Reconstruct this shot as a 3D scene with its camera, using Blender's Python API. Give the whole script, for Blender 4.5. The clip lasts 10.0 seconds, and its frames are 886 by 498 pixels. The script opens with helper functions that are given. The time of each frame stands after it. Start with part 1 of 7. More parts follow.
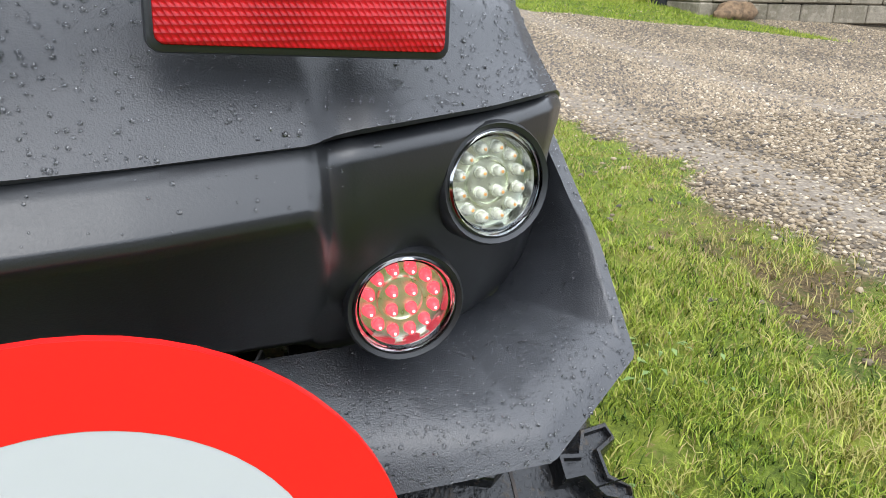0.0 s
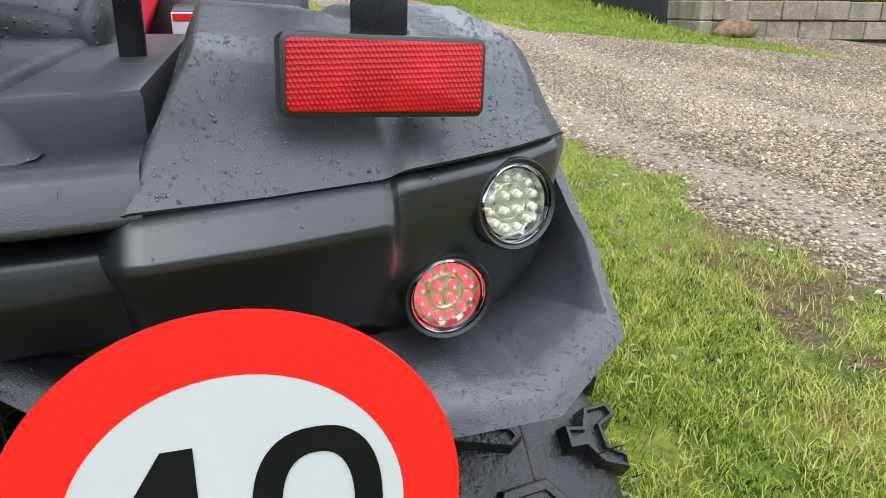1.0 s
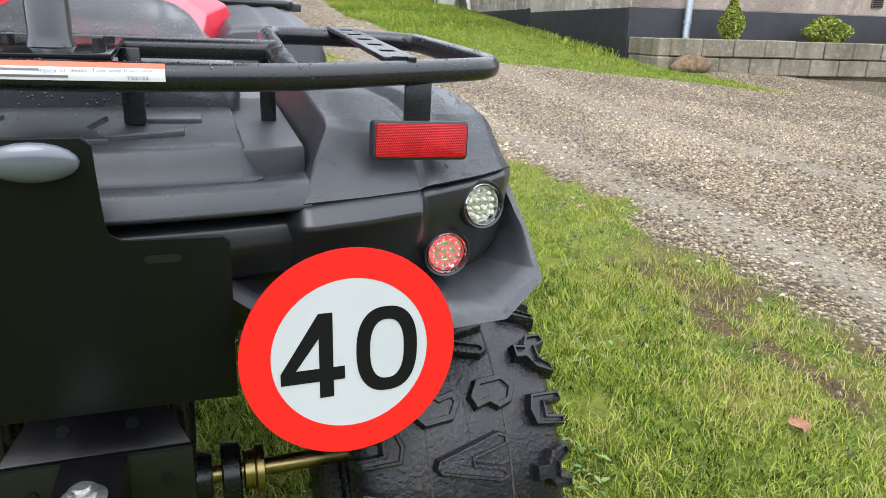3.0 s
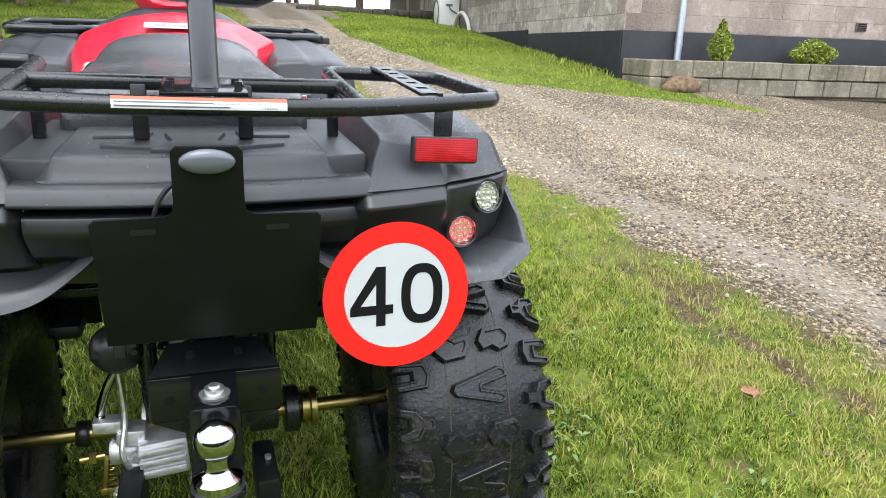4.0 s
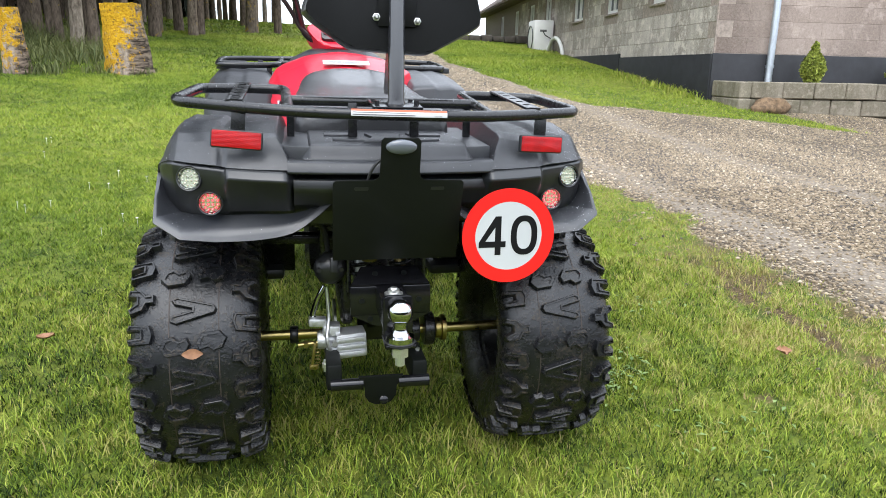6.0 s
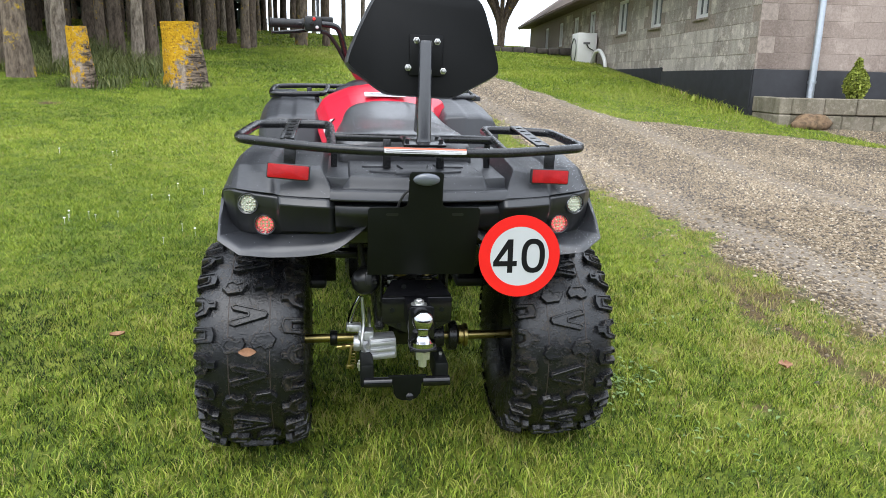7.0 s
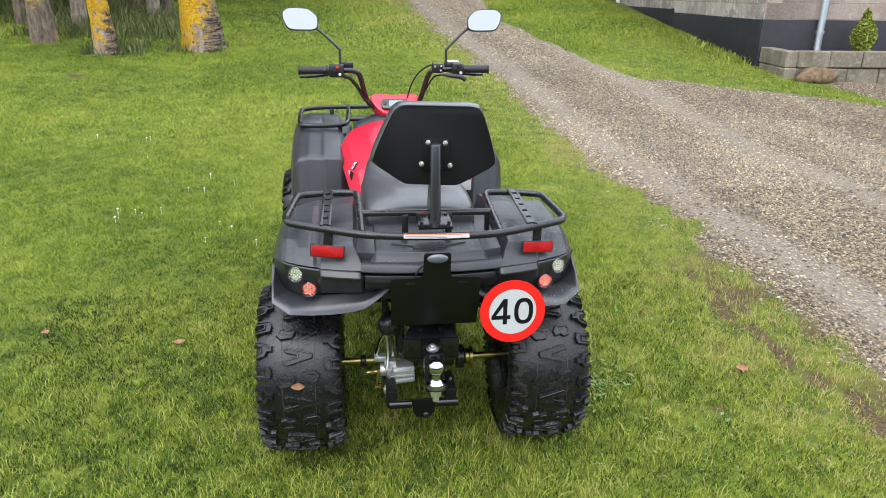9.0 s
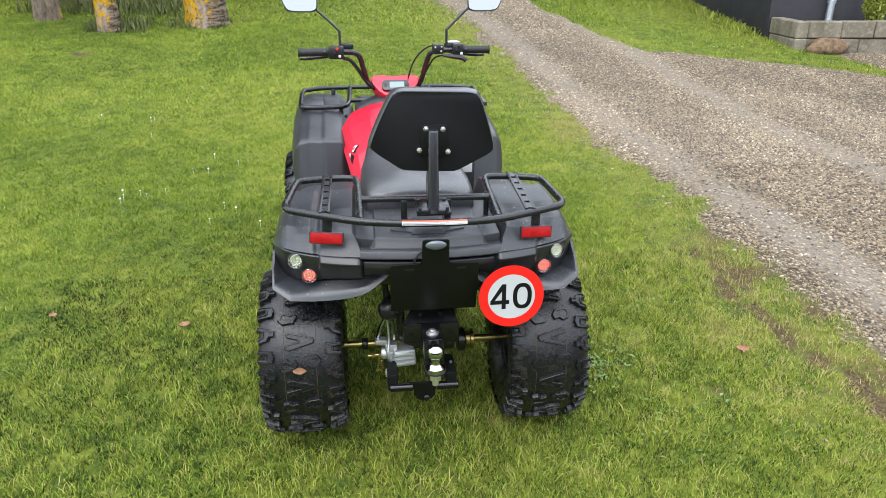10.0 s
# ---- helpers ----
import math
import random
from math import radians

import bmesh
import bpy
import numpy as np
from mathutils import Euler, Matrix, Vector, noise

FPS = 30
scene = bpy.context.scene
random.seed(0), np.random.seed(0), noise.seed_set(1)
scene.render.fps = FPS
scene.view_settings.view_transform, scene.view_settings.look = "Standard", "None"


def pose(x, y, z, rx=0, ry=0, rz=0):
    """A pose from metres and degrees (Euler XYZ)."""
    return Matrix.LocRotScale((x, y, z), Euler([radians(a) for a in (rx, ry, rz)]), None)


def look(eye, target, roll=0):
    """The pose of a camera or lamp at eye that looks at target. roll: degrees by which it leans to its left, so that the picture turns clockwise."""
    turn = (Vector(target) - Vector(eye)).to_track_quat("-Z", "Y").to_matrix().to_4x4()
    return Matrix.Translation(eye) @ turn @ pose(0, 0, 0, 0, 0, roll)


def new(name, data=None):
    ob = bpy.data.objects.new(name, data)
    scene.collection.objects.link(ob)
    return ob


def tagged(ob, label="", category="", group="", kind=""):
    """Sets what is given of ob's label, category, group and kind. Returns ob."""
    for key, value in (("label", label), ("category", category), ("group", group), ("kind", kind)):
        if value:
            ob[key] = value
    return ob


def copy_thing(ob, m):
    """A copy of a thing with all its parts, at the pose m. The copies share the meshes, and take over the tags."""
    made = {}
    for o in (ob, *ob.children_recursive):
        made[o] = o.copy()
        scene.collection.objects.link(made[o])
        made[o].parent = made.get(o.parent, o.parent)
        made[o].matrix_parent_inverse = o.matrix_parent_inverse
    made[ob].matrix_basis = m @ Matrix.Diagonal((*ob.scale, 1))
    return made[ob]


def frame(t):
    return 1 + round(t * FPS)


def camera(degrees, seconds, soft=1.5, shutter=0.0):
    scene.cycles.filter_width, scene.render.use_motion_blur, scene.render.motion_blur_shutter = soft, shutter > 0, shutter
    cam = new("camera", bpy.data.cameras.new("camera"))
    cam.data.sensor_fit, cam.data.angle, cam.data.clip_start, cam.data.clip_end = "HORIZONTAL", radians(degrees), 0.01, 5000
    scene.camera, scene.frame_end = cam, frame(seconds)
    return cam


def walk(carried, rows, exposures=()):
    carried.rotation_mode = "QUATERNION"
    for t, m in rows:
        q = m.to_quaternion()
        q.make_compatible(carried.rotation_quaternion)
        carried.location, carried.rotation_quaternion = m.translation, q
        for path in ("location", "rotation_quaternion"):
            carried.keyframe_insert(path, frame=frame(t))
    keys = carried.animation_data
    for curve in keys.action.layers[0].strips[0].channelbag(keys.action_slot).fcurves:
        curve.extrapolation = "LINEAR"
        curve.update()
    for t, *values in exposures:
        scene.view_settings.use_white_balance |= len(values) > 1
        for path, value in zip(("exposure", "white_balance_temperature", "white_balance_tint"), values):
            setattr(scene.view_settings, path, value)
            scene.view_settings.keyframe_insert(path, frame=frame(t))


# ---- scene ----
from mathutils.bvhtree import BVHTree
cam = camera(63.7, 10.0, soft=0.6)
PATH = [
    (0, (0.295, -0.531, 0.776), (0.843, 1.264, 0.083), 1.1),
    (0.5, (0.283, -0.562, 0.787), (0.818, 1.245, 0.113), 0.6),
    (1, (0.253, -0.615, 0.803), (0.792, 1.198, 0.154), 0.5),
    (1.5, (0.223, -0.677, 0.824), (0.787, 1.137, 0.200), 0.9),
    (2, (0.196, -0.737, 0.836), (0.796, 1.074, 0.236), 1.0),
    (2.5, (0.16, -0.812, 0.843), (0.782, 0.993, 0.246), 1.4),
    (3.8, (0.041, -1.159, 0.911), (0.66, 0.662, 0.361), 2.0),
    (4, (0.005, -1.209, 0.905), (0.635, 0.61, 0.364), 1.9),
    (4.5, (-0.12, -1.343, 0.896), (0.534, 0.472, 0.369), 1.6),
    (5, (-0.189, -1.436, 0.915), (0.418, 0.401, 0.406), 1.7),
    (5.5, (-0.191, -1.579, 0.924), (0.312, 0.291, 0.424), 1.4),
    (6, (-0.185, -1.739, 0.921), (0.208, 0.16, 0.433), 1.3),
    (6.2, (-0.172, -1.797, 0.92), (0.177, 0.116, 0.452), 1.1),
    (7.3, (-0.18, -2.022, 1.066), (0.075, -0.095, 0.593), 1.6),
    (7.5, (-0.19, -2.066, 1.116), (0.045, -0.147, 0.605), 1.5),
    (8, (-0.2, -2.143, 1.25), (0.004, -0.248, 0.645), 0.8),
    (8.5, (-0.205, -2.211, 1.395), (0.011, -0.331, 0.746), 0.7),
    (9, (-0.21, -2.251, 1.486), (0.025, -0.385, 0.808), 0.7),
    (9.5, (-0.194, -2.256, 1.529), (0.03, -0.404, 0.808), 0.4),
    (10, (-0.18, -2.249, 1.526), (0.028, -0.407, 0.776), 0.1),
]
walk(cam, [(t, look(eye, target, roll)) for t, eye, target, roll in PATH], [(0.0, -0.05), (2.5, -0.08), (4.5, 0.10), (6.0, 0.0), (7.5, -0.22), (10.0, -0.12)])

# ---- world, sun, exposure ----
world = bpy.data.worlds.new("world")
scene.world = world
world.use_nodes = True
wn = world.node_tree
wn.nodes.clear()
w_out = wn.nodes.new("ShaderNodeOutputWorld")
w_bg = wn.nodes.new("ShaderNodeBackground")
w_sky = wn.nodes.new("ShaderNodeTexSky")
w_sky.sky_type, w_sky.sun_disc = "NISHITA", False
w_sky.sun_elevation, w_sky.sun_rotation = radians(48), radians(200)
w_mix = wn.nodes.new("ShaderNodeMix")
w_mix.data_type = "RGBA"
w_mix.inputs[0].default_value = 0.8
w_mix.inputs[7].default_value = (10.6, 11.35, 12.5, 1)   # the cloud cover
wn.links.new(w_sky.outputs[0], w_mix.inputs[6])
# an overcast sky is brightest overhead
w_dir = wn.nodes.new("ShaderNodeTexCoord")
w_sep = wn.nodes.new("ShaderNodeSeparateXYZ")
w_lum = wn.nodes.new("ShaderNodeMapRange")
w_lum.inputs["To Min"].default_value, w_lum.inputs["To Max"].default_value = 0.60, 1.30
wn.links.new(w_dir.outputs["Generated"], w_sep.inputs[0])
wn.links.new(w_sep.outputs["Z"], w_lum.inputs["Value"])
w_mul = wn.nodes.new("ShaderNodeVectorMath")
w_mul.operation = "SCALE"
wn.links.new(w_mix.outputs[2], w_mul.inputs[0])
wn.links.new(w_lum.outputs[0], w_mul.inputs["Scale"])
wn.links.new(w_mul.outputs[0], w_bg.inputs[0])
w_bg.inputs[1].default_value = 0.295
wn.links.new(w_bg.outputs[0], w_out.inputs[0])
sun = new("sun", bpy.data.lights.new("sun", "SUN"))
sun.data.energy, sun.data.angle, sun.data.color = 1.5, radians(40), (1.0, 0.97, 0.93)
sun.matrix_world = look((-4, -8, 14), (0, 0, 0))


# ---- materials ----
class Mat:
    """A node material under construction."""

    def __init__(self, name, rough=0.6, metal=0.0, spec=0.5, coat=0.0):
        self.m = bpy.data.materials.new(name)
        self.m.use_nodes = True
        self.t = self.m.node_tree
        self.b = self.t.nodes["Principled BSDF"]
        self.set(Roughness=rough, Metallic=metal)
        self.b.inputs["Specular IOR Level"].default_value = spec
        self.b.inputs["Coat Weight"].default_value = coat
        self.co = None

    def set(self, **kw):
        for k, v in kw.items():
            self.b.inputs[k].default_value = v

    def node(self, kind):
        return self.t.nodes.new(kind)

    def link(self, a, b):
        self.t.links.new(a, b)

    def where(self):
        if self.co is None:
            self.co = self.node("ShaderNodeTexCoord").outputs["Object"]
        return self.co

    def world(self):
        return self.node("ShaderNodeNewGeometry").outputs["Position"]

    def noise(self, scale, detail=4.0, rough=0.6, vec=None, stretch=None):
        n = self.node("ShaderNodeTexNoise")
        n.inputs["Scale"].default_value, n.inputs["Detail"].default_value, n.inputs["Roughness"].default_value = scale, detail, rough
        v = vec or self.where()
        if stretch:
            mp = self.node("ShaderNodeMapping")
            mp.inputs["Scale"].default_value = stretch
            self.link(v, mp.inputs["Vector"])
            v = mp.outputs[0]
        self.link(v, n.inputs["Vector"])
        return n.outputs["Fac"]

    def voronoi(self, scale, feature="F1", out="Distance", vec=None):
        n = self.node("ShaderNodeTexVoronoi")
        n.feature = feature
        n.inputs["Scale"].default_value = scale
        self.link(vec or self.where(), n.inputs["Vector"])
        return n.outputs[out]

    def ramp(self, fac, *stops):
        n = self.node("ShaderNodeValToRGB")
        e = n.color_ramp.elements
        while len(e) < len(stops):
            e.new(0.5)
        for el, (p, c) in zip(e, stops):
            el.position = p
            el.color = (*c, 1) if isinstance(c, tuple) else (c, c, c, 1)
        self.link(fac, n.inputs[0])
        return n.outputs[0]

    def mix(self, fac, a, b, mode="MIX"):
        n = self.node("ShaderNodeMix")
        n.data_type, n.blend_type = "RGBA", mode
        for s, v in ((0, fac), (6, a), (7, b)):
            if isinstance(v, bpy.types.NodeSocket):
                self.link(v, n.inputs[s])
            elif isinstance(v, tuple):
                n.inputs[s].default_value = (*v, 1)
            else:
                n.inputs[s].default_value = v
        return n.outputs[2]

    def math(self, op, a, b=0.0):
        n = self.node("ShaderNodeMath")
        n.operation = op
        for s, v in ((0, a), (1, b)):
            if isinstance(v, bpy.types.NodeSocket):
                self.link(v, n.inputs[s])
            else:
                n.inputs[s].default_value = v
        return n.outputs[0]

    def color(self, c):
        if isinstance(c, tuple):
            self.b.inputs["Base Color"].default_value = (*c, 1)
        else:
            self.link(c, self.b.inputs["Base Color"])
        return self

    def rough(self, f):
        self.link(f, self.b.inputs["Roughness"])
        return self

    def bump(self, h, strength=0.3, dist=0.002):
        n = self.node("ShaderNodeBump")
        n.inputs["Strength"].default_value, n.inputs["Distance"].default_value = strength, dist
        self.link(h, n.inputs["Height"])
        self.link(n.outputs[0], self.b.inputs["Normal"])
        return self

    def attr(self, name):
        n = self.node("ShaderNodeAttribute")
        n.attribute_name = name
        return n.outputs["Fac"]

    def rand(self):
        return self.node("ShaderNodeObjectInfo").outputs["Random"]


def grained_plastic(name, base, rough, grain=1700.0, strength=0.30, spec=0.5, wet=0.0, beads=0.0):
    """Moulded plastic or paint; beads: how strongly fine rain stands on it."""
    k = Mat(name, spec=spec, coat=wet)
    k.set(**{"Coat Roughness": 0.16})
    n1, n2 = k.noise(9, 5), k.noise(grain, 2)
    streak = k.noise(26, 5, 0.7)
    tint = k.ramp(n1, (0.3, tuple(c * 0.8 for c in base)), (0.7, tuple(c * 1.25 for c in base)))
    k.color(k.mix(k.ramp(streak, (0.58, 0.0), (0.74, 0.35)), tint, tuple(c * 1.9 for c in base)))
    k.rough(k.ramp(k.mix(0.35, k.mix(0.5, n1, streak), n2), (0.3, rough - 0.09), (0.7, rough + 0.10)))
    h = n2
    if beads:
        near = k.voronoi(210.0)
        cell = k.node("ShaderNodeSeparateColor")
        k.link(near.node.outputs["Color"], cell.inputs[0])
        few = k.ramp(cell.outputs[0], (0.55, 0.0), (0.62, 1.0))
        drop = k.math("MULTIPLY", few, k.ramp(near, (0.0, 1.0), (0.34, 0.0)))
        h = k.math("ADD", k.math("MULTIPLY", n2, 0.5), k.math("MULTIPLY", drop, 4.0 * beads))
    k.bump(h, strength, 0.0006)
    return k.m


M_PLASTIC = grained_plastic("black_grained_plastic", (0.0232, 0.0247, 0.0290), 0.42, 1300, 0.40, spec=0.66, wet=0.08)
M_FLARE = grained_plastic("wet_flare_plastic", (0.0225, 0.0240, 0.0282), 0.33, 1300, 0.45, spec=0.66, wet=0.25)
M_SMOOTH = grained_plastic("black_satin_plastic", (0.0125, 0.0135, 0.0155), 0.36, 900, 0.10, spec=0.7)
M_SEAT = grained_plastic("seat_vinyl", (0.026, 0.0265, 0.030), 0.40, 420, 0.9, spec=0.9, wet=0.45, beads=0.8)
M_STEEL = grained_plastic("black_powder_coat", (0.0095, 0.0098, 0.0112), 0.26, 700, 0.14, spec=0.55)
M_POLE = grained_plastic("worn_black_pole_paint", (0.019, 0.020, 0.024), 0.22, 700, 0.10, spec=0.9, wet=0.3)
M_FRAME = grained_plastic("black_frame_paint", (0.011, 0.011, 0.0120), 0.28, 300, 0.15, spec=0.5)
M_GLOSS = grained_plastic("black_gloss_paint", (0.0060, 0.0060, 0.0070), 0.15, 500, 0.06, spec=0.5)
M_PLATE = grained_plastic("matt_black_plate", (0.0042, 0.0052, 0.0046), 0.50, 300, 0.15, spec=0.25)
M_BACK = grained_plastic("matt_black_board", (0.0042, 0.0045, 0.0050), 0.55, 300, 0.2, spec=0.2)


def m_tyre():
    k = Mat("tyre_rubber", 0.5, spec=0.5)
    big, mid, fine = k.noise(9, 6, 0.7), k.noise(38, 5, 0.7), k.noise(190, 4)
    mud = k.ramp(k.mix(0.45, k.mix(0.5, big, mid), fine), (0.535, 0.0), (0.61, 1.0))
    k.color(k.mix(k.math("MULTIPLY", mud, 0.62), (0.0085, 0.0090, 0.0105), (0.080, 0.058, 0.036)))
    wet = k.ramp(k.mix(0.5, big, mid), (0.40, 0.13), (0.60, 0.34))
    k.rough(k.mix(mud, wet, (0.6, 0.6, 0.6)))
    k.bump(k.math("ADD", fine, k.math("MULTIPLY", mid, 0.8)), 0.55, 0.0025)
    return k.m


def m_metal(name, base, rough, scale=60.0):
    k = Mat(name, rough, 1.0)
    n = k.noise(scale, 4)
    k.color(k.ramp(n, (0.3, tuple(c * 0.82 for c in base)), (0.7, base)))
    k.rough(k.ramp(n, (0.3, rough * 0.8), (0.7, min(1, rough * 1.4 + 0.02))))
    return k.m


M_TYRE = m_tyre()
M_CHROME = m_metal("chrome", (0.50, 0.51, 0.53), 0.07)
M_ZINC = m_metal("zinc_bolt", (0.80, 0.80, 0.78), 0.38, 300)
M_BRASS = m_metal("yellow_zinc_axle", (0.50, 0.40, 0.16), 0.30, 40)
M_ALU = m_metal("cast_aluminium", (0.74, 0.75, 0.76), 0.5, 200)
M_GALV = m_metal("galvanised_pipe", (0.62, 0.68, 0.74), 0.45, 30)


def m_plain(name, base, rough, var=0.12, scale=12.0, spec=0.5, bump=0.0, coat=0.0):
    k = Mat(name, rough, 0, spec, coat)
    n = k.noise(scale, 5)
    k.color(k.ramp(n, (0.3, tuple(c * (1 - var) for c in base)), (0.7, tuple(min(1, c * (1 + var)) for c in base))))
    if bump:
        k.bump(k.noise(scale * 12, 3), bump, 0.002)
    return k.m


M_RED = m_plain("red_gloss_plastic", (0.60, 0.011, 0.035), 0.36, 0.08, coat=0.2, bump=0.05)
M_SIGN_RED = m_plain("sign_red_film", (0.78, 0.014, 0.012), 0.35, 0.05)
M_SIGN_WHITE = m_plain("sign_white_film", (0.52, 0.535, 0.54), 0.35, 0.03)
M_INK = m_plain("black_ink", (0.006, 0.006, 0.0065), 0.5, spec=0.2)
M_WHITE = m_plain("white_label", (0.60, 0.60, 0.61), 0.4, 0.03)
M_ORANGE = m_plain("orange_label", (0.56, 0.105, 0.045), 0.4, 0.06)
M_GREYINK = m_plain("grey_ink", (0.12, 0.12, 0.12), 0.5)
M_SWITCH = m_plain("red_switch", (0.7, 0.03, 0.02), 0.4)
M_WHITEPAINT = m_plain("white_paint", (0.72, 0.72, 0.70), 0.45, 0.06, 3)
M_STRIPE = m_plain("faded_mould_stripe", (0.040, 0.029, 0.023), 0.6, 0.5, 60)
M_RUBBER = m_plain("black_rubber", (0.014, 0.014, 0.015), 0.55, 0.2, 80, bump=0.2)
M_SOCKET = m_plain("socket_plastic", (0.011, 0.0115, 0.012), 0.36, 0.2, 40, bump=0.1)


def m_reflector():
    k = Mat("red_prism_reflector", 0.24, 0, 0.35, 0.0)
    sep, com = k.node("ShaderNodeSeparateXYZ"), k.node("ShaderNodeCombineXYZ")
    k.link(k.where(), sep.inputs[0])
    k.link(k.math("ADD", sep.outputs[0], k.math("MULTIPLY", sep.outputs[2], 0.5)), com.inputs[0])
    k.link(k.math("MULTIPLY", sep.outputs[2], 0.866), com.inputs[1])
    v = k.voronoi(480.0, vec=com.outputs[0])
    v.node.inputs["Randomness"].default_value = 0.06
    fade = k.noise(45, 4)
    c = k.ramp(v, (0.0, (0.60, 0.010, 0.014)), (0.55, (0.25, 0.003, 0.006)))
    k.color(k.mix(k.ramp(fade, (0.40, 0.0), (0.65, 0.45)), c, (0.55, 0.012, 0.016)))
    k.bump(v, 0.55, 0.001)
    return k.m


def m_glass(name, tint, rough=0.02):
    k = Mat(name, rough)
    k.set(**{"Transmission Weight": 1.0, "IOR": 1.33 if rough == 0.0 else 1.12})
    k.color(tint)
    return k.m


def m_glow(name, base, glow, strength):
    k = Mat(name, 0.25)
    k.color(base)
    k.set(**{"Emission Color": (*glow, 1), "Emission Strength": strength})
    return k.m


M_REFLECT = m_reflector()
M_LENS = m_glass("clear_lens", (0.96, 0.97, 0.95))
M_WINGLASS = Mat("window_glass", 0.06, 0, 0.8).color((0.05, 0.055, 0.06)).m
M_MIRROR = Mat("mirror_glass", 0.03, 1.0).color((0.36, 0.375, 0.40)).m
M_LED = m_plain("clear_led", (0.62, 0.62, 0.56), 0.06, 0.3, 500, spec=1.0)
M_LED_RED = m_glow("lit_red_led", (0.50, 0.05, 0.07), (1.0, 0.11, 0.15), 1.1)
M_CHIP = m_plain("orange_led_chip", (0.75, 0.36, 0.12), 0.3, 0.05)
M_CHIP_RED = m_glow("lit_led_chip", (0.8, 0.2, 0.2), (1.0, 0.22, 0.22), 6.0)
M_LAMPBOARD = m_metal("lamp_reflector", (0.90, 0.92, 0.78), 0.30, 200)
M_WATER = m_glass("rain_drop", (1, 1, 1), 0.0)
M_LAMPGLASS = Mat("grey_lamp_cover", 0.14, 0, 0.8).color((0.11, 0.12, 0.14)).m
M_DISPLAY = Mat("meter_display", 0.1).color((0.24, 0.30, 0.30)).m


def m_ground():
    k = Mat("ground_soil_grass_gravel", 0.9, 0, 0.25)
    p = k.world()
    fine, mid, big = k.noise(90, 5, 0.7, p), k.noise(7, 5, 0.6, p), k.noise(0.8, 4, 0.6, p)
    grass = k.ramp(k.mix(0.35, fine, mid), (0.34, (0.014, 0.022, 0.004)), (0.48, (0.070, 0.106, 0.011)), (0.64, (0.18, 0.225, 0.025)))
    yellow = k.ramp(k.mix(0.4, mid, big), (0.42, 0.0), (0.66, 0.6))
    grass = k.mix(yellow, grass, (0.20, 0.20, 0.030))
    soil = k.ramp(fine, (0.35, (0.024, 0.016, 0.008)), (0.58, (0.120, 0.084, 0.038)), (0.72, (0.25, 0.195, 0.085)))
    cell = k.voronoi(55.0, out="Color", vec=p)
    dist = k.voronoi(55.0, vec=p)
    sep = k.node("ShaderNodeSeparateColor")
    k.link(cell, sep.inputs[0])
    stone = k.ramp(sep.outputs[0], (0.0, (0.075, 0.055, 0.034)), (0.35, (0.20, 0.152, 0.094)), (0.7, (0.30, 0.237, 0.160)), (1.0, (0.46, 0.395, 0.30)))
    stone = k.mix(k.ramp(dist, (0.22, 0.0), (0.62, 0.9)), stone, (0.06, 0.046, 0.032))
    lane = k.noise(1.5, 4, 0.6, p, (1, 0.16, 1))
    track = k.ramp(k.math("ADD", k.attr("track"), k.math("MULTIPLY", k.math("SUBTRACT", k.mix(0.5, lane, mid), 0.5), 0.9)), (0.25, 0.0), (0.85, 0.55))
    stone = k.mix(track, stone, k.ramp(fine, (0.3, (0.190, 0.158, 0.125)), (0.7, (0.33, 0.285, 0.235))))
    stone = k.mix(k.ramp(k.mix(0.5, lane, big), (0.50, 0.0), (0.68, 0.45)), stone, (0.17, 0.14, 0.095))
    edge = k.math("ADD", k.attr("gravel"), k.math("MULTIPLY", k.math("SUBTRACT", mid, 0.5), 0.5))
    bare = k.math("ADD", k.attr("bare"), k.math("MULTIPLY", k.math("SUBTRACT", fine, 0.5), 0.9))
    c = k.mix(k.ramp(bare, (0.42, 0.0), (0.60, 1.0)), grass, soil)
    c = k.mix(k.ramp(edge, (0.34, 0.0), (0.62, 1.0)), c, stone)
    k.color(c)
    k.bump(k.mix(k.ramp(edge, (0.46, 0.0), (0.54, 1.0)), fine, k.math("SUBTRACT", 1.0, dist)), 0.8, 0.012)
    return k.m


def m_blades():
    k = Mat("grass_blades", 0.55, 0, 0.18)
    c = k.ramp(k.attr("tone"), (0.0, (0.010, 0.024, 0.003)), (0.22, (0.052, 0.096, 0.012)), (0.48, (0.182, 0.264, 0.026)), (0.8, (0.350, 0.400, 0.062)), (1.0, (0.36, 0.285, 0.13)))
    k.color(c)
    return k.m


def m_stones():
    k = Mat("gravel_stones", 0.7, 0, 0.4)
    c = k.ramp(k.attr("tone"), (0.0, (0.045, 0.034, 0.024)), (0.3, (0.165, 0.118, 0.066)), (0.65, (0.275, 0.207, 0.125)), (0.9, (0.38, 0.302, 0.205)), (1.0, (0.48, 0.405, 0.30)))
    k.color(k.mix(0.05, c, k.noise(60, 4)))
    return k.m


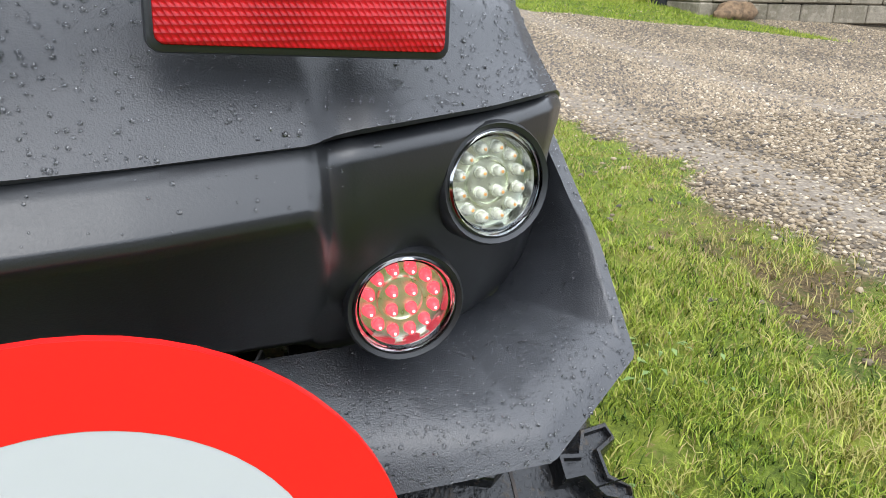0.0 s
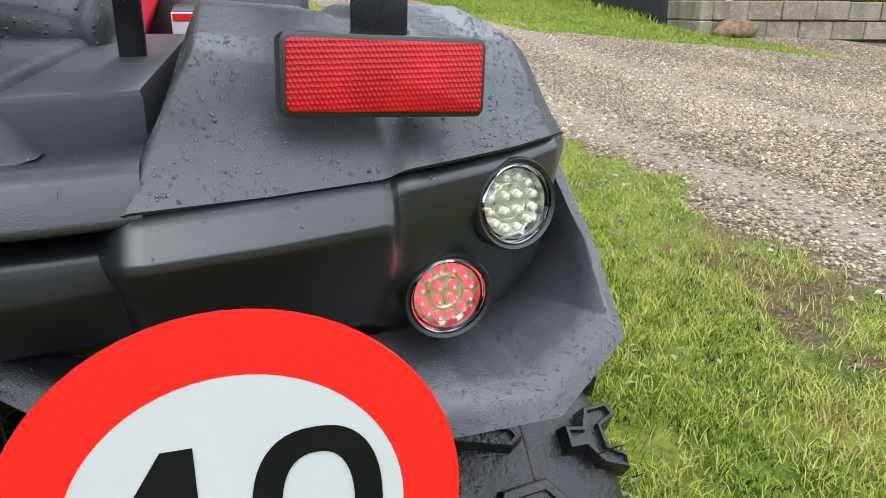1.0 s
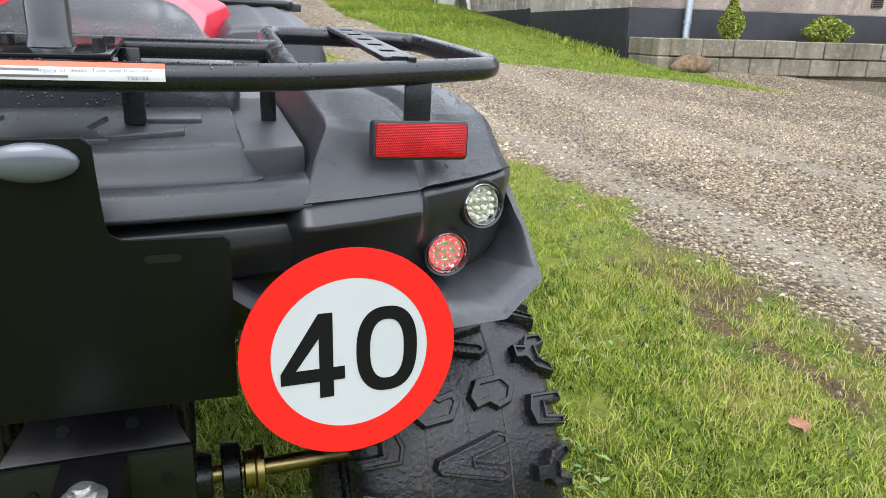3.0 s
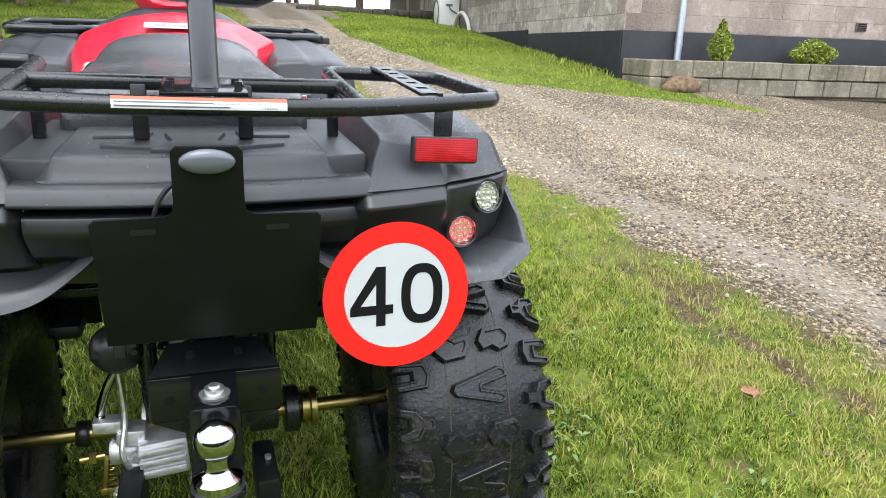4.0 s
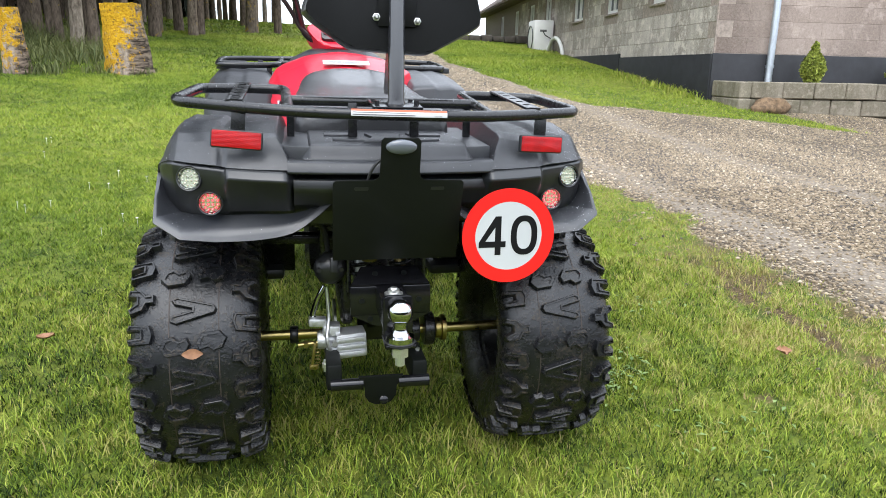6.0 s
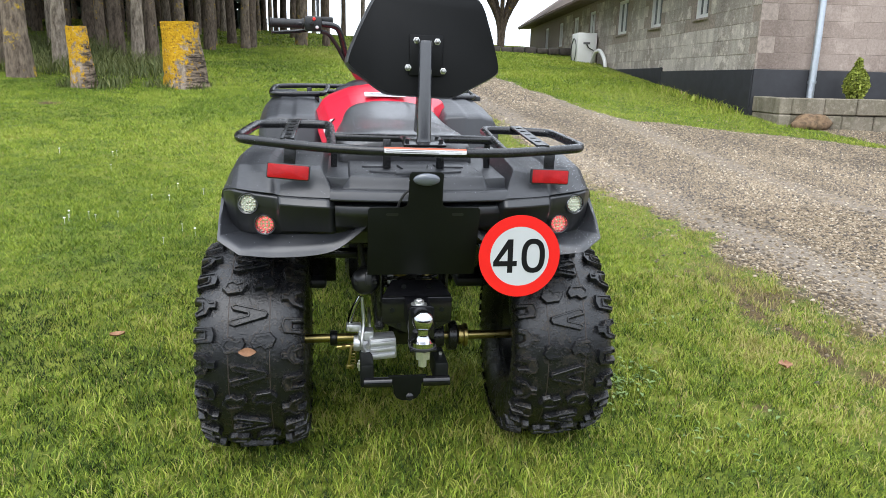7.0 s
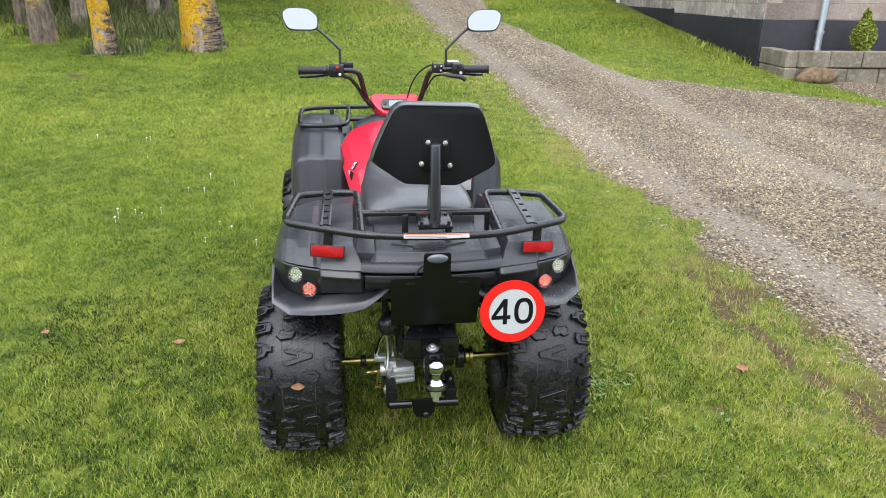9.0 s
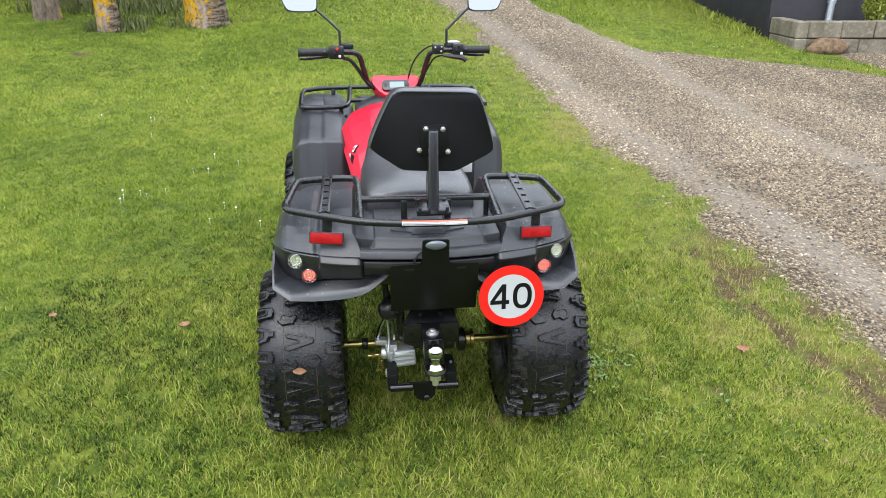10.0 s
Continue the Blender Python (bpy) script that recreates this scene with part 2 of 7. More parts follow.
def m_wall(name, a, b, stain, scale=2.2):
    k = Mat(name, 0.9, 0, 0.25)
    p = k.world()
    streak = k.noise(scale, 5, 0.6, p, (1, 1, 0.25))
    fine, rnd = k.noise(38, 5, 0.7, p), k.rand()
    c = k.mix(rnd, a, b)
    c = k.mix(k.ramp(streak, (0.42, 0.0), (0.64, 0.85)), c, stain)
    flake = k.ramp(k.noise(scale * 2.6, 6, 0.7, p), (0.52, 0.0), (0.60, 0.6))
    c = k.mix(flake, c, tuple(min(1, v * 1.35) for v in b))
    grime = k.ramp(k.noise(scale * 0.6, 4, 0.6, p, (1, 1, 0.5)), (0.48, 0.0), (0.66, 0.7))
    c = k.mix(grime, c, tuple(v * 0.55 for v in stain))
    k.color(k.mix(0.35, c, k.ramp(fine, (0.3, tuple(v * 0.6 for v in a)), (0.7, tuple(v * 1.2 for v in b)))))
    k.bump(fine, 0.6, 0.012)
    return k.m


M_GROUND, M_BLADES, M_STONES = m_ground(), m_blades(), m_stones()
M_BLOCK = m_wall("weathered_grey_blocks", (0.30, 0.262, 0.228), (0.68, 0.62, 0.56), (0.21, 0.172, 0.145))
M_RENDER = m_wall("weathered_pinkish_wall", (0.31, 0.25, 0.212), (0.41, 0.34, 0.295), (0.165, 0.124, 0.102), 1.3)
M_MORTAR = m_plain("mortar", (0.31, 0.258, 0.22), 0.95, 0.3, 20)
M_TAR = m_plain("black_tar_plinth", (0.018, 0.019, 0.023), 0.65, 0.3, 6, bump=0.5)
M_PLANTER = m_wall("concrete_planter_blocks", (0.20, 0.175, 0.13), (0.29, 0.255, 0.20), (0.11, 0.10, 0.06), 5)
M_ROOF = m_plain("brown_eave_board", (0.12, 0.085, 0.065), 0.8, 0.2, 5)
M_EDGING = m_plain("dark_edging_stone", (0.07, 0.06, 0.05), 0.9, 0.4, 8, bump=0.6)
M_ROCK = m_plain("brown_boulder", (0.165, 0.105, 0.058), 0.85, 0.65, 14, bump=1.0)


def m_bark(name, a, b, lichen=0.0):
    k = Mat(name, 0.95, 0, 0.2)
    ridges = k.noise(22, 6, 0.7, None, (1, 1, 0.35))
    c = k.ramp(ridges, (0.32, a), (0.66, b))
    if lichen:
        spot = k.ramp(k.noise(4.5, 7, 0.75), (0.52 - lichen, 0.0), (0.60 - lichen, 1.0))
        c = k.mix(spot, c, k.ramp(k.noise(40, 4), (0.35, (0.36, 0.22, 0.015)), (0.7, (0.62, 0.43, 0.03))))
    k.color(c)
    k.bump(ridges, 0.8, 0.02)
    return k.m


M_BARK = m_bark("grey_bark", (0.040, 0.030, 0.023), (0.20, 0.155, 0.118), -0.07)
M_BARK_PALE = m_bark("pale_bark", (0.085, 0.066, 0.050), (0.40, 0.335, 0.265), -0.09)
M_BARK_LICHEN = m_bark("lichen_bark", (0.060, 0.045, 0.034), (0.26, 0.205, 0.155), -0.035)
def m_stump():
    """Cut trunk: grey-brown wood, ringed bark on one flank, yellow lichen thick on the other and towards the top."""
    k = Mat("lichen_stump", 0.95, 0, 0.2)
    sep = k.node("ShaderNodeSeparateXYZ")
    k.link(k.where(), sep.inputs[0])
    wood = k.ramp(k.noise(16, 6, 0.7, None, (1, 1, 0.5)), (0.32, (0.13, 0.100, 0.078)), (0.68, (0.46, 0.375, 0.305)))
    rings = k.noise(9, 5, 0.65, None, (0.7, 0.7, 3.6))
    bark = k.ramp(rings, (0.40, (0.030, 0.022, 0.017)), (0.60, (0.27, 0.205, 0.155)))
    flank = k.math("ADD", k.math("MULTIPLY", sep.outputs[0], 3.2), k.math("MULTIPLY", sep.outputs[2], -0.45))
    flank = k.math("ADD", flank, k.math("MULTIPLY", k.noise(6, 5, 0.7), 1.1))
    c = k.mix(k.ramp(flank, (0.42, 0.0), (0.58, 1.0)), wood, bark)
    more = k.math("ADD", k.math("MULTIPLY", sep.outputs[2], 0.30), k.math("MULTIPLY", sep.outputs[0], -0.55))
    spot = k.ramp(k.math("ADD", k.noise(11, 8, 0.78), more), (0.56, 0.0), (0.63, 1.0))
    dark = k.ramp(k.noise(26, 4, 0.6), (0.60, 0.0), (0.66, 0.8))
    c = k.mix(spot, c, k.ramp(k.noise(40, 4), (0.35, (0.40, 0.205, 0.010)), (0.7, (0.66, 0.40, 0.025))))
    k.color(k.mix(dark, c, (0.06, 0.045, 0.03)))
    k.bump(k.mix(0.5, rings, k.noise(40, 4)), 0.9, 0.03)
    return k.m


M_POST = m_stump()


def m_leaf(name, a, b):
    k = Mat(name, 0.6, 0, 0.3)
    k.color(k.ramp(k.attr("tone"), (0.0, a), (1.0, b)))
    return k.m


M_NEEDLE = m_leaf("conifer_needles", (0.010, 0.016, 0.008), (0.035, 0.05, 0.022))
M_SHRUB = m_leaf("shrub_leaves", (0.10, 0.14, 0.016), (0.36, 0.40, 0.07))
M_DRY = m_leaf("dry_grass", (0.035, 0.060, 0.012), (0.20, 0.205, 0.075))
M_WEED = m_leaf("weed_leaf", (0.07, 0.13, 0.03), (0.20, 0.28, 0.09))
M_DAISY = m_plain("daisy_petals", (0.75, 0.75, 0.74), 0.6, 0.05)
M_DEADLEAF = m_plain("dead_leaf", (0.27, 0.13, 0.065), 0.6, 0.3, 90, bump=0.4)

# ---- mesh helpers ----
X, Y, Z = Vector((1, 0, 0)), Vector((0, 1, 0)), Vector((0, 0, 1))


def part(name, bm, material, parent=None, label="", sharp=38, at=None):
    """Links a bmesh as one mesh object."""
    me = bpy.data.meshes.new(name)
    bmesh.ops.recalc_face_normals(bm, faces=bm.faces)
    bm.to_mesh(me)
    bm.free()
    me.materials.append(material)
    for p in me.polygons:
        p.use_smooth = True
    me.set_sharp_from_angle(angle=radians(sharp))
    ob = new(name, me)
    if parent is not None:
        ob.parent = parent
    if at is not None:
        ob.matrix_local = at
    if label:
        tagged(ob, label)
    return ob


def thing(name, label, category, group="", kind="", at=None):
    ob = new(name)
    ob.empty_display_size = 0.1
    if at is not None:
        ob.matrix_world = at
    return tagged(ob, label, category, group, kind)


def box(bm, c, size, rot=(0, 0, 0), bevel=0.0, seg=2):
    r = bmesh.ops.create_cube(bm, size=1, matrix=pose(*c, *rot) @ Matrix.Diagonal((*size, 1)))
    if bevel:
        es = {e for v in r["verts"] for e in v.link_edges}
        bmesh.ops.bevel(bm, geom=list(es), offset=bevel, segments=seg, profile=0.5, affect="EDGES", clamp_overlap=True)
    return bm


def axis(p, d):
    return Matrix.Translation(p) @ Vector(d).normalized().to_track_quat("Z", "Y").to_matrix().to_4x4()


def rod(bm, a, b, r, seg=12, r2=None):
    a, b = Vector(a), Vector(b)
    bmesh.ops.create_cone(bm, cap_ends=True, segments=seg, radius1=r, radius2=r if r2 is None else r2, depth=(b - a).length,
                          matrix=axis((a + b) / 2, b - a))
    return bm


def lathe(bm, prof, m, seg=24, close=False):
    """Turns (radius, height) pairs round the z axis of m."""
    rings = []
    for r, h in prof:
        rings.append([bm.verts.new(m @ Vector((r * math.cos(2 * math.pi * i / seg), r * math.sin(2 * math.pi * i / seg), h))) for i in range(seg)])
    pairs = list(zip(rings, rings[1:])) + ([(rings[-1], rings[0])] if close else [])
    for a, b in pairs:
        for i in range(seg):
            j = (i + 1) % seg
            bm.faces.new((a[i], a[j], b[j], b[i]))
    if not close:
        for ring, (r, h) in ((rings[0], prof[0]), (rings[-1], prof[-1])):
            if r > 1e-5:
                bm.faces.new(ring)
    bmesh.ops.remove_doubles(bm, verts=[v for rr in (rings[0], rings[-1]) for v in rr], dist=1e-6)
    return bm


def spline(pts, n=8, closed=False):
    """Points along a Catmull-Rom curve."""
    P = [Vector(p) for p in pts]
    k = len(P)
    out = []
    for i in range(k if closed else k - 1):
        if closed:
            a, b, c, d = (P[(i + j - 1) % k] for j in range(4))
        else:
            a, b, c, d = P[max(i - 1, 0)], P[i], P[i + 1], P[min(i + 2, k - 1)]
        for s in range(n):
            t = s / n
            out.append(0.5 * (2 * b + (c - a) * t + (2 * a - 5 * b + 4 * c - d) * t * t + (3 * b - a - 3 * c + d) * t ** 3))
    if not closed:
        out.append(P[-1])
    return out


def tube(bm, pts, r, seg=10, closed=False):
    """A round bar along points."""
    P = [Vector(p) for p in pts]
    k = len(P)
    rings, up = [], None
    for i, p in enumerate(P):
        if closed:
            d = P[(i + 1) % k] - P[i - 1]
        else:
            d = P[min(i + 1, k - 1)] - P[max(i - 1, 0)]
        d.normalize()
        up = (Z if abs(d.z) < 0.9 else X) if up is None else up
        side = d.cross(up).normalized()
        up = side.cross(d).normalized()
        rr = r[i] if isinstance(r, (list, tuple)) else r
        rings.append([bm.verts.new(p + rr * (math.cos(2 * math.pi * j / seg) * side + math.sin(2 * math.pi * j / seg) * up)) for j in range(seg)])
    for a, b in zip(rings, rings[1:] + ([rings[0]] if closed else [])):
        for j in range(seg):
            bm.faces.new((a[j], a[(j + 1) % seg], b[(j + 1) % seg], b[j]))
    if not closed:
        bm.faces.new(rings[0])
        bm.faces.new(rings[-1])
    return bm


def loft(bm, rows, closed=False):
    """A skin over rows of points with equal counts."""
    vs = [[bm.verts.new(p) for p in r] for r in rows]
    for a, b in zip(vs, vs[1:]):
        n = len(a)
        for j in range(n if closed else n - 1):
            bm.faces.new((a[j], a[(j + 1) % n], b[(j + 1) % n], b[j]))
    return vs


def thicken(bm, t):
    bmesh.ops.recalc_face_normals(bm, faces=bm.faces)
    bmesh.ops.solidify(bm, geom=list(bm.faces), thickness=t)
    return bm


def slab(bm, outline, m, depth, bevel=0.0):
    """A flat plate of an outline in the x-y plane of m, depth deep along its z."""
    low = [bm.verts.new(m @ Vector((x, y, 0))) for x, y in outline]
    top = [bm.verts.new(m @ Vector((x, y, depth))) for x, y in outline]
    bm.faces.new(low[::-1])
    f = bm.faces.new(top)
    n = len(low)
    for i in range(n):
        bm.faces.new((low[i], low[(i + 1) % n], top[(i + 1) % n], top[i]))
    if bevel:
        bmesh.ops.bevel(bm, geom=list(f.edges), offset=bevel, segments=2, profile=0.5, affect="EDGES")
    return bm


def rounded(w, h, r, n=4):
    """The outline of a rectangle with round corners."""
    out = []
    for cx, cy, a0 in ((w / 2 - r, h / 2 - r, 0), (-w / 2 + r, h / 2 - r, 90), (-w / 2 + r, -h / 2 + r, 180), (w / 2 - r, -h / 2 + r, 270)):
        for i in range(n + 1):
            a = radians(a0 + 90 * i / n)
            out.append((cx + r * math.cos(a), cy + r * math.sin(a)))
    return out


def facing(p, n, up=(0, 0, 1)):
    """A pose at p whose z points along n and whose y is as near up as can be."""
    z = Vector(n).normalized()
    x = Vector(up).cross(z).normalized()
    y = z.cross(x)
    return Matrix(((x.x, y.x, z.x, p[0]), (x.y, y.y, z.y, p[1]), (x.z, y.z, z.z, p[2]), (0, 0, 0, 1)))


def fast_mesh(name, verts, faces_n, loops, material, tone=None, smooth=False):
    """A mesh from numpy arrays, all faces with faces_n corners."""
    me = bpy.data.meshes.new(name)
    nf = len(loops) // faces_n
    me.vertices.add(len(verts))
    me.vertices.foreach_set("co", np.asarray(verts, dtype=np.float32).ravel())
    me.loops.add(len(loops))
    me.loops.foreach_set("vertex_index", np.asarray(loops, dtype=np.int32))
    me.polygons.add(nf)
    me.polygons.foreach_set("loop_start", np.arange(nf, dtype=np.int32) * faces_n)
    me.polygons.foreach_set("loop_total", np.full(nf, faces_n, dtype=np.int32))
    if smooth:
        me.polygons.foreach_set("use_smooth", np.ones(nf, dtype=bool))
    me.materials.append(material)
    if tone is not None:
        a = me.attributes.new("tone", "FLOAT", "POINT")
        a.data.foreach_set("value", np.asarray(tone, dtype=np.float32))
    me.update()
    me.validate()
    return new(name, me)


# ---- ground ----
def step(a, b, v):
    s = np.clip((v - a) / (b - a), 0, 1)
    return s * s * (3 - 2 * s)


def height(x, y):
    """The lawn's height: it rises ahead and levels off far away."""
    x, y = np.asarray(x, float), np.asarray(y, float)
    h = -0.012 + 3.5 * np.tanh(y / 31) - 0.028 * np.clip(x, -30, 12) * np.clip(y / 4, 0, 1)
    h = np.where(y < 0, -0.012 + 0.113 * np.maximum(y, -6), h)
    h = h + 0.065 * step(0.45, 1.15, x) * np.exp(-(y / 3.5) ** 2)
    return h + 0.012 * np.sin(3.1 * x + 1.3 * y) * np.cos(2.3 * y - x) * step(0.9, 2.0, np.hypot(x, y - 0.5))


def wobble(x, y):
    return 0.05 * np.sin(2.3 * y + 1.7 * np.sin(1.1 * x + 2.7 * y)) + 0.03 * np.sin(7.1 * y + 4 * x + 2 * np.sin(3.3 * y)) + 0.02 * np.sin(17 * y - 5 * x)


def patchy(x, y, size, seed):
    """Smooth random values from 0 to 1, changing over about the given size."""
    x, y = np.asarray(x, float) / size, np.asarray(y, float) / size
    i, j = np.floor(x), np.floor(y)
    u, v = x - i, y - j
    u, v = u * u * (3 - 2 * u), v * v * (3 - 2 * v)

    def at(a, b):
        s = np.sin(a * 127.1 + b * 311.7 + seed * 74.7) * 43758.5453
        return s - np.floor(s)

    return (at(i, j) * (1 - u) + at(i + 1, j) * u) * (1 - v) + (at(i, j + 1) * (1 - u) + at(i + 1, j + 1) * u) * v


def drive_edge(y):
    """Where the lawn gives way to the drive."""
    return np.interp(y, (-8, -0.5, 0.1, 0.35, 0.6, 0.9, 1.2, 1.5, 2.1, 2.6, 3.3, 4.4, 6.5, 10.0, 12.8, 20, 40),
                     (2.5, 2.05, 1.91, 1.87, 1.85, 1.82, 1.775, 1.74, 1.66, 1.60, 1.52, 1.42, 1.27, 0.95, 0.88, 1.0, 2.0))


def gravel_at(x, y):
    """1 on the gravel drive, 0 on grass, with a soft edge."""
    x, y = np.asarray(x, float), np.asarray(y, float)
    left = drive_edge(y)
    right = np.interp(y, (5.8, 6.9, 8.6, 10.2, 13.2, 20, 40), (3.5, 3.2, 2.92, 2.7, 2.9, 3.6, 4.5))
    d_left = x - left + wobble(x, y) + 0.16 * (patchy(x, y, 0.16, 3) - 0.5) + 0.14 * (patchy(x, y, 0.05, 4) - 0.5)
    low = np.interp(x, (3.4, 4.3, 4.9, 5.7), (5.85, 5.47, 5.15, 4.68))
    tongue = np.minimum.reduce((y - low, x - right + 0.4, (5.72 - 0.3 * (y - 4.67)) - x))
    strip = np.where(y > 5.9, np.minimum(x - right, 5.4 - x + 0.1 * (y - 6.8) + 3 * step(6.5, 7.0, y)), -1)
    d_grass = np.maximum(tongue, strip) + 0.6 * wobble(x, y)
    return np.minimum(step(-0.20, 0.20, d_left), step(0.1, -0.1, d_grass))


def track_at(x, y):
    """The two pale wheel tracks along the drive."""
    x, y = np.asarray(x, float), np.asarray(y, float)
    left = drive_edge(y)
    d = x - left + 0.10 * (patchy(x, y, 0.5, 13) - 0.5)
    return np.exp(-((d - 0.30) / 0.22) ** 2) + np.exp(-((d - 1.55) / 0.24) ** 2)


def bare_at(x, y):
    """How bare the turf is: along the drive and in some worn spots."""
    x, y = np.asarray(x, float), np.asarray(y, float)
    left = drive_edge(y)
    b = (0.60 + 0.05 * step(1.2, 0.6, y)) * np.exp(-((x - left + 0.14 + 1.2 * wobble(x, y)) / 0.30) ** 2) * (0.35 + 0.9 * patchy(x, y, 0.12, 5)) * (0.45 + 0.55 * step(1.7, 0.8, y))
    rut = np.interp(y, (-2.0, -0.8, -0.32, -0.05, 0.27, 0.51, 0.77, 0.98, 1.18, 1.36, 2.2), (1.95, 1.72, 1.64, 1.60, 1.56, 1.50, 1.47, 1.42, 1.34, 1.25, 0.95))
    worn = step(1.6, 0.8, y) * step(0.10, 0.45, patchy(x, y, 0.24, 12))
    b = np.maximum(b, 0.95 * np.exp(-((x - rut + 0.03 * np.sin(5.1 * y) + 0.02 * np.sin(13 * y)) / 0.035) ** 2) * worn)
    b = np.maximum(b, 0.55 * np.exp(-((x - rut - 0.17) / 0.15) ** 2) * step(1.3, 0.3, y) * patchy(x, y, 0.09, 15))
    b = np.maximum(b, 0.6 * step(0.74, 0.92, patchy(x, y, 0.07, 9)) * step(0.5, 0.75, patchy(x, y, 0.9, 10)) * step(0.3, 0.9, x) * step(1.9, 1.2, y))
    for px, py, r, s in ((0.93, 0.29, 0.045, 0.8), (1.08, -0.12, 0.05, 0.8), (1.55, 0.05, 0.07, 0.6), (1.62, -0.3, 0.08, 0.6), (1.5, 0.45, 0.07, 0.55),
                         (-2.9, 5.3, 0.12, 0.7), (-0.3, 6.2, 0.35, 0.2), (1.3, -0.75, 0.06, 0.5), (1.43, 0.56, 0.05, 0.6), (1.42, 0.40, 0.05, 0.6), (1.49, -0.18, 0.06, 0.6), (1.34, -0.31, 0.05, 0.6)):
        b = np.maximum(b, 1.25 * s * np.exp(-((x - px) ** 2 + 1.6 * (y - py) ** 2) / (r * r)))
    return b


def lines(near0, near1, d, far):
    """Grid lines: close together in the middle, ever wider outwards."""
    v = list(np.arange(near0, near1, d))
    s = d
    while v[-1] < far:
        s *= 1.18
        v.append(v[-1] + s)
    s = d
    while v[0] > -far:
        s *= 1.18
        v.insert(0, v[0] - s)
    return np.array(v)


gx, gy = lines(-4, 7.5, 0.06, 700), lines(-2.5, 9, 0.06, 700)
GX, GY = np.meshgrid(gx, gy)
GZ = height(GX, GY)
nx_, ny_ = len(gx), len(gy)
idx = np.arange(nx_ * ny_).reshape(ny_, nx_)
quads = np.stack((idx[:-1, :-1], idx[:-1, 1:], idx[1:, 1:], idx[1:, :-1]), -1).reshape(-1)
ground = fast_mesh("ground", np.stack((GX, GY, GZ), -1).reshape(-1, 3), 4, quads, M_GROUND, None, True)
for key, f in (("gravel", gravel_at), ("bare", bare_at), ("track", track_at)):
    a = ground.data.attributes.new(key, "FLOAT", "POINT")
    a.data.foreach_set("value", f(GX, GY).astype(np.float32).ravel())
tagged(ground, "sloping mown lawn beside a pale gravel drive", "ground", kind="structure")


rng = np.random.default_rng(7)


def scatter(n, x0, x1, y0, y1, keep):
    x, y = rng.uniform(x0, x1, n), rng.uniform(y0, y1, n)
    k = rng.random(n) < keep(x, y)
    return x[k], y[k]


def blades(name, x, y, hmin, hmax, width, material, tone_shift=0.0, pieces=2, flop=1.0):
    """Blades of grass of one or two pieces; flop: how far they lie over."""
    n = len(x)
    z = height(x, y) - 0.003
    a, lean = rng.uniform(0, 2 * np.pi, n), rng.uniform(0, 2 * np.pi, n)
    patch = 0.5 + 0.25 * np.sin(1.9 * x + 0.7 * y) + 0.25 * np.sin(2.7 * y - 1.1 * x + 1)
    tuft = 0.5 * patchy(x, y, 0.045, 1) + 0.5 * patchy(x, y, 0.13, 2)
    lean = lean + 2.2 * patchy(x, y, 0.11, 17)
    dry = step(0.48, 0.82, 0.5 * patchy(x, y, 0.75, 6) + 0.3 * patchy(x, y, 0.22, 7) + 0.2 * patchy(x, y, 2.1, 16)) * (0.75 + 0.25 * step(0.4, 1.2, x)) * step(3.0, 2.2, x)
    h = rng.uniform(hmin, hmax, n) * (0.6 + 0.35 * patch) * (0.5 + 0.95 * tuft)
    w = width * rng.uniform(0.6, 1.4, n)
    bend = h * rng.uniform(0.25, 1.35, n) * flop
    base = np.stack((x, y, z), -1)
    side = np.stack((np.cos(a), np.sin(a), np.zeros(n)), -1) * w[:, None] / 2
    off = np.stack((np.cos(lean), np.sin(lean), np.zeros(n)), -1)
    tip = base + off * bend[:, None] + np.array([0, 0, 1]) * h[:, None]
    if pieces == 2:
        mid = base + off * (bend * 0.38)[:, None] + np.array([0, 0, 1]) * (h * 0.72)[:, None]
        V = np.stack((base - side, base + side, mid + side * 0.7, mid - side * 0.7, tip), 1).reshape(-1, 3)
        corners, k = np.array([[0, 1, 2, 0, 2, 3, 3, 2, 4]]), 5
    else:
        V = np.stack((base - side, base + side, tip), 1).reshape(-1, 3)
        corners, k = np.array([[0, 1, 2]]), 3
    L = (np.arange(n)[:, None] * k + corners).reshape(-1)
    worn = bare_at(x, y)
    near = np.clip(np.abs(drive_edge(y) - x) / 0.9, 0, 1)
    tone = 0.10 * step(2.2, 3.0, x) + rng.normal(0.46, 0.29 if width < 0.004 else 0.15, n) + 0.22 * (patch - 0.5) + (0.95 if width < 0.004 else 0.30) * (tuft - 0.5) + 0.30 * dry * (1 + 0.6 * step(0.5, 1.2, x))
    tone = np.clip(tone + 0.25 * worn + 0.20 * (1 - near) + 0.26 * (patchy(x, y, 1.3, 18) - 0.5) + tone_shift, 0, 0.92)
    tone = np.where(rng.random(n) < 0.012 + 0.12 * dry * step(0.4, 1.3, x) + 0.50 * worn + 0.34 * (1 - near) ** 2, 1.0, tone)
    return fast_mesh(name, V, 3, L, material, np.repeat(tone, k))


def turf(x, y):
    return np.clip(1 - 1.25 * gravel_at(x, y), 0, 1) * np.clip(1 - 1.3 * bare_at(x, y), 0.12, 1) * (0.16 + 0.84 * step(0.22, 0.58, 0.5 * patchy(x, y, 0.05, 8) + 0.5 * patchy(x, y, 0.022, 19)))


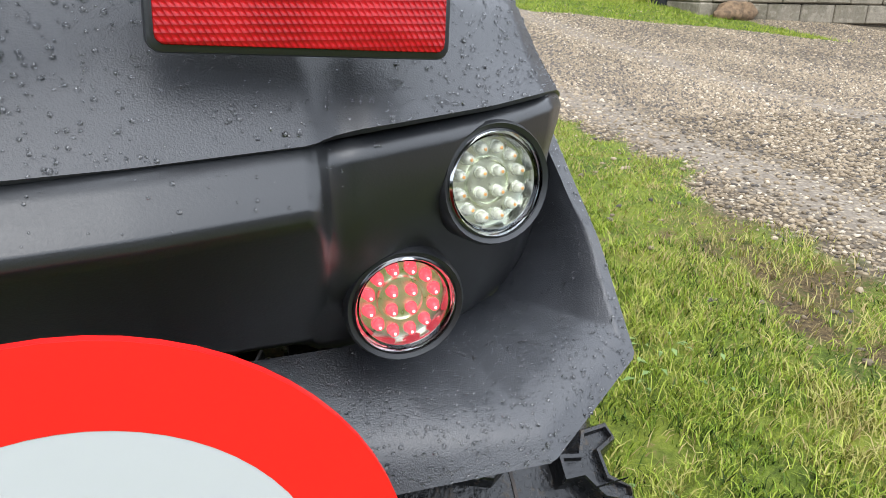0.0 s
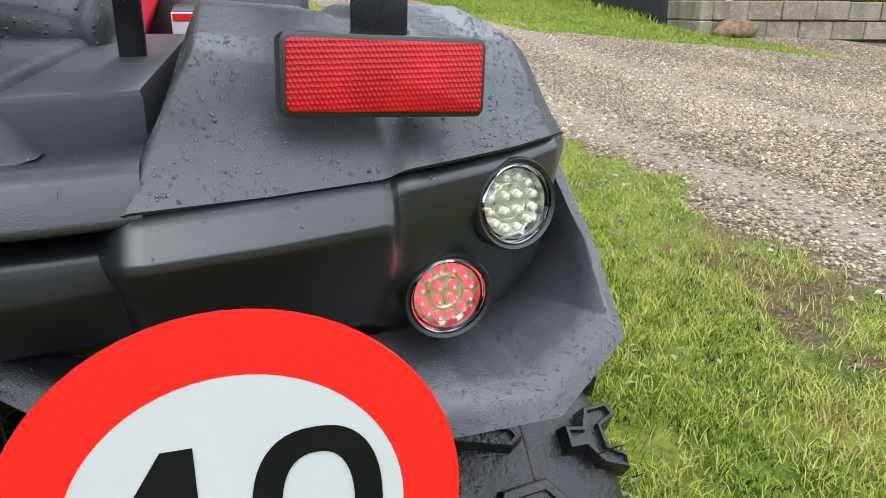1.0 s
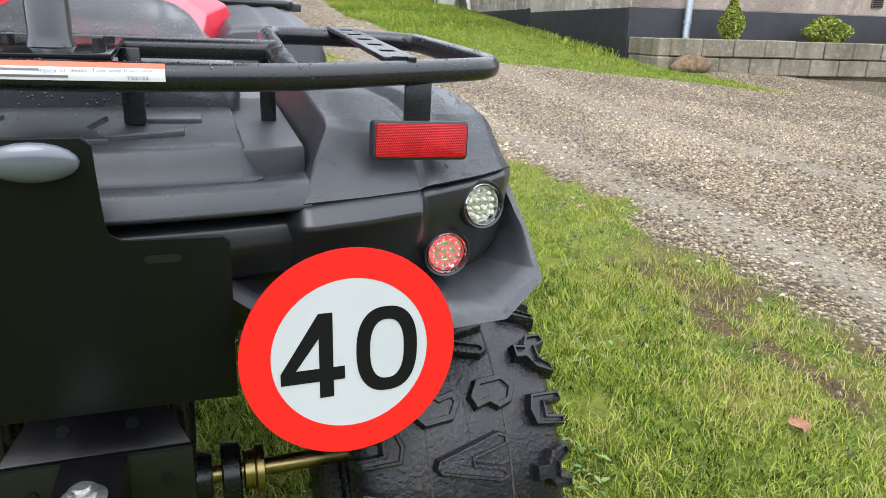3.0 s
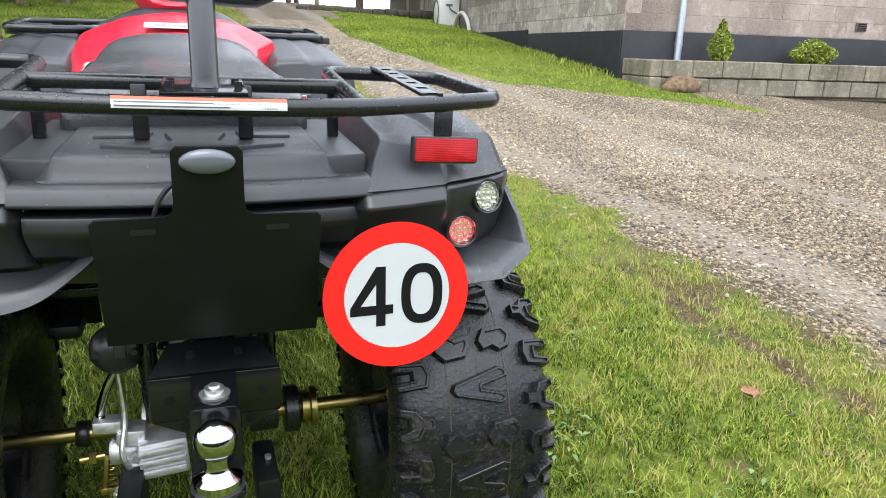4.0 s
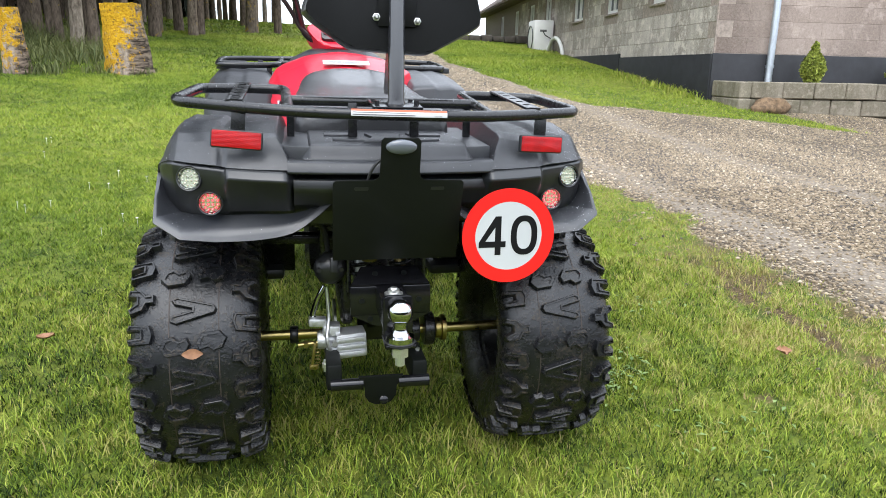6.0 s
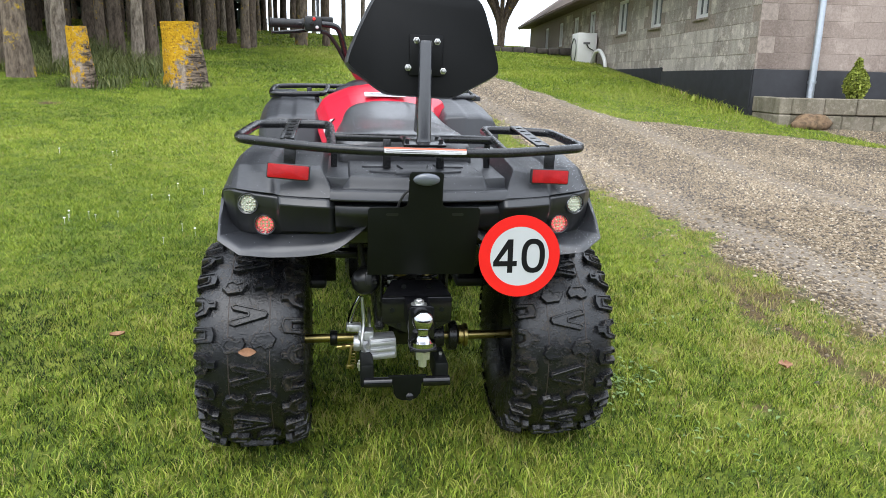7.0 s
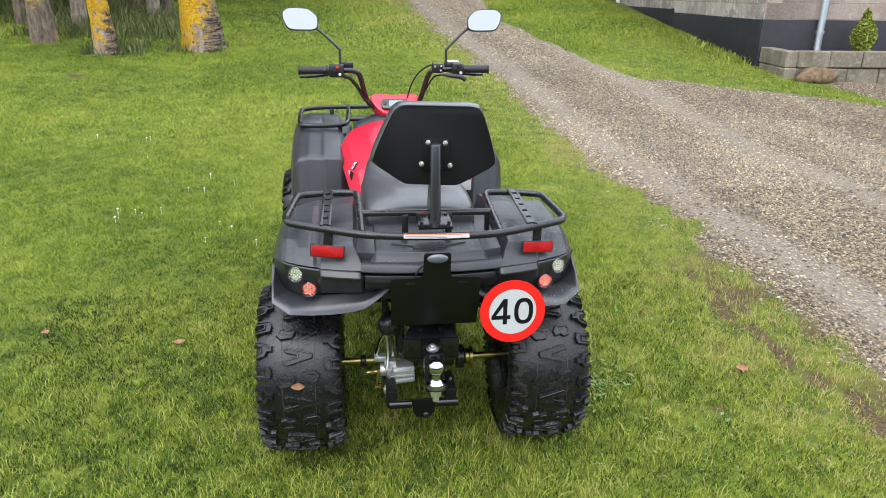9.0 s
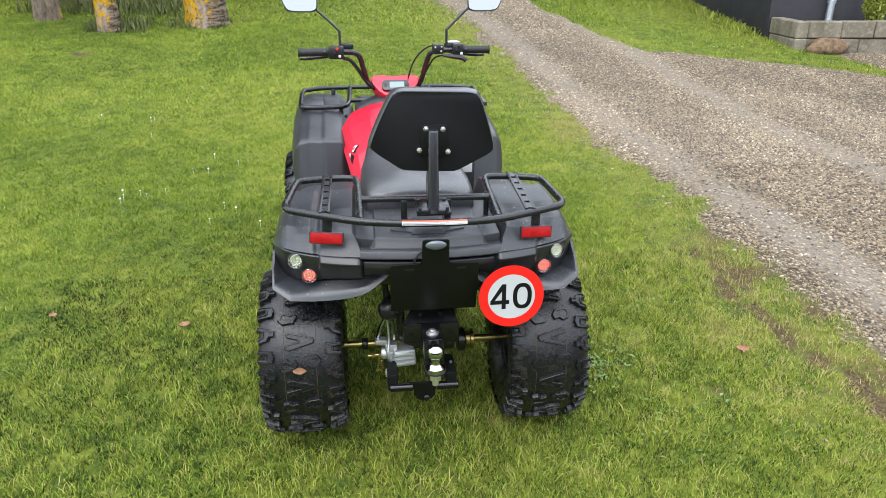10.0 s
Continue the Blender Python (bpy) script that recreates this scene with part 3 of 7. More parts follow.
# blades a square metre fall off with the distance from the bike, while they widen
zones = ((170000, 0.35, 2.3, -1.1, 1.0, 0.016, 0.036, 0.0026, 2), (130000, -1.6, 0.35, -1.1, 1.0, 0.018, 0.040, 0.0029, 2),
         (110000, -2.6, 2.2, -3.0, -1.1, 0.018, 0.040, 0.0036, 1), (330000, -3.2, 2.2, 1.0, 3.2, 0.015, 0.032, 0.0041, 1),
         (60000, -3.2, -1.6, -1.0, 1.0, 0.018, 0.040, 0.0040, 1), (290000, -5.0, 2.0, 3.2, 7.2, 0.016, 0.034, 0.0066, 1),
         (150000, -8.0, 3.4, 7.2, 14.0, 0.025, 0.050, 0.015, 1), (42000, 2.4, 5.8, 4.4, 9.0, 0.022, 0.045, 0.008, 1), (50000, 2.6, 5.4, 9.0, 19.0, 0.03, 0.05, 0.016, 1),
         (40000, -12, 6.0, 14.0, 26.0, 0.03, 0.06, 0.034, 1))
for n, x0, x1, y0, y1, h0, h1, w, k in zones:
    px, py = scatter(n, x0, x1, y0, y1, turf)
    tagged(blades("lawn_grass", px, py, h0, h1, w, M_BLADES, 0.0, k), "short bright green lawn grass blades, rain-wet", "grass", kind="stuff")
px, py = scatter(9000, -1.0, 1.0, -1.0, 1.6, lambda x, y: turf(x, y) * np.where(np.abs(x) < 0.62, 1, 0.3))
tagged(blades("lawn_grass", px, py, 0.04, 0.07, 0.0030, M_BLADES), "taller grass tufts round the wheels", "grass", kind="stuff")


def weeds(cx0, cy0, spread, n, seed):
    """Flat grey-green weed leaves among the grass."""
    g = np.random.default_rng(seed)
    x, y = g.normal(cx0, spread, n), g.normal(cy0, spread, n)
    a, l = g.uniform(0, 2 * np.pi, n), g.uniform(0.007, 0.016, n)
    d, q = np.stack((np.cos(a), np.sin(a)), -1), np.stack((-np.sin(a), np.cos(a)), -1)
    z = height(x, y) + g.uniform(0.014, 0.028, n)
    P = np.stack((x, y), -1)
    corners = []
    for u, v, dz in ((-1, 0, -0.006), (0, 0.42, 0.0), (1, 0, -0.002), (0, -0.42, 0.0)):
        c = P + d * (u * l)[:, None] + q * (v * l)[:, None]
        corners.append(np.concatenate((c, (z + dz)[:, None]), 1))
    V = np.stack(corners, 1).reshape(-1, 3)
    return tagged(fast_mesh("weed_leaves", V, 4, np.arange(4 * n), M_WEED, np.repeat(np.clip(g.normal(0.5, 0.25, n), 0, 1), 4)), "low grey-green weed leaves in the lawn", "weeds", kind="stuff")


for i, (px, py, sp, n) in enumerate(((0.70, 0.10, 0.06, 90), (0.80, 0.18, 0.05, 45), (1.02, 0.52, 0.06, 25), (0.90, -0.25, 0.10, 30))):
    weeds(px, py, sp, n, 300 + i)


PEBBLE = (np.array([(1, 0, 0), (0, 1, 0), (-1, 0, 0), (0, -1, 0), (0, 0, 1), (0.7, 0.7, 0.6), (-0.7, 0.6, 0.6), (-0.6, -0.7, 0.6), (0.7, -0.6, 0.6)]),
          np.array([(0, 1, 5), (1, 2, 6), (2, 3, 7), (3, 0, 8), (5, 1, 6), (6, 2, 7), (7, 3, 8), (8, 0, 5), (5, 6, 4), (6, 7, 4), (7, 8, 4), (8, 5, 4)]))
CHIP = (np.array([(1, 0, 0), (0.2, 0.95, 0), (-0.9, 0.5, 0), (-0.8, -0.6, 0), (0.3, -0.95, 0), (0.25, 0.1, 0.95), (-0.35, -0.1, 0.85)]),
        np.array([(0, 1, 5), (1, 2, 6), (1, 6, 5), (2, 3, 6), (3, 4, 6), (4, 5, 6), (4, 0, 5)]))


def stones(name, x, y, rmin, rmax, shape):
    """Angular pebbles, each a squashed and jittered block of few faces."""
    n = len(x)
    dirs, F = shape
    m = len(dirs)
    r = rmin + (rmax - rmin) * rng.random(n) ** 1.7
    z = height(x, y)
    a = rng.uniform(0, 2 * np.pi, n)
    V = dirs[None] * rng.uniform(0.75, 1.2, (n, m, 1)) * r[:, None, None] * np.stack((np.ones(n), rng.uniform(0.55, 0.95, n), rng.uniform(0.5, 0.95, n)), -1)[:, None, :]
    c, s = np.cos(a)[:, None], np.sin(a)[:, None]
    V = np.stack((V[..., 0] * c - V[..., 1] * s, V[..., 0] * s + V[..., 1] * c, V[..., 2]), -1) + np.stack((x, y, z + 0.05 * r), -1)[:, None, :]
    L = (np.arange(n)[:, None] * m + F.reshape(-1)[None]).reshape(-1)
    tone = np.clip(rng.normal(0.36, 0.29, n) + 0.16 * np.minimum(track_at(x, y), 1) + 0.22 * (patchy(x, 0.35 * y, 0.35, 20) - 0.5) + 0.14 * (patchy(x, y, 0.12, 21) - 0.5), 0, 1)
    return fast_mesh(name, V.reshape(-1, 3), 3, L, M_STONES, np.repeat(tone, m))


def on_gravel(x, y):
    return step(0.35, 0.75, gravel_at(x, y)) * (1 - 0.80 * track_at(x, y)) * (0.55 + 0.45 * step(0.3, 0.6, patchy(x, 0.4 * y, 0.3, 22))) + 0.015


for n, x0, x1, y0, y1, a, b, shape in ((52000, 1.3, 3.6, -0.4, 2.2, 0.0045, 0.0125, PEBBLE), (52000, 1.2, 4.2, 2.2, 4.2, 0.005, 0.013, CHIP), (60000, 1.1, 6.8, 4.2, 7.0, 0.006, 0.014, CHIP),
                                       (30000, 3.6, 7.5, 0.4, 4.2, 0.006, 0.015, CHIP), (26000, 0.8, 3.2, 7.0, 13.0, 0.009, 0.018, CHIP)):
    px, py = scatter(n, x0, x1, y0, y1, on_gravel)
    tagged(stones("gravel_stones", px, py, a, b, shape), "loose beige and grey gravel stones", "gravel", kind="stuff")

# ---- the house ----
HC = Vector((5.06, 6.84, 0))                    # its near corner
HU, HV = Vector((0.995, -0.1, 0)), Vector((0.1, 0.995, 0))
YAW_LONG = math.degrees(math.atan2(HV.y, HV.x))   # along the long wall
YAW_FRONT = math.degrees(math.atan2(HU.y, HU.x))


def house_pose(along_front, along_long, z=0.0):
    p = HC + HU * along_front + HV * along_long
    return pose(p.x, p.y, z, 0, 0, YAW_FRONT)


house = thing("house", "low weathered grey block farmhouse with black tarred plinth", "house", at=house_pose(0, 0))
# In the house's own axes x runs along the front, y along the long side.
LONG, FRONT, EAVE, PLINTH = 19.0, 9.0, 2.95, 1.19
WINDOWS = ((1.73, 2.26), (3.85, 4.48), (5.99, 6.72), (8.75, 9.35), (10.6, 11.2), (12.7, 13.3), (15.1, 15.7))
SILL, HEAD = 1.97, 2.66


def long_wall():
    bm = bmesh.new()
    box(bm, (0.15, LONG / 2, (SILL + 0.05) / 2), (0.30, LONG, SILL - 0.05))
    wall = part("wall_long", bm, M_MORTAR, house)
    edges = [0.0] + [v for w in WINDOWS for v in w] + [LONG]
    for a, b in zip(edges[0::2], edges[1::2]):
        bm = bmesh.new()
        box(bm, (0.15, (a + b) / 2, (SILL + HEAD) / 2), (0.30, b - a, HEAD - SILL))
        part("pier", bm, M_MORTAR, wall)
    bm = bmesh.new()
    box(bm, (0.15, LONG / 2, (HEAD + EAVE) / 2), (0.30, LONG, EAVE - HEAD))
    part("wall_head", bm, M_MORTAR, wall)
    return wall


wall_long = long_wall()
bm = bmesh.new()
box(bm, (FRONT / 2 + 0.15, 0.15, 1.5), (FRONT - 0.3, 0.30, 2.9))
wall_front = part("wall_front", bm, M_MORTAR, house)
bm = bmesh.new()
box(bm, (FRONT / 2, LONG - 0.15, 1.5), (FRONT, 0.28, 2.86))
box(bm, (FRONT - 0.15, LONG / 2, 1.5), (0.28, LONG - 0.4, 2.86))
part("wall_rear", bm, M_RENDER, house)
bm = bmesh.new()
box(bm, (-0.012, 1.75, 0.595), (0.03, 3.5, 2 * 0.595), bevel=0.006)
box(bm, (-0.016, 5.55, 0.625), (0.04, 4.1, 1.25), bevel=0.006)
box(bm, (FRONT / 2, -0.012, 0.60), (FRONT + 0.03, 0.03, 1.20), bevel=0.006)
part("plinth", bm, M_TAR, house, "black tarred plinth")
bm = bmesh.new()
box(bm, (-0.01, 3.56, 0.66), (0.05, 0.05, 1.2))
part("plinth_end", bm, M_TAR, house)
bm = bmesh.new()
rows = []
for x, z in ((-0.45, EAVE - 0.02), (FRONT / 2, EAVE + 3.4), (FRONT + 0.45, EAVE - 0.02)):
    rows.append([(x, y, z) for y in (-0.35, LONG + 0.35)])
loft(bm, rows)
thicken(bm, 0.12)
part("roof", bm, M_ROOF, house)
bm = bmesh.new()
box(bm, (-0.22, LONG / 2, EAVE - 0.06), (0.46, LONG + 0.6, 0.05), bevel=0.01)
part("eave_board", bm, M_ROOF, house)


def house_window(a, b):
    mid, w = (a + b) / 2, b - a
    bm = bmesh.new()
    for y in (a + 0.03, b - 0.03):
        box(bm, (0.06, y, (SILL + HEAD) / 2), (0.07, 0.06, HEAD - SILL), bevel=0.006)
    for z in (SILL + 0.03, HEAD - 0.03):
        box(bm, (0.06, mid, z), (0.068, w - 0.12, 0.06), bevel=0.006)
    box(bm, (0.06, mid, (SILL + HEAD) / 2), (0.06, 0.045, HEAD - SILL - 0.12), bevel=0.005)
    win = part("window", bm, M_WHITEPAINT, house, "white painted wooden window")
    bm = bmesh.new()
    box(bm, (0.03, mid, SILL - 0.02), (0.12, w + 0.06, 0.035), bevel=0.008)
    part("sill", bm, M_MORTAR, win)
    for s in (-1, 1):
        bm = bmesh.new()
        box(bm, (0.075, mid + s * (w / 4 - 0.012), (SILL + HEAD) / 2), (0.012, w / 2 - 0.08, HEAD - SILL - 0.1))
        part("pane", bm, M_WINGLASS, win)


for a, b in WINDOWS:
    house_window(a, b)

# downpipe
bm = bmesh.new()
tube(bm, spline([(0.72, -0.10, 0.72), (0.72, -0.10, 1.5), (0.72, -0.10, 2.6), (0.72, -0.22, 2.9)], 6), 0.045, 14)
pipe = part("downpipe", bm, M_GALV, house, "galvanised rainwater downpipe")
for z in (1.05, 2.2):
    bm = bmesh.new()
    lathe(bm, [(0.0455, -0.02), (0.052, -0.018), (0.052, 0.018), (0.0455, 0.02)], pose(0.72, -0.10, z), 14, True)
    part("bracket", bm, M_GALV, pipe)
bm = bmesh.new()
box(bm, (3.44, -0.018, 1.36), (0.17, 0.02, 0.11), bevel=0.006)
vent = part("air_vent", bm, M_ROOF, house, "small rusty air vent")
for i in range(4):
    bm = bmesh.new()
    box(bm, (3.44, -0.03, 1.325 + i * 0.024), (0.14, 0.012, 0.009), (35, 0, 0))
    part("slat", bm, M_TAR, vent)

# heat pump beside the long wall
pump = thing("heat_pump", "white outdoor heat pump box against the house wall", "heat pump", at=house_pose(0, 0))
bm = bmesh.new()
box(bm, (-0.285, 8.53, 1.69), (0.46, 0.68, 0.82), bevel=0.02)
pump_case = part("casing", bm, M_WHITEPAINT, pump)
bm = bmesh.new()
lathe(bm, [(0.27, 0.0), (0.29, 0.012), (0.29, 0.02), (0.26, 0.02), (0.26, 0.0)], pose(-0.512, 8.58, 1.70, 0, -90, 0), 24)
part("fan_grille", bm, M_SOCKET, pump)
bm = bmesh.new()
box(bm, (-0.30, 8.188, 1.86), (0.16, 0.008, 0.05), bevel=0.003)
part("grip_recess", bm, M_GREYINK, pump)
for y in (8.30, 8.76):
    bm = bmesh.new()
    box(bm, (-0.29, y, 1.20), (0.50, 0.08, 0.18), bevel=0.008)
    part("foot", bm, M_TAR, pump)
bm = bmesh.new()
tube(bm, spline([(-0.16, 8.19, 1.42), (-0.14, 7.95, 1.64), (-0.12, 7.55, 1.66), (-0.09, 7.20, 1.42), (-0.08, 7.10, 1.10)], 6), 0.042, 12)
part("pipe_cover", bm, M_WHITEPAINT, pump, "white insulated pipe")
bm = bmesh.new()
tube(bm, spline([(-0.30, 8.18, 1.84), (-0.26, 8.14, 1.76), (-0.16, 8.12, 1.70), (-0.14, 8.0, 1.66)], 5), 0.012, 8)
part("cable", bm, M_RUBBER, pump)

# ---- planter ----
planter = thing("planter", "raised bed of weathered concrete blocks against the house", "planter", at=house_pose(0, 0))
PD = 0.76
soil_bm = bmesh.new()
box(soil_bm, (2.6, -PD / 2 - 0.02, 0.62), (5.0, PD - 0.22, 0.38))
part("soil", soil_bm, m_plain("planter_gravel", (0.30, 0.25, 0.20), 0.9, 0.4, 60, bump=0.8), planter)


def block_mesh(name, size, material, bevel=0.012):
    bm = bmesh.new()
    box(bm, (0, 0, 0), size, bevel=bevel, seg=1)
    me = bpy.data.meshes.new(name)
    bm.to_mesh(me)
    bm.free()
    me.materials.append(material)
    return me


def pieces(name, me, places, parent):
    for p, rz in places:
        o = new(name, me)
        o.parent = parent
        o.location, o.rotation_euler = p, (0, 0, rz)


r1 = random.Random(3)
full, half = block_mesh("planter_block", (0.392, 0.15, 0.195), M_PLANTER), block_mesh("planter_half", (0.15, 0.36, 0.195), M_PLANTER)
low_full = block_mesh("planter_low", (0.392, 0.15, 0.19), M_PLANTER)
spots = []
for i in range(12):
    spots.append(((0.36 + i * 0.40, -PD + 0.075 + r1.uniform(-0.006, 0.006), 0.765 + r1.uniform(-0.006, 0.006)), r1.uniform(-0.015, 0.015)))
pieces("block", full, spots, planter)
pieces("block", low_full, [((0.20 + i * 0.40, -PD + 0.085 + r1.uniform(-0.006, 0.006), 0.565), r1.uniform(-0.015, 0.015)) for i in range(12)], planter)
pieces("block", half, [((0.085, -0.22, 0.765), 0.0), ((0.085, -0.58, 0.763), 0.01), ((0.085, -0.24, 0.565), 0.01), ((0.085, -0.59, 0.565), 0.0)], planter)


def rock(name, at, size, seed, label, material=M_ROCK):
    bm = bmesh.new()
    bmesh.ops.create_icosphere(bm, subdivisions=3, radius=1)
    for v in bm.verts:
        n = noise.noise(v.co * 1.3 + Vector((seed, 0, 0))) * 0.35 + noise.noise(v.co * 4 + Vector((seed, 3, 0))) * 0.10
        v.co *= 1 + n
        v.co = Vector((v.co.x * size[0], v.co.y * size[1], max(v.co.z, -0.6) * size[2]))
    ob = part(name, bm, material, sharp=50)
    ob.matrix_world = at
    return tagged(ob, label, "boulder")


def on_ground(x, y, dz=0.0, rz=0.0):
    return pose(x, y, float(height(x, y)) + dz, 0, 0, rz)


rock("boulder", on_ground(5.36, 5.98, 0.06, 10), (0.26, 0.14, 0.13), 2.0, "brown boulder lying before the concrete planter")


def leaf_cloud(name, n, inside, size, material, seed, parent=None, droop=0.0):
    """Many small leaves on random points that inside() gives."""
    g = np.random.default_rng(seed)
    P = inside(g, n)
    n = len(P)
    a = g.normal(size=(n, 3))
    a /= np.linalg.norm(a, axis=1)[:, None]
    b = np.cross(a, g.normal(size=(n, 3)))
    b /= np.linalg.norm(b, axis=1)[:, None]
    s = size * g.uniform(0.6, 1.4, n)[:, None]
    a[:, 2] -= droop
    V = np.stack((P - a * s, P + b * s * 0.45, P + a * s, P - b * s * 0.45), 1).reshape(-1, 3)
    ob = fast_mesh(name, V, 4, np.arange(4 * n), material, np.repeat(np.clip(g.normal(0.5, 0.25, n), 0, 1), 4))
    if parent is not None:
        ob.parent = parent
    return ob


# conifers added close behind the lawn, out of sight, darken the bike's reflections
hedge = leaf_cloud("conifer_belt", 9000, lambda g, n: np.stack((g.uniform(-26, 26, n), -10.5 + g.uniform(-1.4, 1.4, n), -1.4 + 3.8 * g.random(n) ** 0.8), -1), 0.42, M_NEEDLE, 77, None, 0.4)
tagged(hedge, "unseen dark belt of conifers added behind the lawn", "trees", kind="stuff")


def shrub(u, rx, h, cone, seed, label):
    s = thing("shrub", label, "shrub", "shrubs in the planter", at=house_pose(u, -0.40, 0.78))
    bm = bmesh.new()
    for i in range(5):
        a = i * 1.3
        tube(bm, [(0, 0, 0), (0.2 * rx * math.cos(a), 0.2 * rx * math.sin(a), h * 0.4), (0.45 * rx * math.cos(a), 0.45 * rx * math.sin(a), h * 0.8)], [0.012, 0.008, 0.004], 6)
    part("stem", bm, M_BARK, s)

    def inside(g, n):
        d = g.normal(size=(n, 3))
        d /= np.linalg.norm(d, axis=1)[:, None]
        r = g.uniform(0.55, 1.0, n) ** 0.6 * (1 + 0.18 * np.sin(5 * d[:, 0] + seed) * np.cos(4 * d[:, 2]))
        p = d * r[:, None]
        z = (p[:, 2] + 1) / 2
        w = (1 - 0.6 * z) if cone else np.ones(n)
        return np.stack((p[:, 0] * rx * w, p[:, 1] * rx * w, 0.03 + z * h), -1)

    leaf_cloud("foliage", 2600, inside, 0.022, M_SHRUB, seed, s)


shrub(1.12, 0.19, 0.52, True, 11, "small upright yellow-green shrub in the planter")
shrub(2.45, 0.26, 0.34, False, 12, "small rounded yellow-green shrub in the planter")
shrub(3.85, 0.19, 0.50, True, 13, "small upright yellow-green shrub in the planter")

# ---- gate posts and trees ----
def stump(at, w, h, flare, seed, lean_by, label):
    """A tall cut stump with a spreading foot and a flat top."""
    bm = bmesh.new()
    n, seg = 16, 26
    rows = []
    for i in range(n + 1):
        t = i / n
        row = []
        for j in range(seg):
            a = 2 * math.pi * j / seg
            c, q = math.cos(a), math.sin(a)
            k = 1 + flare * (1 - t) ** 2.5 * (1 + 0.5 * math.sin(3 * a + seed)) + 0.05 * math.sin(2 * a + seed)
            k += 0.10 * noise.noise(Vector((c * 2, q * 2, t * 3 + seed))) + 0.07 * noise.noise(Vector((c * 6, q * 6, t * 9 + seed)))
            row.append((c * w / 2 * k, q * w / 2 * k, -0.1 + t * (h + 0.1) + (0.02 * noise.noise(Vector((c * 2, q * 2, seed))) if i == n else 0)))
        rows.append(row)
    vs = loft(bm, rows, True)
    bm.faces.new(vs[-1])
    ob = part("tree_stump", bm, M_POST, sharp=50)
    ob.matrix_world = at @ Matrix.Rotation(radians(lean_by), 4, "Y")
    return tagged(ob, label, "tree stump", "cut stumps")


stump(on_ground(-1.98, 6.9, 0, 14), 0.40, 0.72, 0.34, 1.0, -3, "stout cut tree stump covered in yellow lichen")
stump(on_ground(-2.96, 6.5, 0, 8), 0.22, 0.64, 0.45, 5.0, -4, "slim cut tree stump with yellow lichen")


def tree_meshes(seed, r0, h):
    bm = bmesh.new()
    g = random.Random(seed)
    pts = [(g.uniform(-0.03, 0.03) * k, g.uniform(-0.03, 0.03) * k, -0.15 + h * k / 10) for k in range(11)]
    rad = [r0 * 1.25] + [r0 * (1 - 0.075 * k) for k in range(1, 11)]
    P = spline(pts, 3)
    R = [rad[min(int(i / 3), 10)] + (rad[min(int(i / 3) + 1, 10)] - rad[min(int(i / 3), 10)]) * (i % 3) / 3 for i in range(len(P))]
    tube(bm, P, R, 12)
    for v in bm.verts:
        k = noise.noise(Vector((v.co.x * 9, v.co.y * 9, v.co.z * 1.6 + seed)))
        v.co.x *= 1 + 0.16 * k
        v.co.y *= 1 + 0.16 * k
    return bm


def crown(gen, n):
    z = gen.uniform(0.30, 1.0, n)
    a = gen.uniform(0, 2 * np.pi, n)
    lobes = 1 + 0.35 * np.sin(7 * a + 9 * z)
    r = np.sqrt(gen.random(n)) * (1.08 - z) * 2.6 * lobes
    return np.stack((r * np.cos(a), r * np.sin(a), z * 10 - 0.22 * r), -1)


tree_kinds = []
for kseed, r0, mat in ((1, 0.085, M_BARK), (2, 0.082, M_BARK_PALE), (3, 0.125, M_BARK_LICHEN), (4, 0.080, M_BARK_LICHEN), (5, 0.092, M_BARK)):
    t = thing("conifer", "tall straight conifer trunk at the edge of the plantation", "tree", "plantation trees", at=on_ground(-4.2 - kseed, 15 + kseed))
    part("trunk", tree_meshes(kseed, r0, 10.0), mat, t, sharp=60)
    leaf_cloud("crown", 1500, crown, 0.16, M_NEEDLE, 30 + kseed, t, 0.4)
    tree_kinds.append(t)

rt = random.Random(21)
SPOTS = [(-3.85, 7.1, 2), (-3.79, 8.15, 1), (-3.07, 9.1, 1), (-2.93, 9.4, 4), (-4.56, 8.3, 3), (-3.93, 10.4, 3), (-3.55, 9.9, 4), (-2.08, 13.2, 3), (-2.00, 13.5, 4), (-1.1, 15.4, 2),
         (-2.6, 12.2, 4), (-2.75, 13.4, 3), (-2.5, 14.4, 4), (-2.3, 15.6, 3), (-2.9, 11.2, 3), (-0.55, 15.6, 0), (-5.6, 9.2, 1), (-5.2, 7.7, 3), (-6.2, 8.2, 0), (-1.5, 19.0, 0), (-1.3, 21.0, 3)]
for r in range(15):
    for c in range(9):
        x, y = -4.4 - c * 1.25 + 0.14 * r + rt.uniform(-0.35, 0.35), 10.2 + r * 1.5 + rt.uniform(-0.4, 0.4)
        SPOTS.append((x, y, rt.choice((0, 0, 1, 3, 4))))
for c in range(16):
    SPOTS.append((-4.5 + c * 0.62 + rt.uniform(-0.2, 0.2), 26 + 1.4 * rt.random() + 0.35 * abs(c - 7), rt.choice((0, 0, 1))))
for x, y, k in SPOTS:
    s = rt.uniform(0.9, 1.1)
    o = copy_thing(tree_kinds[k], on_ground(x, y, 0, rt.uniform(0, 360)))
    o.scale = (s, s, 1.0)


def tall_fringe(name, n, x0, x1, y0, y1, h0, h1, label):
    px, py = scatter(n, x0, x1, y0, y1, lambda x, y: np.ones_like(x))
    tagged(blades(name, px, py, h0, h1, 0.012, M_BLADES if "plinth" in label else M_DRY), label, "grass", kind="stuff")


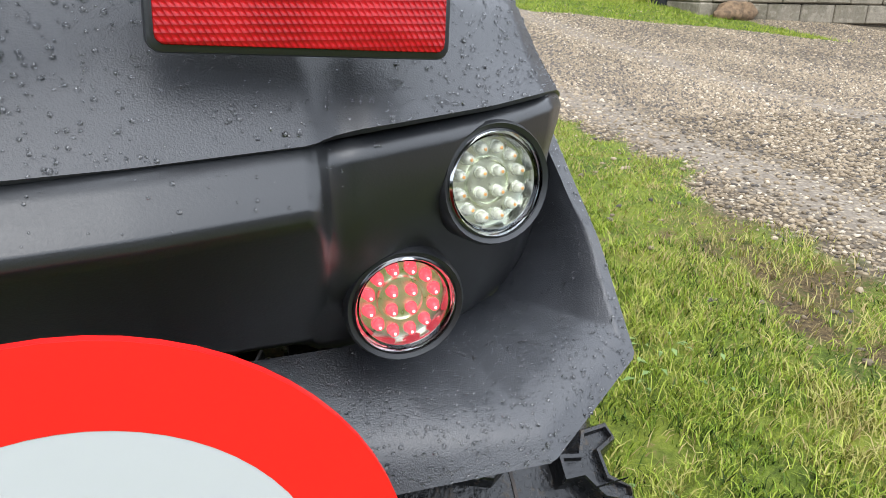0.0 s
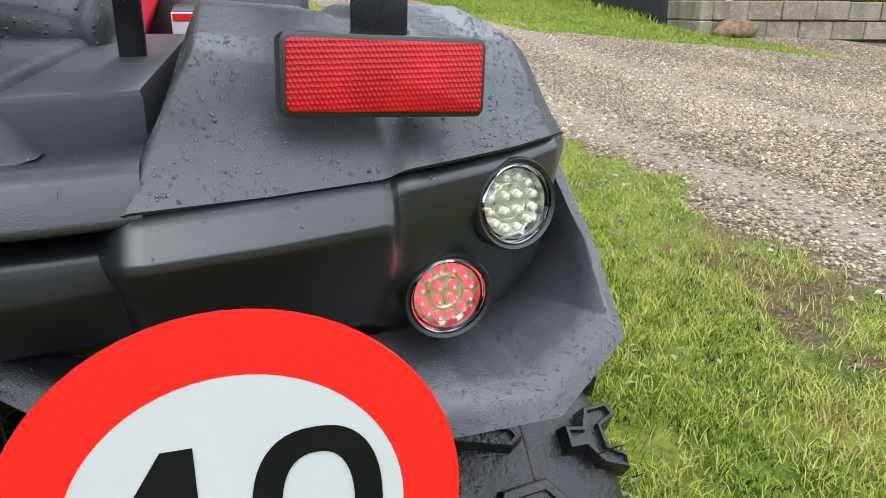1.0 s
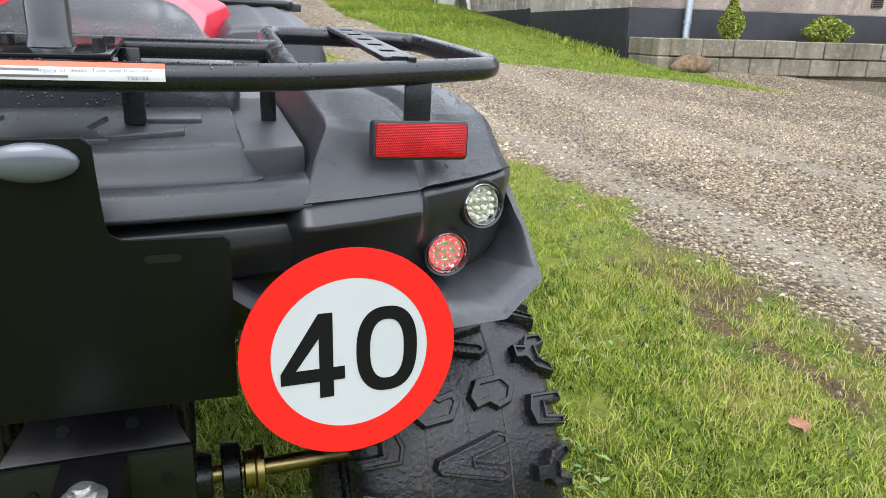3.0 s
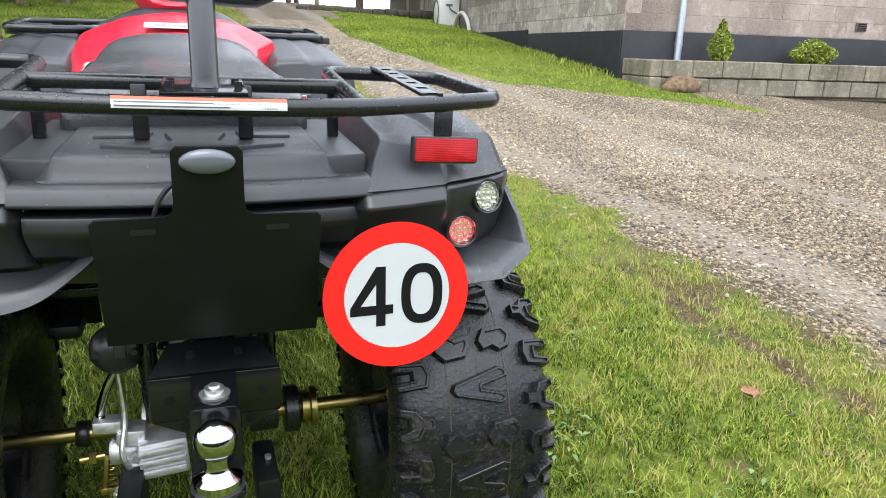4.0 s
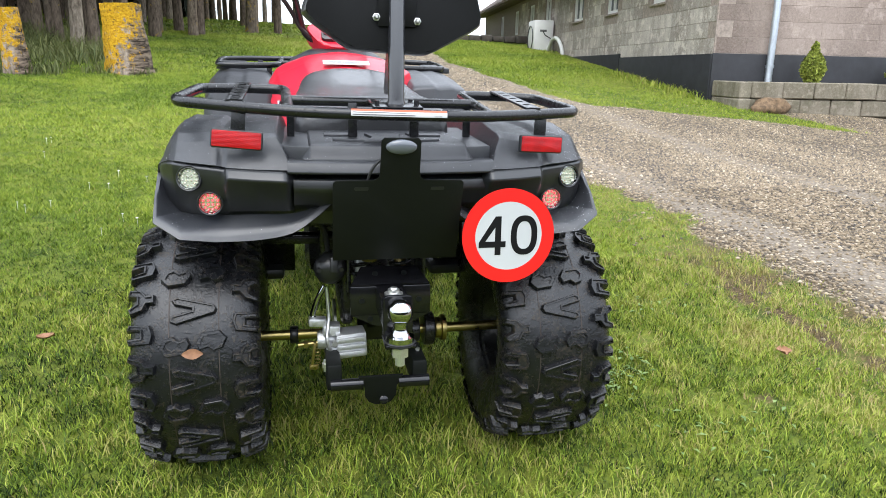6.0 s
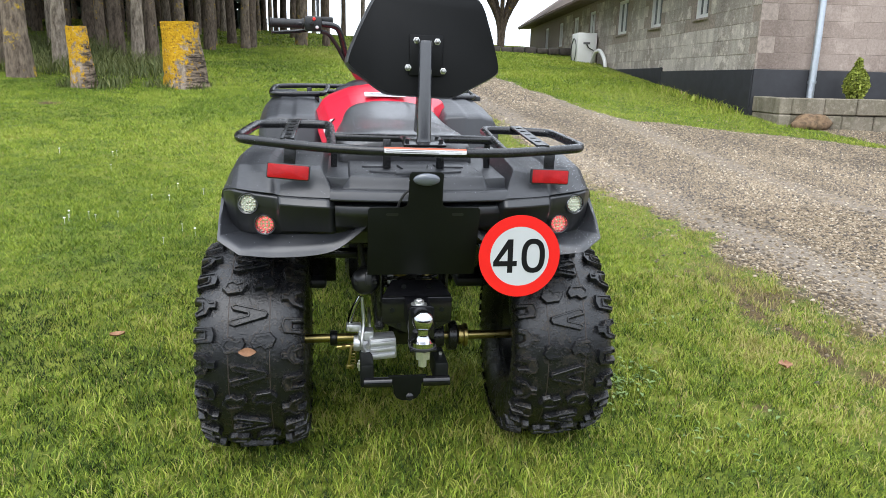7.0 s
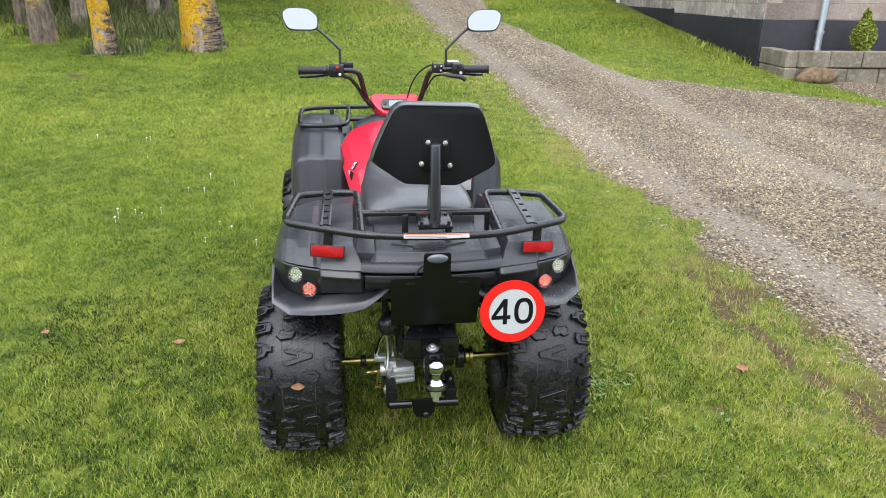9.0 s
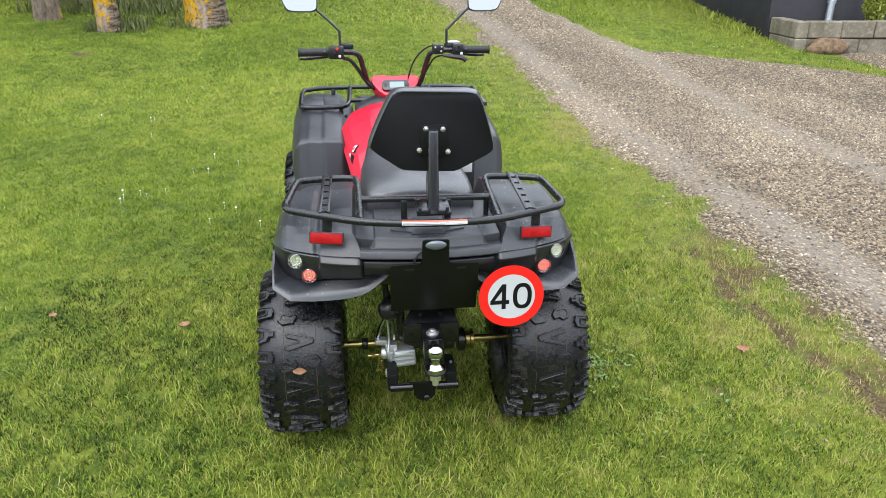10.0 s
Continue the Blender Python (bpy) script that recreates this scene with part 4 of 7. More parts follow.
tall_fringe("tall_grass", 5000, -8.5, -3.4, 8.2, 11.5, 0.15, 0.42, "tall grass and weeds under the trees")
tall_fringe("tall_grass", 420, -3.25, -2.55, 6.35, 6.9, 0.08, 0.22, "rough grass round the stump foot")
tall_fringe("tall_grass", 300, -2.4, -1.7, 6.6, 7.1, 0.05, 0.12, "rough grass round the stump foot")
tall_fringe("tall_grass", 2200, -4.3, -2.4, 7.3, 9.2, 0.10, 0.30, "long grass under the trees")
tall_fringe("tall_grass", 500, 4.85, 5.20, 6.9, 9.8, 0.06, 0.13, "long grass along the house plinth")

# dark leaves added behind the first trunks stand in for the plantation's shaded depth
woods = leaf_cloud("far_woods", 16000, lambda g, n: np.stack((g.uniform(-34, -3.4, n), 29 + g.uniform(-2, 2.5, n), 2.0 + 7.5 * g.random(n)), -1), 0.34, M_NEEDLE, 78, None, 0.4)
tagged(woods, "dark leaf cloud standing in for the plantation's shaded depth", "trees", kind="stuff")

# the broad tree and the low wall beyond the house
far_tree = thing("broad_tree", "dark wide tree beyond the house", "tree", at=on_ground(4.9, 21.5))
bm = bmesh.new()
for i in range(7):
    a = i * 0.9
    tube(bm, spline([(0.05 * math.cos(a), 0.05 * math.sin(a), -0.1), (0.15 * math.cos(a), 0.15 * math.sin(a), 0.9), (0.9 * math.cos(a), 0.9 * math.sin(a), 2.2)], 4), 0.07, 8)
part("trunk", bm, M_BARK, far_tree)
leaf_cloud("crown", 7000, lambda g, n: np.stack((g.normal(0, 1.0, n), g.normal(0, 1.0, n), 2.3 + np.abs(g.normal(0, 0.8, n)) - 0.5 * g.random(n)), -1), 0.08, M_NEEDLE, 50, far_tree)
low_wall = thing("low_stone_wall", "low dark stone edging beyond the drive", "wall", at=on_ground(4.2, 18.2, 0, -4))
for i in range(14):
    bm = bmesh.new()
    box(bm, (-1.5 + i * 0.33, 0, 0.06), (0.30, 0.25, 0.17 + 0.03 * math.sin(i * 2.1)), (0, 0, 3 * math.sin(i)), bevel=0.03)
    part("stone", bm, M_EDGING, low_wall)

# ---- the quad bike ----
quad = thing("quad_bike", "rain-wet black and red quad bike parked on grass", "quad bike")


def cx(y):
    """The bike's centre line: it stands turned a little."""
    return -0.032 * (y + 0.25)


def mirrored(rows, s):
    return [[(s * x, y, z) for x, y, z in r] for r in rows]


# Profiles of the right rear fender across the bike: the top skin, from the seam forwards, and the panel under the seam.
UPPER = (
    (0.265, ((-0.305, 0.7230), (-0.285, 0.750), (-0.262, 0.778), (-0.236, 0.787), (-0.10, 0.802), (0.10, 0.804), (0.26, 0.785), (0.34, 0.68))),
    (0.322, ((-0.2935, 0.7253), (-0.2745, 0.749), (-0.252, 0.774), (-0.226, 0.783), (-0.10, 0.797), (0.10, 0.800), (0.26, 0.78), (0.34, 0.67))),
    (0.327, ((-0.287, 0.7262), (-0.268, 0.7485), (-0.246, 0.771), (-0.220, 0.779), (-0.10, 0.793), (0.10, 0.796), (0.26, 0.776), (0.34, 0.67))),
    (0.336, ((-0.2855, 0.7280), (-0.266, 0.7490), (-0.244, 0.770), (-0.218, 0.778), (-0.10, 0.791), (0.10, 0.794), (0.26, 0.774), (0.34, 0.67))),
    (0.341, ((-0.2890, 0.7295), (-0.269, 0.7500), (-0.247, 0.771), (-0.220, 0.779), (-0.10, 0.793), (0.10, 0.795), (0.26, 0.774), (0.34, 0.67))),
    (0.353, ((-0.2850, 0.7302), (-0.265, 0.7510), (-0.243, 0.775), (-0.216, 0.7895), (-0.10, 0.803), (0.10, 0.803), (0.26, 0.775), (0.34, 0.67))),
    (0.395, ((-0.268, 0.7325), (-0.248, 0.749), (-0.228, 0.769), (-0.200, 0.785), (-0.08, 0.801), (0.10, 0.802), (0.26, 0.765), (0.34, 0.66))),
    (0.424, ((-0.251, 0.7345), (-0.232, 0.747), (-0.212, 0.765), (-0.185, 0.784), (-0.07, 0.802), (0.10, 0.803), (0.26, 0.750), (0.34, 0.65))),
    (0.440, ((-0.230, 0.7325), (-0.212, 0.7415), (-0.194, 0.755), (-0.167, 0.773), (-0.06, 0.789), (0.10, 0.790), (0.26, 0.741), (0.34, 0.645))),
    (0.456, ((-0.200, 0.7255), (-0.182, 0.7305), (-0.166, 0.738), (-0.140, 0.750), (-0.045, 0.762), (0.10, 0.765), (0.26, 0.728), (0.34, 0.635))),
    (0.470, ((-0.165, 0.7165), (-0.150, 0.719), (-0.135, 0.721), (-0.110, 0.723), (-0.03, 0.728), (0.10, 0.731), (0.26, 0.71), (0.34, 0.62))),
    (0.474, ((-0.160, 0.700), (-0.145, 0.700), (-0.130, 0.700), (-0.105, 0.700), (-0.03, 0.700), (0.10, 0.700), (0.26, 0.68), (0.34, 0.60))),
)
# The inner wall of the fender: its foot beside the deck, and the crease along its top.
WALL_FOOT = ((0.194, -0.310, 0.7160), (0.192, -0.295, 0.710), (0.192, -0.270, 0.704), (0.192, -0.245, 0.700), (0.192, -0.10, 0.700), (0.192, 0.10, 0.700), (0.196, 0.24, 0.690), (0.198, 0.30, 0.65))
WALL_TOP = ((0.2005, -0.3165, 0.7225), (0.215, -0.290, 0.7525), (0.2305, -0.262, 0.784), (0.2315, -0.238, 0.790), (0.232, -0.10, 0.805), (0.232, 0.10, 0.807), (0.226, 0.26, 0.787), (0.222, 0.34, 0.68))
LOWER = (
    (0.1930, ((-0.2850, 0.7185), (-0.2912, 0.7115), (-0.2975, 0.7040), (-0.2992, 0.7007), (-0.2980, 0.6960), (-0.2540, 0.6360), (-0.2495, 0.6310), (-0.2430, 0.6280), (-0.2240, 0.6170))),
    (0.2030, ((-0.3090, 0.7195), (-0.3152, 0.7125), (-0.3215, 0.7050), (-0.3232, 0.7017), (-0.3220, 0.6970), (-0.2640, 0.6360), (-0.2595, 0.6310), (-0.2530, 0.6280), (-0.2340, 0.6170))),
    (0.2120, ((-0.3145, 0.7200), (-0.3207, 0.7130), (-0.3270, 0.7055), (-0.3287, 0.7022), (-0.3275, 0.6975), (-0.2640, 0.6360), (-0.2595, 0.6310), (-0.2530, 0.6280), (-0.2340, 0.6170))),
    (0.2650, ((-0.3065, 0.7215), (-0.3127, 0.7145), (-0.3190, 0.7070), (-0.3207, 0.7037), (-0.3195, 0.6990), (-0.2610, 0.6360), (-0.2565, 0.6310), (-0.2500, 0.6280), (-0.2310, 0.6170))),
    (0.3205, ((-0.2945, 0.7240), (-0.3007, 0.7170), (-0.3070, 0.7095), (-0.3087, 0.7062), (-0.3075, 0.7015), (-0.2560, 0.6360), (-0.2515, 0.6310), (-0.2450, 0.6280), (-0.2260, 0.6170))),
    (0.3250, ((-0.2900, 0.7215), (-0.2955, 0.7130), (-0.2975, 0.7045), (-0.2965, 0.6950), (-0.2890, 0.6810), (-0.2660, 0.6520), (-0.2560, 0.6380), (-0.2480, 0.6270), (-0.2290, 0.6150))),
    (0.3290, ((-0.2870, 0.7220), (-0.2885, 0.7130), (-0.2875, 0.7000), (-0.2845, 0.6880), (-0.2790, 0.6760), (-0.2675, 0.6550), (-0.2560, 0.6380), (-0.2465, 0.6260), (-0.2280, 0.6140))),
    (0.3390, ((-0.2885, 0.7235), (-0.2895, 0.7140), (-0.2880, 0.7010), (-0.2845, 0.6890), (-0.2780, 0.6770), (-0.2655, 0.6550), (-0.2540, 0.6380), (-0.2450, 0.6260), (-0.2270, 0.6130))),
    (0.3720, ((-0.2780, 0.7255), (-0.2785, 0.7170), (-0.2765, 0.7050), (-0.2720, 0.6920), (-0.2655, 0.6790), (-0.2545, 0.6580), (-0.2455, 0.6400), (-0.2380, 0.6250), (-0.2230, 0.6110))),
    (0.4020, ((-0.2660, 0.7282), (-0.2660, 0.7200), (-0.2640, 0.7090), (-0.2595, 0.6970), (-0.2525, 0.6830), (-0.2425, 0.6620), (-0.2355, 0.6420), (-0.2260, 0.6250), (-0.2080, 0.6090))),
    (0.4300, ((-0.2475, 0.7303), (-0.2475, 0.7230), (-0.2450, 0.7130), (-0.2400, 0.7020), (-0.2330, 0.6860), (-0.2235, 0.6640), (-0.2140, 0.6430), (-0.2000, 0.6250), (-0.1820, 0.6090))),
    (0.4450, ((-0.224, 0.7275), (-0.2235, 0.721), (-0.219, 0.712), (-0.212, 0.700), (-0.207, 0.685), (-0.201, 0.662), (-0.192, 0.640), (-0.179, 0.622), (-0.165, 0.603))),
    (0.4580, ((-0.197, 0.7215), (-0.1965, 0.715), (-0.193, 0.707), (-0.188, 0.696), (-0.184, 0.682), (-0.178, 0.660), (-0.170, 0.640), (-0.160, 0.622), (-0.150, 0.603))),
    (0.4690, ((-0.165, 0.712), (-0.165, 0.706), (-0.163, 0.700), (-0.161, 0.690), (-0.158, 0.678), (-0.153, 0.658), (-0.147, 0.640), (-0.140, 0.622), (-0.132, 0.603))),
    (0.4710, tuple((-0.02, z) for z in (0.712, 0.706, 0.700, 0.690, 0.678, 0.658, 0.640, 0.622, 0.603))),
    (0.4712, tuple((0.20, z) for z in (0.702, 0.696, 0.690, 0.680, 0.668, 0.650, 0.636, 0.622, 0.603))),
)
FLARE_IN = ((0.464, -0.14, 0.700), (0.448, -0.180, 0.645), (0.425, -0.204, 0.622), (0.385, -0.228, 0.620), (0.335, -0.244, 0.622), (0.265, -0.252, 0.624), (0.195, -0.252, 0.625), (0.150, -0.250, 0.640), (0.120, -0.250, 0.660))
FLARE_OUT = ((0.474, -0.150, 0.703), (0.472, -0.225, 0.655), (0.470, -0.272, 0.614), (0.417, -0.301, 0.585), (0.350, -0.294, 0.577), (0.270, -0.291, 0.578), (0.200, -0.288, 0.590), (0.150, -0.284, 0.622), (0.118, -0.280, 0.650))


def fillet(line, d):
    """Sets two points close about every inner point of a polyline."""
    P = [Vector(p) for p in line]
    out = [P[0]]
    for a, b, c in zip(P, P[1:], P[2:]):
        u, v = a - b, c - b
        out += [b + u * min(0.34, d / max(u.length, 1e-6)), b + v * min(0.34, d / max(v.length, 1e-6))]
    return out + [P[-1]]


def crisp(rows, d=0.003):
    """A skin of flat faces with narrow round creases."""
    a = [fillet(r, d) for r in rows]
    return [list(r) for r in zip(*[fillet(c, d) for c in zip(*a)])]


def flatten(ob):
    m = ob.modifiers.new("even_normals", "WEIGHTED_NORMAL")
    m.weight = 70
    m.keep_sharp = True
    return ob


def straight(pts, n):
    """Points along straight pieces."""
    P = [Vector(p) for p in pts]
    return [a.lerp(b, i / n) for a, b in zip(P, P[1:]) for i in range(n)] + [P[-1]]


def flare_line(pts):
    """Straight along the side and the corner, then one sweep up behind the plate."""
    return fillet(straight(pts[:5], 3), 0.002)[:-1] + spline(pts[4:], 5)


LAMPS = (((0.3965, -0.2700, 0.7015), (0.20, -0.97, 0.10), False), ((0.3590, -0.2690, 0.6515), (0.02, -0.99, -0.03), True))


def bored(ob, places, r):
    """Bores round holes through a panel, along the axes of the lamps that sit in it."""
    for p, n in places:
        bm = bmesh.new()
        rod(bm, Vector(p) - Vector(n).normalized() * 0.035, Vector(p) + Vector(n).normalized() * 0.035, r, 40)
        me = bpy.data.meshes.new("drill")
        bm.to_mesh(me)
        bm.free()
        drill = bpy.data.objects.new("drill", me)
        scene.collection.objects.link(drill)
        m = ob.modifiers.new("hole", "BOOLEAN")
        m.operation, m.solver, m.object = "DIFFERENCE", "EXACT", drill
        bpy.context.view_layer.update()
        cut = bpy.data.meshes.new_from_object(ob.evaluated_get(bpy.context.evaluated_depsgraph_get()))
        ob.modifiers.remove(m)
        ob.data = cut
        bpy.data.objects.remove(drill)
        bpy.data.meshes.remove(me)
    return ob


def rear_fender(s, label):
    bm = bmesh.new()
    inner = [[(x + 0.0065 * s, y, z) for x, y, z in row] for row in (WALL_FOOT, WALL_TOP)]
    loft(bm, crisp(mirrored(inner + [[(x, y, z) for y, z in p] for x, p in UPPER], s), 0.0032))
    thicken(bm, 0.003)
    f = flatten(part("rear_fender", bm, M_PLASTIC, quad, label, sharp=50))
    bm = bmesh.new()
    loft(bm, crisp(mirrored([[(x, p[0][0] + 0.035, p[0][1] + 0.012)] + [(x, y, z) for y, z in p] for x, p in LOWER], s), 0.0035))
    thicken(bm, 0.003)
    panel = part("lower_panel", bm, M_SMOOTH, f, sharp=50)
    flatten(bored(panel, [((s * p[0], p[1], p[2]), (s * n[0], n[1], n[2])) for p, n, _ in LAMPS], 0.0250))
    bm = bmesh.new()
    rows = []
    for k in range(7):
        row = []
        for a, b in zip(flare_line(FLARE_IN), flare_line(FLARE_OUT)):
            rim = b - (b - a).normalized() * 0.013 + Z * 0.009
            p = a.lerp(rim, k / 4) if k < 5 else rim.lerp(b, (k - 4) / 2)
            row.append((s * p.x, p.y, p.z))
        rows.append(row)
    loft(bm, rows)
    thicken(bm, 0.003)
    flatten(part("flare", bm, M_FLARE, f, sharp=50))
    return f


fender_r = rear_fender(1, "black grained plastic fender beaded with rain")
fender_l = rear_fender(-1, "black grained plastic fender beaded with rain")

# centre deck between the fenders: a band along the rear, a raised block and two lower shoulders
def bow(x):
    return 0.018 * (x / 0.19) ** 2


bm = bmesh.new()
loft(bm, [fillet([(x, y + bow(x), z) for y, z in ((-0.300, 0.7120), (-0.3325, 0.7145), (-0.3375, 0.7185), (-0.3295, 0.7370), (-0.3205, 0.7408), (-0.20, 0.7450), (0.08, 0.752))], 0.0022) for x in np.linspace(-0.205, 0.215, 13)])
thicken(bm, 0.003)
deck = flatten(part("rear_deck", bm, M_PLASTIC, quad, "black grained plastic rear deck", sharp=50))
bm = bmesh.new()
rows = [[(-0.176, y + bow(0.17), 0.7425) for y in (-0.310, -0.308, -0.292, -0.285, 0.08)]]
for x in np.linspace(-0.160, 0.160, 11):
    rows.append([(x, y + bow(x), z) for y, z in ((-0.3140, 0.7390), (-0.3140, 0.7435), (-0.2965, 0.7690), (-0.2835, 0.7718), (0.08, 0.7830))])
rows.append([(0.176, y, z) for _, y, z in rows[0]])
loft(bm, crisp(rows, 0.003))
block = flatten(part("raised_block", bm, M_PLASTIC, deck, sharp=50))
bm = bmesh.new()
rows = []
for i in range(13):
    x = -0.194 + 0.40 * i / 12
    rows.append([(x, y + bow(x), z) for y, z in ((-0.285, 0.716), (-0.287, 0.709), (-0.314, 0.7050), (-0.3215, 0.7015), (-0.3235, 0.684), (-0.317, 0.675), (-0.285, 0.645), (-0.252, 0.628), (-0.246, 0.598))])
loft(bm, [fillet(r, 0.0025) for r in rows])
thicken(bm, 0.003)
flatten(part("rear_apron", bm, M_SMOOTH, quad, sharp=50))
for s in (-1, 1):
    bm = bmesh.new()
    slab(bm, [(s * 0.150, -0.286), (s * 0.168, -0.284), (s * 0.216, -0.268), (s * 0.224, 0.08), (s * 0.150, 0.08)], pose(0, 0, 0.7435, 1.6), 0.0310, 0.004)
    part("shoulder", bm, M_PLASTIC, deck)
    for pts in (((0.036, -0.268), (0.112, -0.240), (0.112, -0.214)), ((0.128, -0.168), (0.060, -0.166), (0.055, -0.130), (0.128, -0.130))):
        bm = bmesh.new()
        slab(bm, [(s * x, y) for x, y in pts], pose(0, 0, 0.7804, 1.75), 0.0048, 0.0018)
        part("raised_pad", bm, M_PLASTIC, deck)
bm = bmesh.new()
slab(bm, [(-0.052, -0.278), (0.052, -0.278), (0.026, -0.215), (0.040, -0.150), (-0.040, -0.150), (-0.026, -0.215)], pose(0, 0, 0.7804, 1.75), 0.0052, 0.0018)
part("raised_pad", bm, M_PLASTIC, deck)
bm = bmesh.new()
box(bm, (0, 0.30, 0.72), (0.30, 0.45, 0.12), bevel=0.02)
part("seat_base", bm, M_PLASTIC, quad)


# lamps
def lamp(p, n, lit):
    m = facing(p, n)
    lathe_bm = bmesh.new()
    lathe(lathe_bm, [(0.0215, -0.020), (0.0255, -0.018), (0.0256, 0.000), (0.0244, 0.002), (0.0225, 0.001), (0.0215, -0.004)], m, 36, True)
    t = part("tail_light" if lit else "indicator_light", lathe_bm, M_SMOOTH, quad, "lit red LED tail light" if lit else "clear LED indicator light")
    bm = bmesh.new()
    lathe(bm, [(0.0178, -0.009), (0.0180, -0.003), (0.0188, -0.0015), (0.0192, -0.0035), (0.0198, -0.0032), (0.0203, 0.0005), (0.0213, 0.0022), (0.0223, 0.001), (0.0212, -0.012)], m, 40, True)
    part("bezel", bm, M_CHROME, t, "chrome ring")
    bm = bmesh.new()
    lathe(bm, [(0.0, -0.0065), (0.0088, -0.0065), (0.0091, -0.0050), (0.0104, -0.0050), (0.0107, -0.0065), (0.0180, -0.0065), (0.0180, -0.014), (0.0, -0.014)], m, 40)
    part("bowl", bm, M_LAMPBOARD, t, "mirror-bright lamp bowl")
    spots = [(0.0143 * math.cos(a), 0.0143 * math.sin(a)) for a in (2 * math.pi * (i + 0.5) / 12 for i in range(12))]
    spots += [(0.0042 * i, 0.0042 * j) for i in (-1, 1) for j in (-1, 1)]
    dome = [(0.0027, 0.0), (0.0027, 0.0006), (0.0022, 0.0008), (0.0022, 0.0026), (0.0019, 0.0038), (0.0011, 0.0046), (0.0, 0.0048)]
    shapes = (("led", dome, 12, M_LED_RED if lit else M_LED), ("chip", [(0.0007, 0.0044), (0.0007, 0.0050), (0.0, 0.0053)], 6, M_CHIP_RED if lit else M_CHIP))
    for name, prof, seg, mat in shapes:
        first = None
        for x, y in spots:
            if first is None:
                bm = bmesh.new()
                lathe(bm, prof, Matrix.Identity(4), seg)
                o = first = part(name, bm, mat, t, sharp=60)
            else:
                o = new(name, first.data)
                o.parent = t
            o.matrix_local = m @ Matrix.Translation((x, y, -0.0065))
    bm = bmesh.new()
    lathe(bm, [(0.0202, -0.001), (0.0195, 0.0015), (0.013, 0.0035), (0.0, 0.0045), (0.0, 0.0035), (0.013, 0.0025), (0.0192, 0.0005)], m, 32, False)
    lens = part("lens", bm, M_LENS, t, "clear domed lens", sharp=60)
    lens.visible_shadow = False
    return t


for s in (-1, 1):
    for p, n, lit in LAMPS:
        lamp((s * p[0], p[1], p[2]), (s * n[0], n[1], n[2]), lit)


# reflectors under the rack
def reflector(x, y, z, yaw, roll):
    m = pose(x, y, z, 90, 0, 0) @ pose(0, 0, 0, -3, yaw, roll)
    bm = bmesh.new()
    slab(bm, rounded(0.098, 0.0365, 0.0045), m, 0.010, 0.0015)
    r = part("reflector", bm, M_SMOOTH, quad, "red prismatic reflector in a black tray")
    bm = bmesh.new()
    slab(bm, rounded(0.0930, 0.0315, 0.003), m @ Matrix.Translation((0, 0, 0.0095)), 0.0022, 0.0008)
    part("red_face", bm, M_REFLECT, r, "red prism plastic")
    bm = bmesh.new()
    box(bm, (0, 0.034, -0.004), (0.027, 0.052, 0.004), bevel=0.001)
    box(bm, (0, 0.060, -0.010), (0.027, 0.004, 0.016), bevel=0.001)
    bm.transform(m)
    part("hanger", bm, M_STEEL, r)
    bm = bmesh.new()
    lathe(bm, [(0.0, 0.0), (0.007, 0.0), (0.007, 0.004), (0.0035, 0.005), (0.0035, 0.010), (0.0, 0.010)], pose(x, y + 0.010, z + 0.060), 6)
    part("bolt", bm, M_STEEL, r)
    return r


reflector(0.3215, -0.2820, 0.7715, 7, -2.6)
reflector(-0.2990, -0.292, 0.7805, -3, -4.5)


# rear rack
def rack_bar(name, pts, r, parent, n=6):
    bm = bmesh.new()
    tube(bm, spline(pts, n), r, 14)
    return part(name, bm, M_STEEL, parent, sharp=60)


def lean(x):
    return -0.013 * x / 0.8


RB = 0.0112
right_side = [(0.20, -0.322), (0.203, -0.20), (0.208, -0.04), (0.214, -0.002), (0.235, 0.012), (0.30, 0.010), (0.355, 0.0), (0.390, -0.012), (0.402, -0.050), (0.416, -0.17), (0.419, -0.208), (0.406, -0.236), (0.372, -0.256), (0.30, -0.288), (0.20, -0.328), (0.10, -0.344)]
pts = [(x, y, 0.8335 + 0.085 * (y + 0.345) + lean(x)) for x, y in right_side] + [(0, -0.349, 0.8335)] + [(-x, y, 0.8335 + 0.085 * (y + 0.345) + lean(-x)) for x, y in reversed(right_side)]
rack = rack_bar("rear_rack", pts, RB, quad)
tagged(rack, "black tubular steel rear rack wet with rain")
rack_bar("cross_bar", [(-0.203, -0.165, 0.851), (0, -0.165, 0.849), (0.203, -0.165, 0.847)], RB * 0.95, rack)
for s in (-1, 1):
    x0 = s * 0.302
    zz = 0.8625 + lean(x0)
    for d in (-0.0115, 0.0115):
        bm = bmesh.new()
        box(bm, (x0 + d, -0.138, zz), (0.0085, 0.300, 0.005), (4.8, 0, 0), bevel=0.001)
        part("strap_rail", bm, M_STEEL, rack)
    for i in range(6):
        bm = bmesh.new()
        y = -0.265 + i * 0.0510
        box(bm, (x0, y, zz + 0.084 * (y + 0.138)), (0.018, 0.036, 0.0048), (4.8, 0, 0))
        part("strap_web", bm, M_STEEL, rack)
    rod_bm = bmesh.new()
    box(rod_bm, (s * 0.067, -0.178, 0.812), (0.020, 0.012, 0.072), bevel=0.002)
    part("post", rod_bm, M_STEEL, rack)
    rod_bm = bmesh.new()
    box(rod_bm, (s * 0.198, -0.12, 0.808), (0.016, 0.012, 0.085), bevel=0.002)
    part("post", rod_bm, M_STEEL, rack)
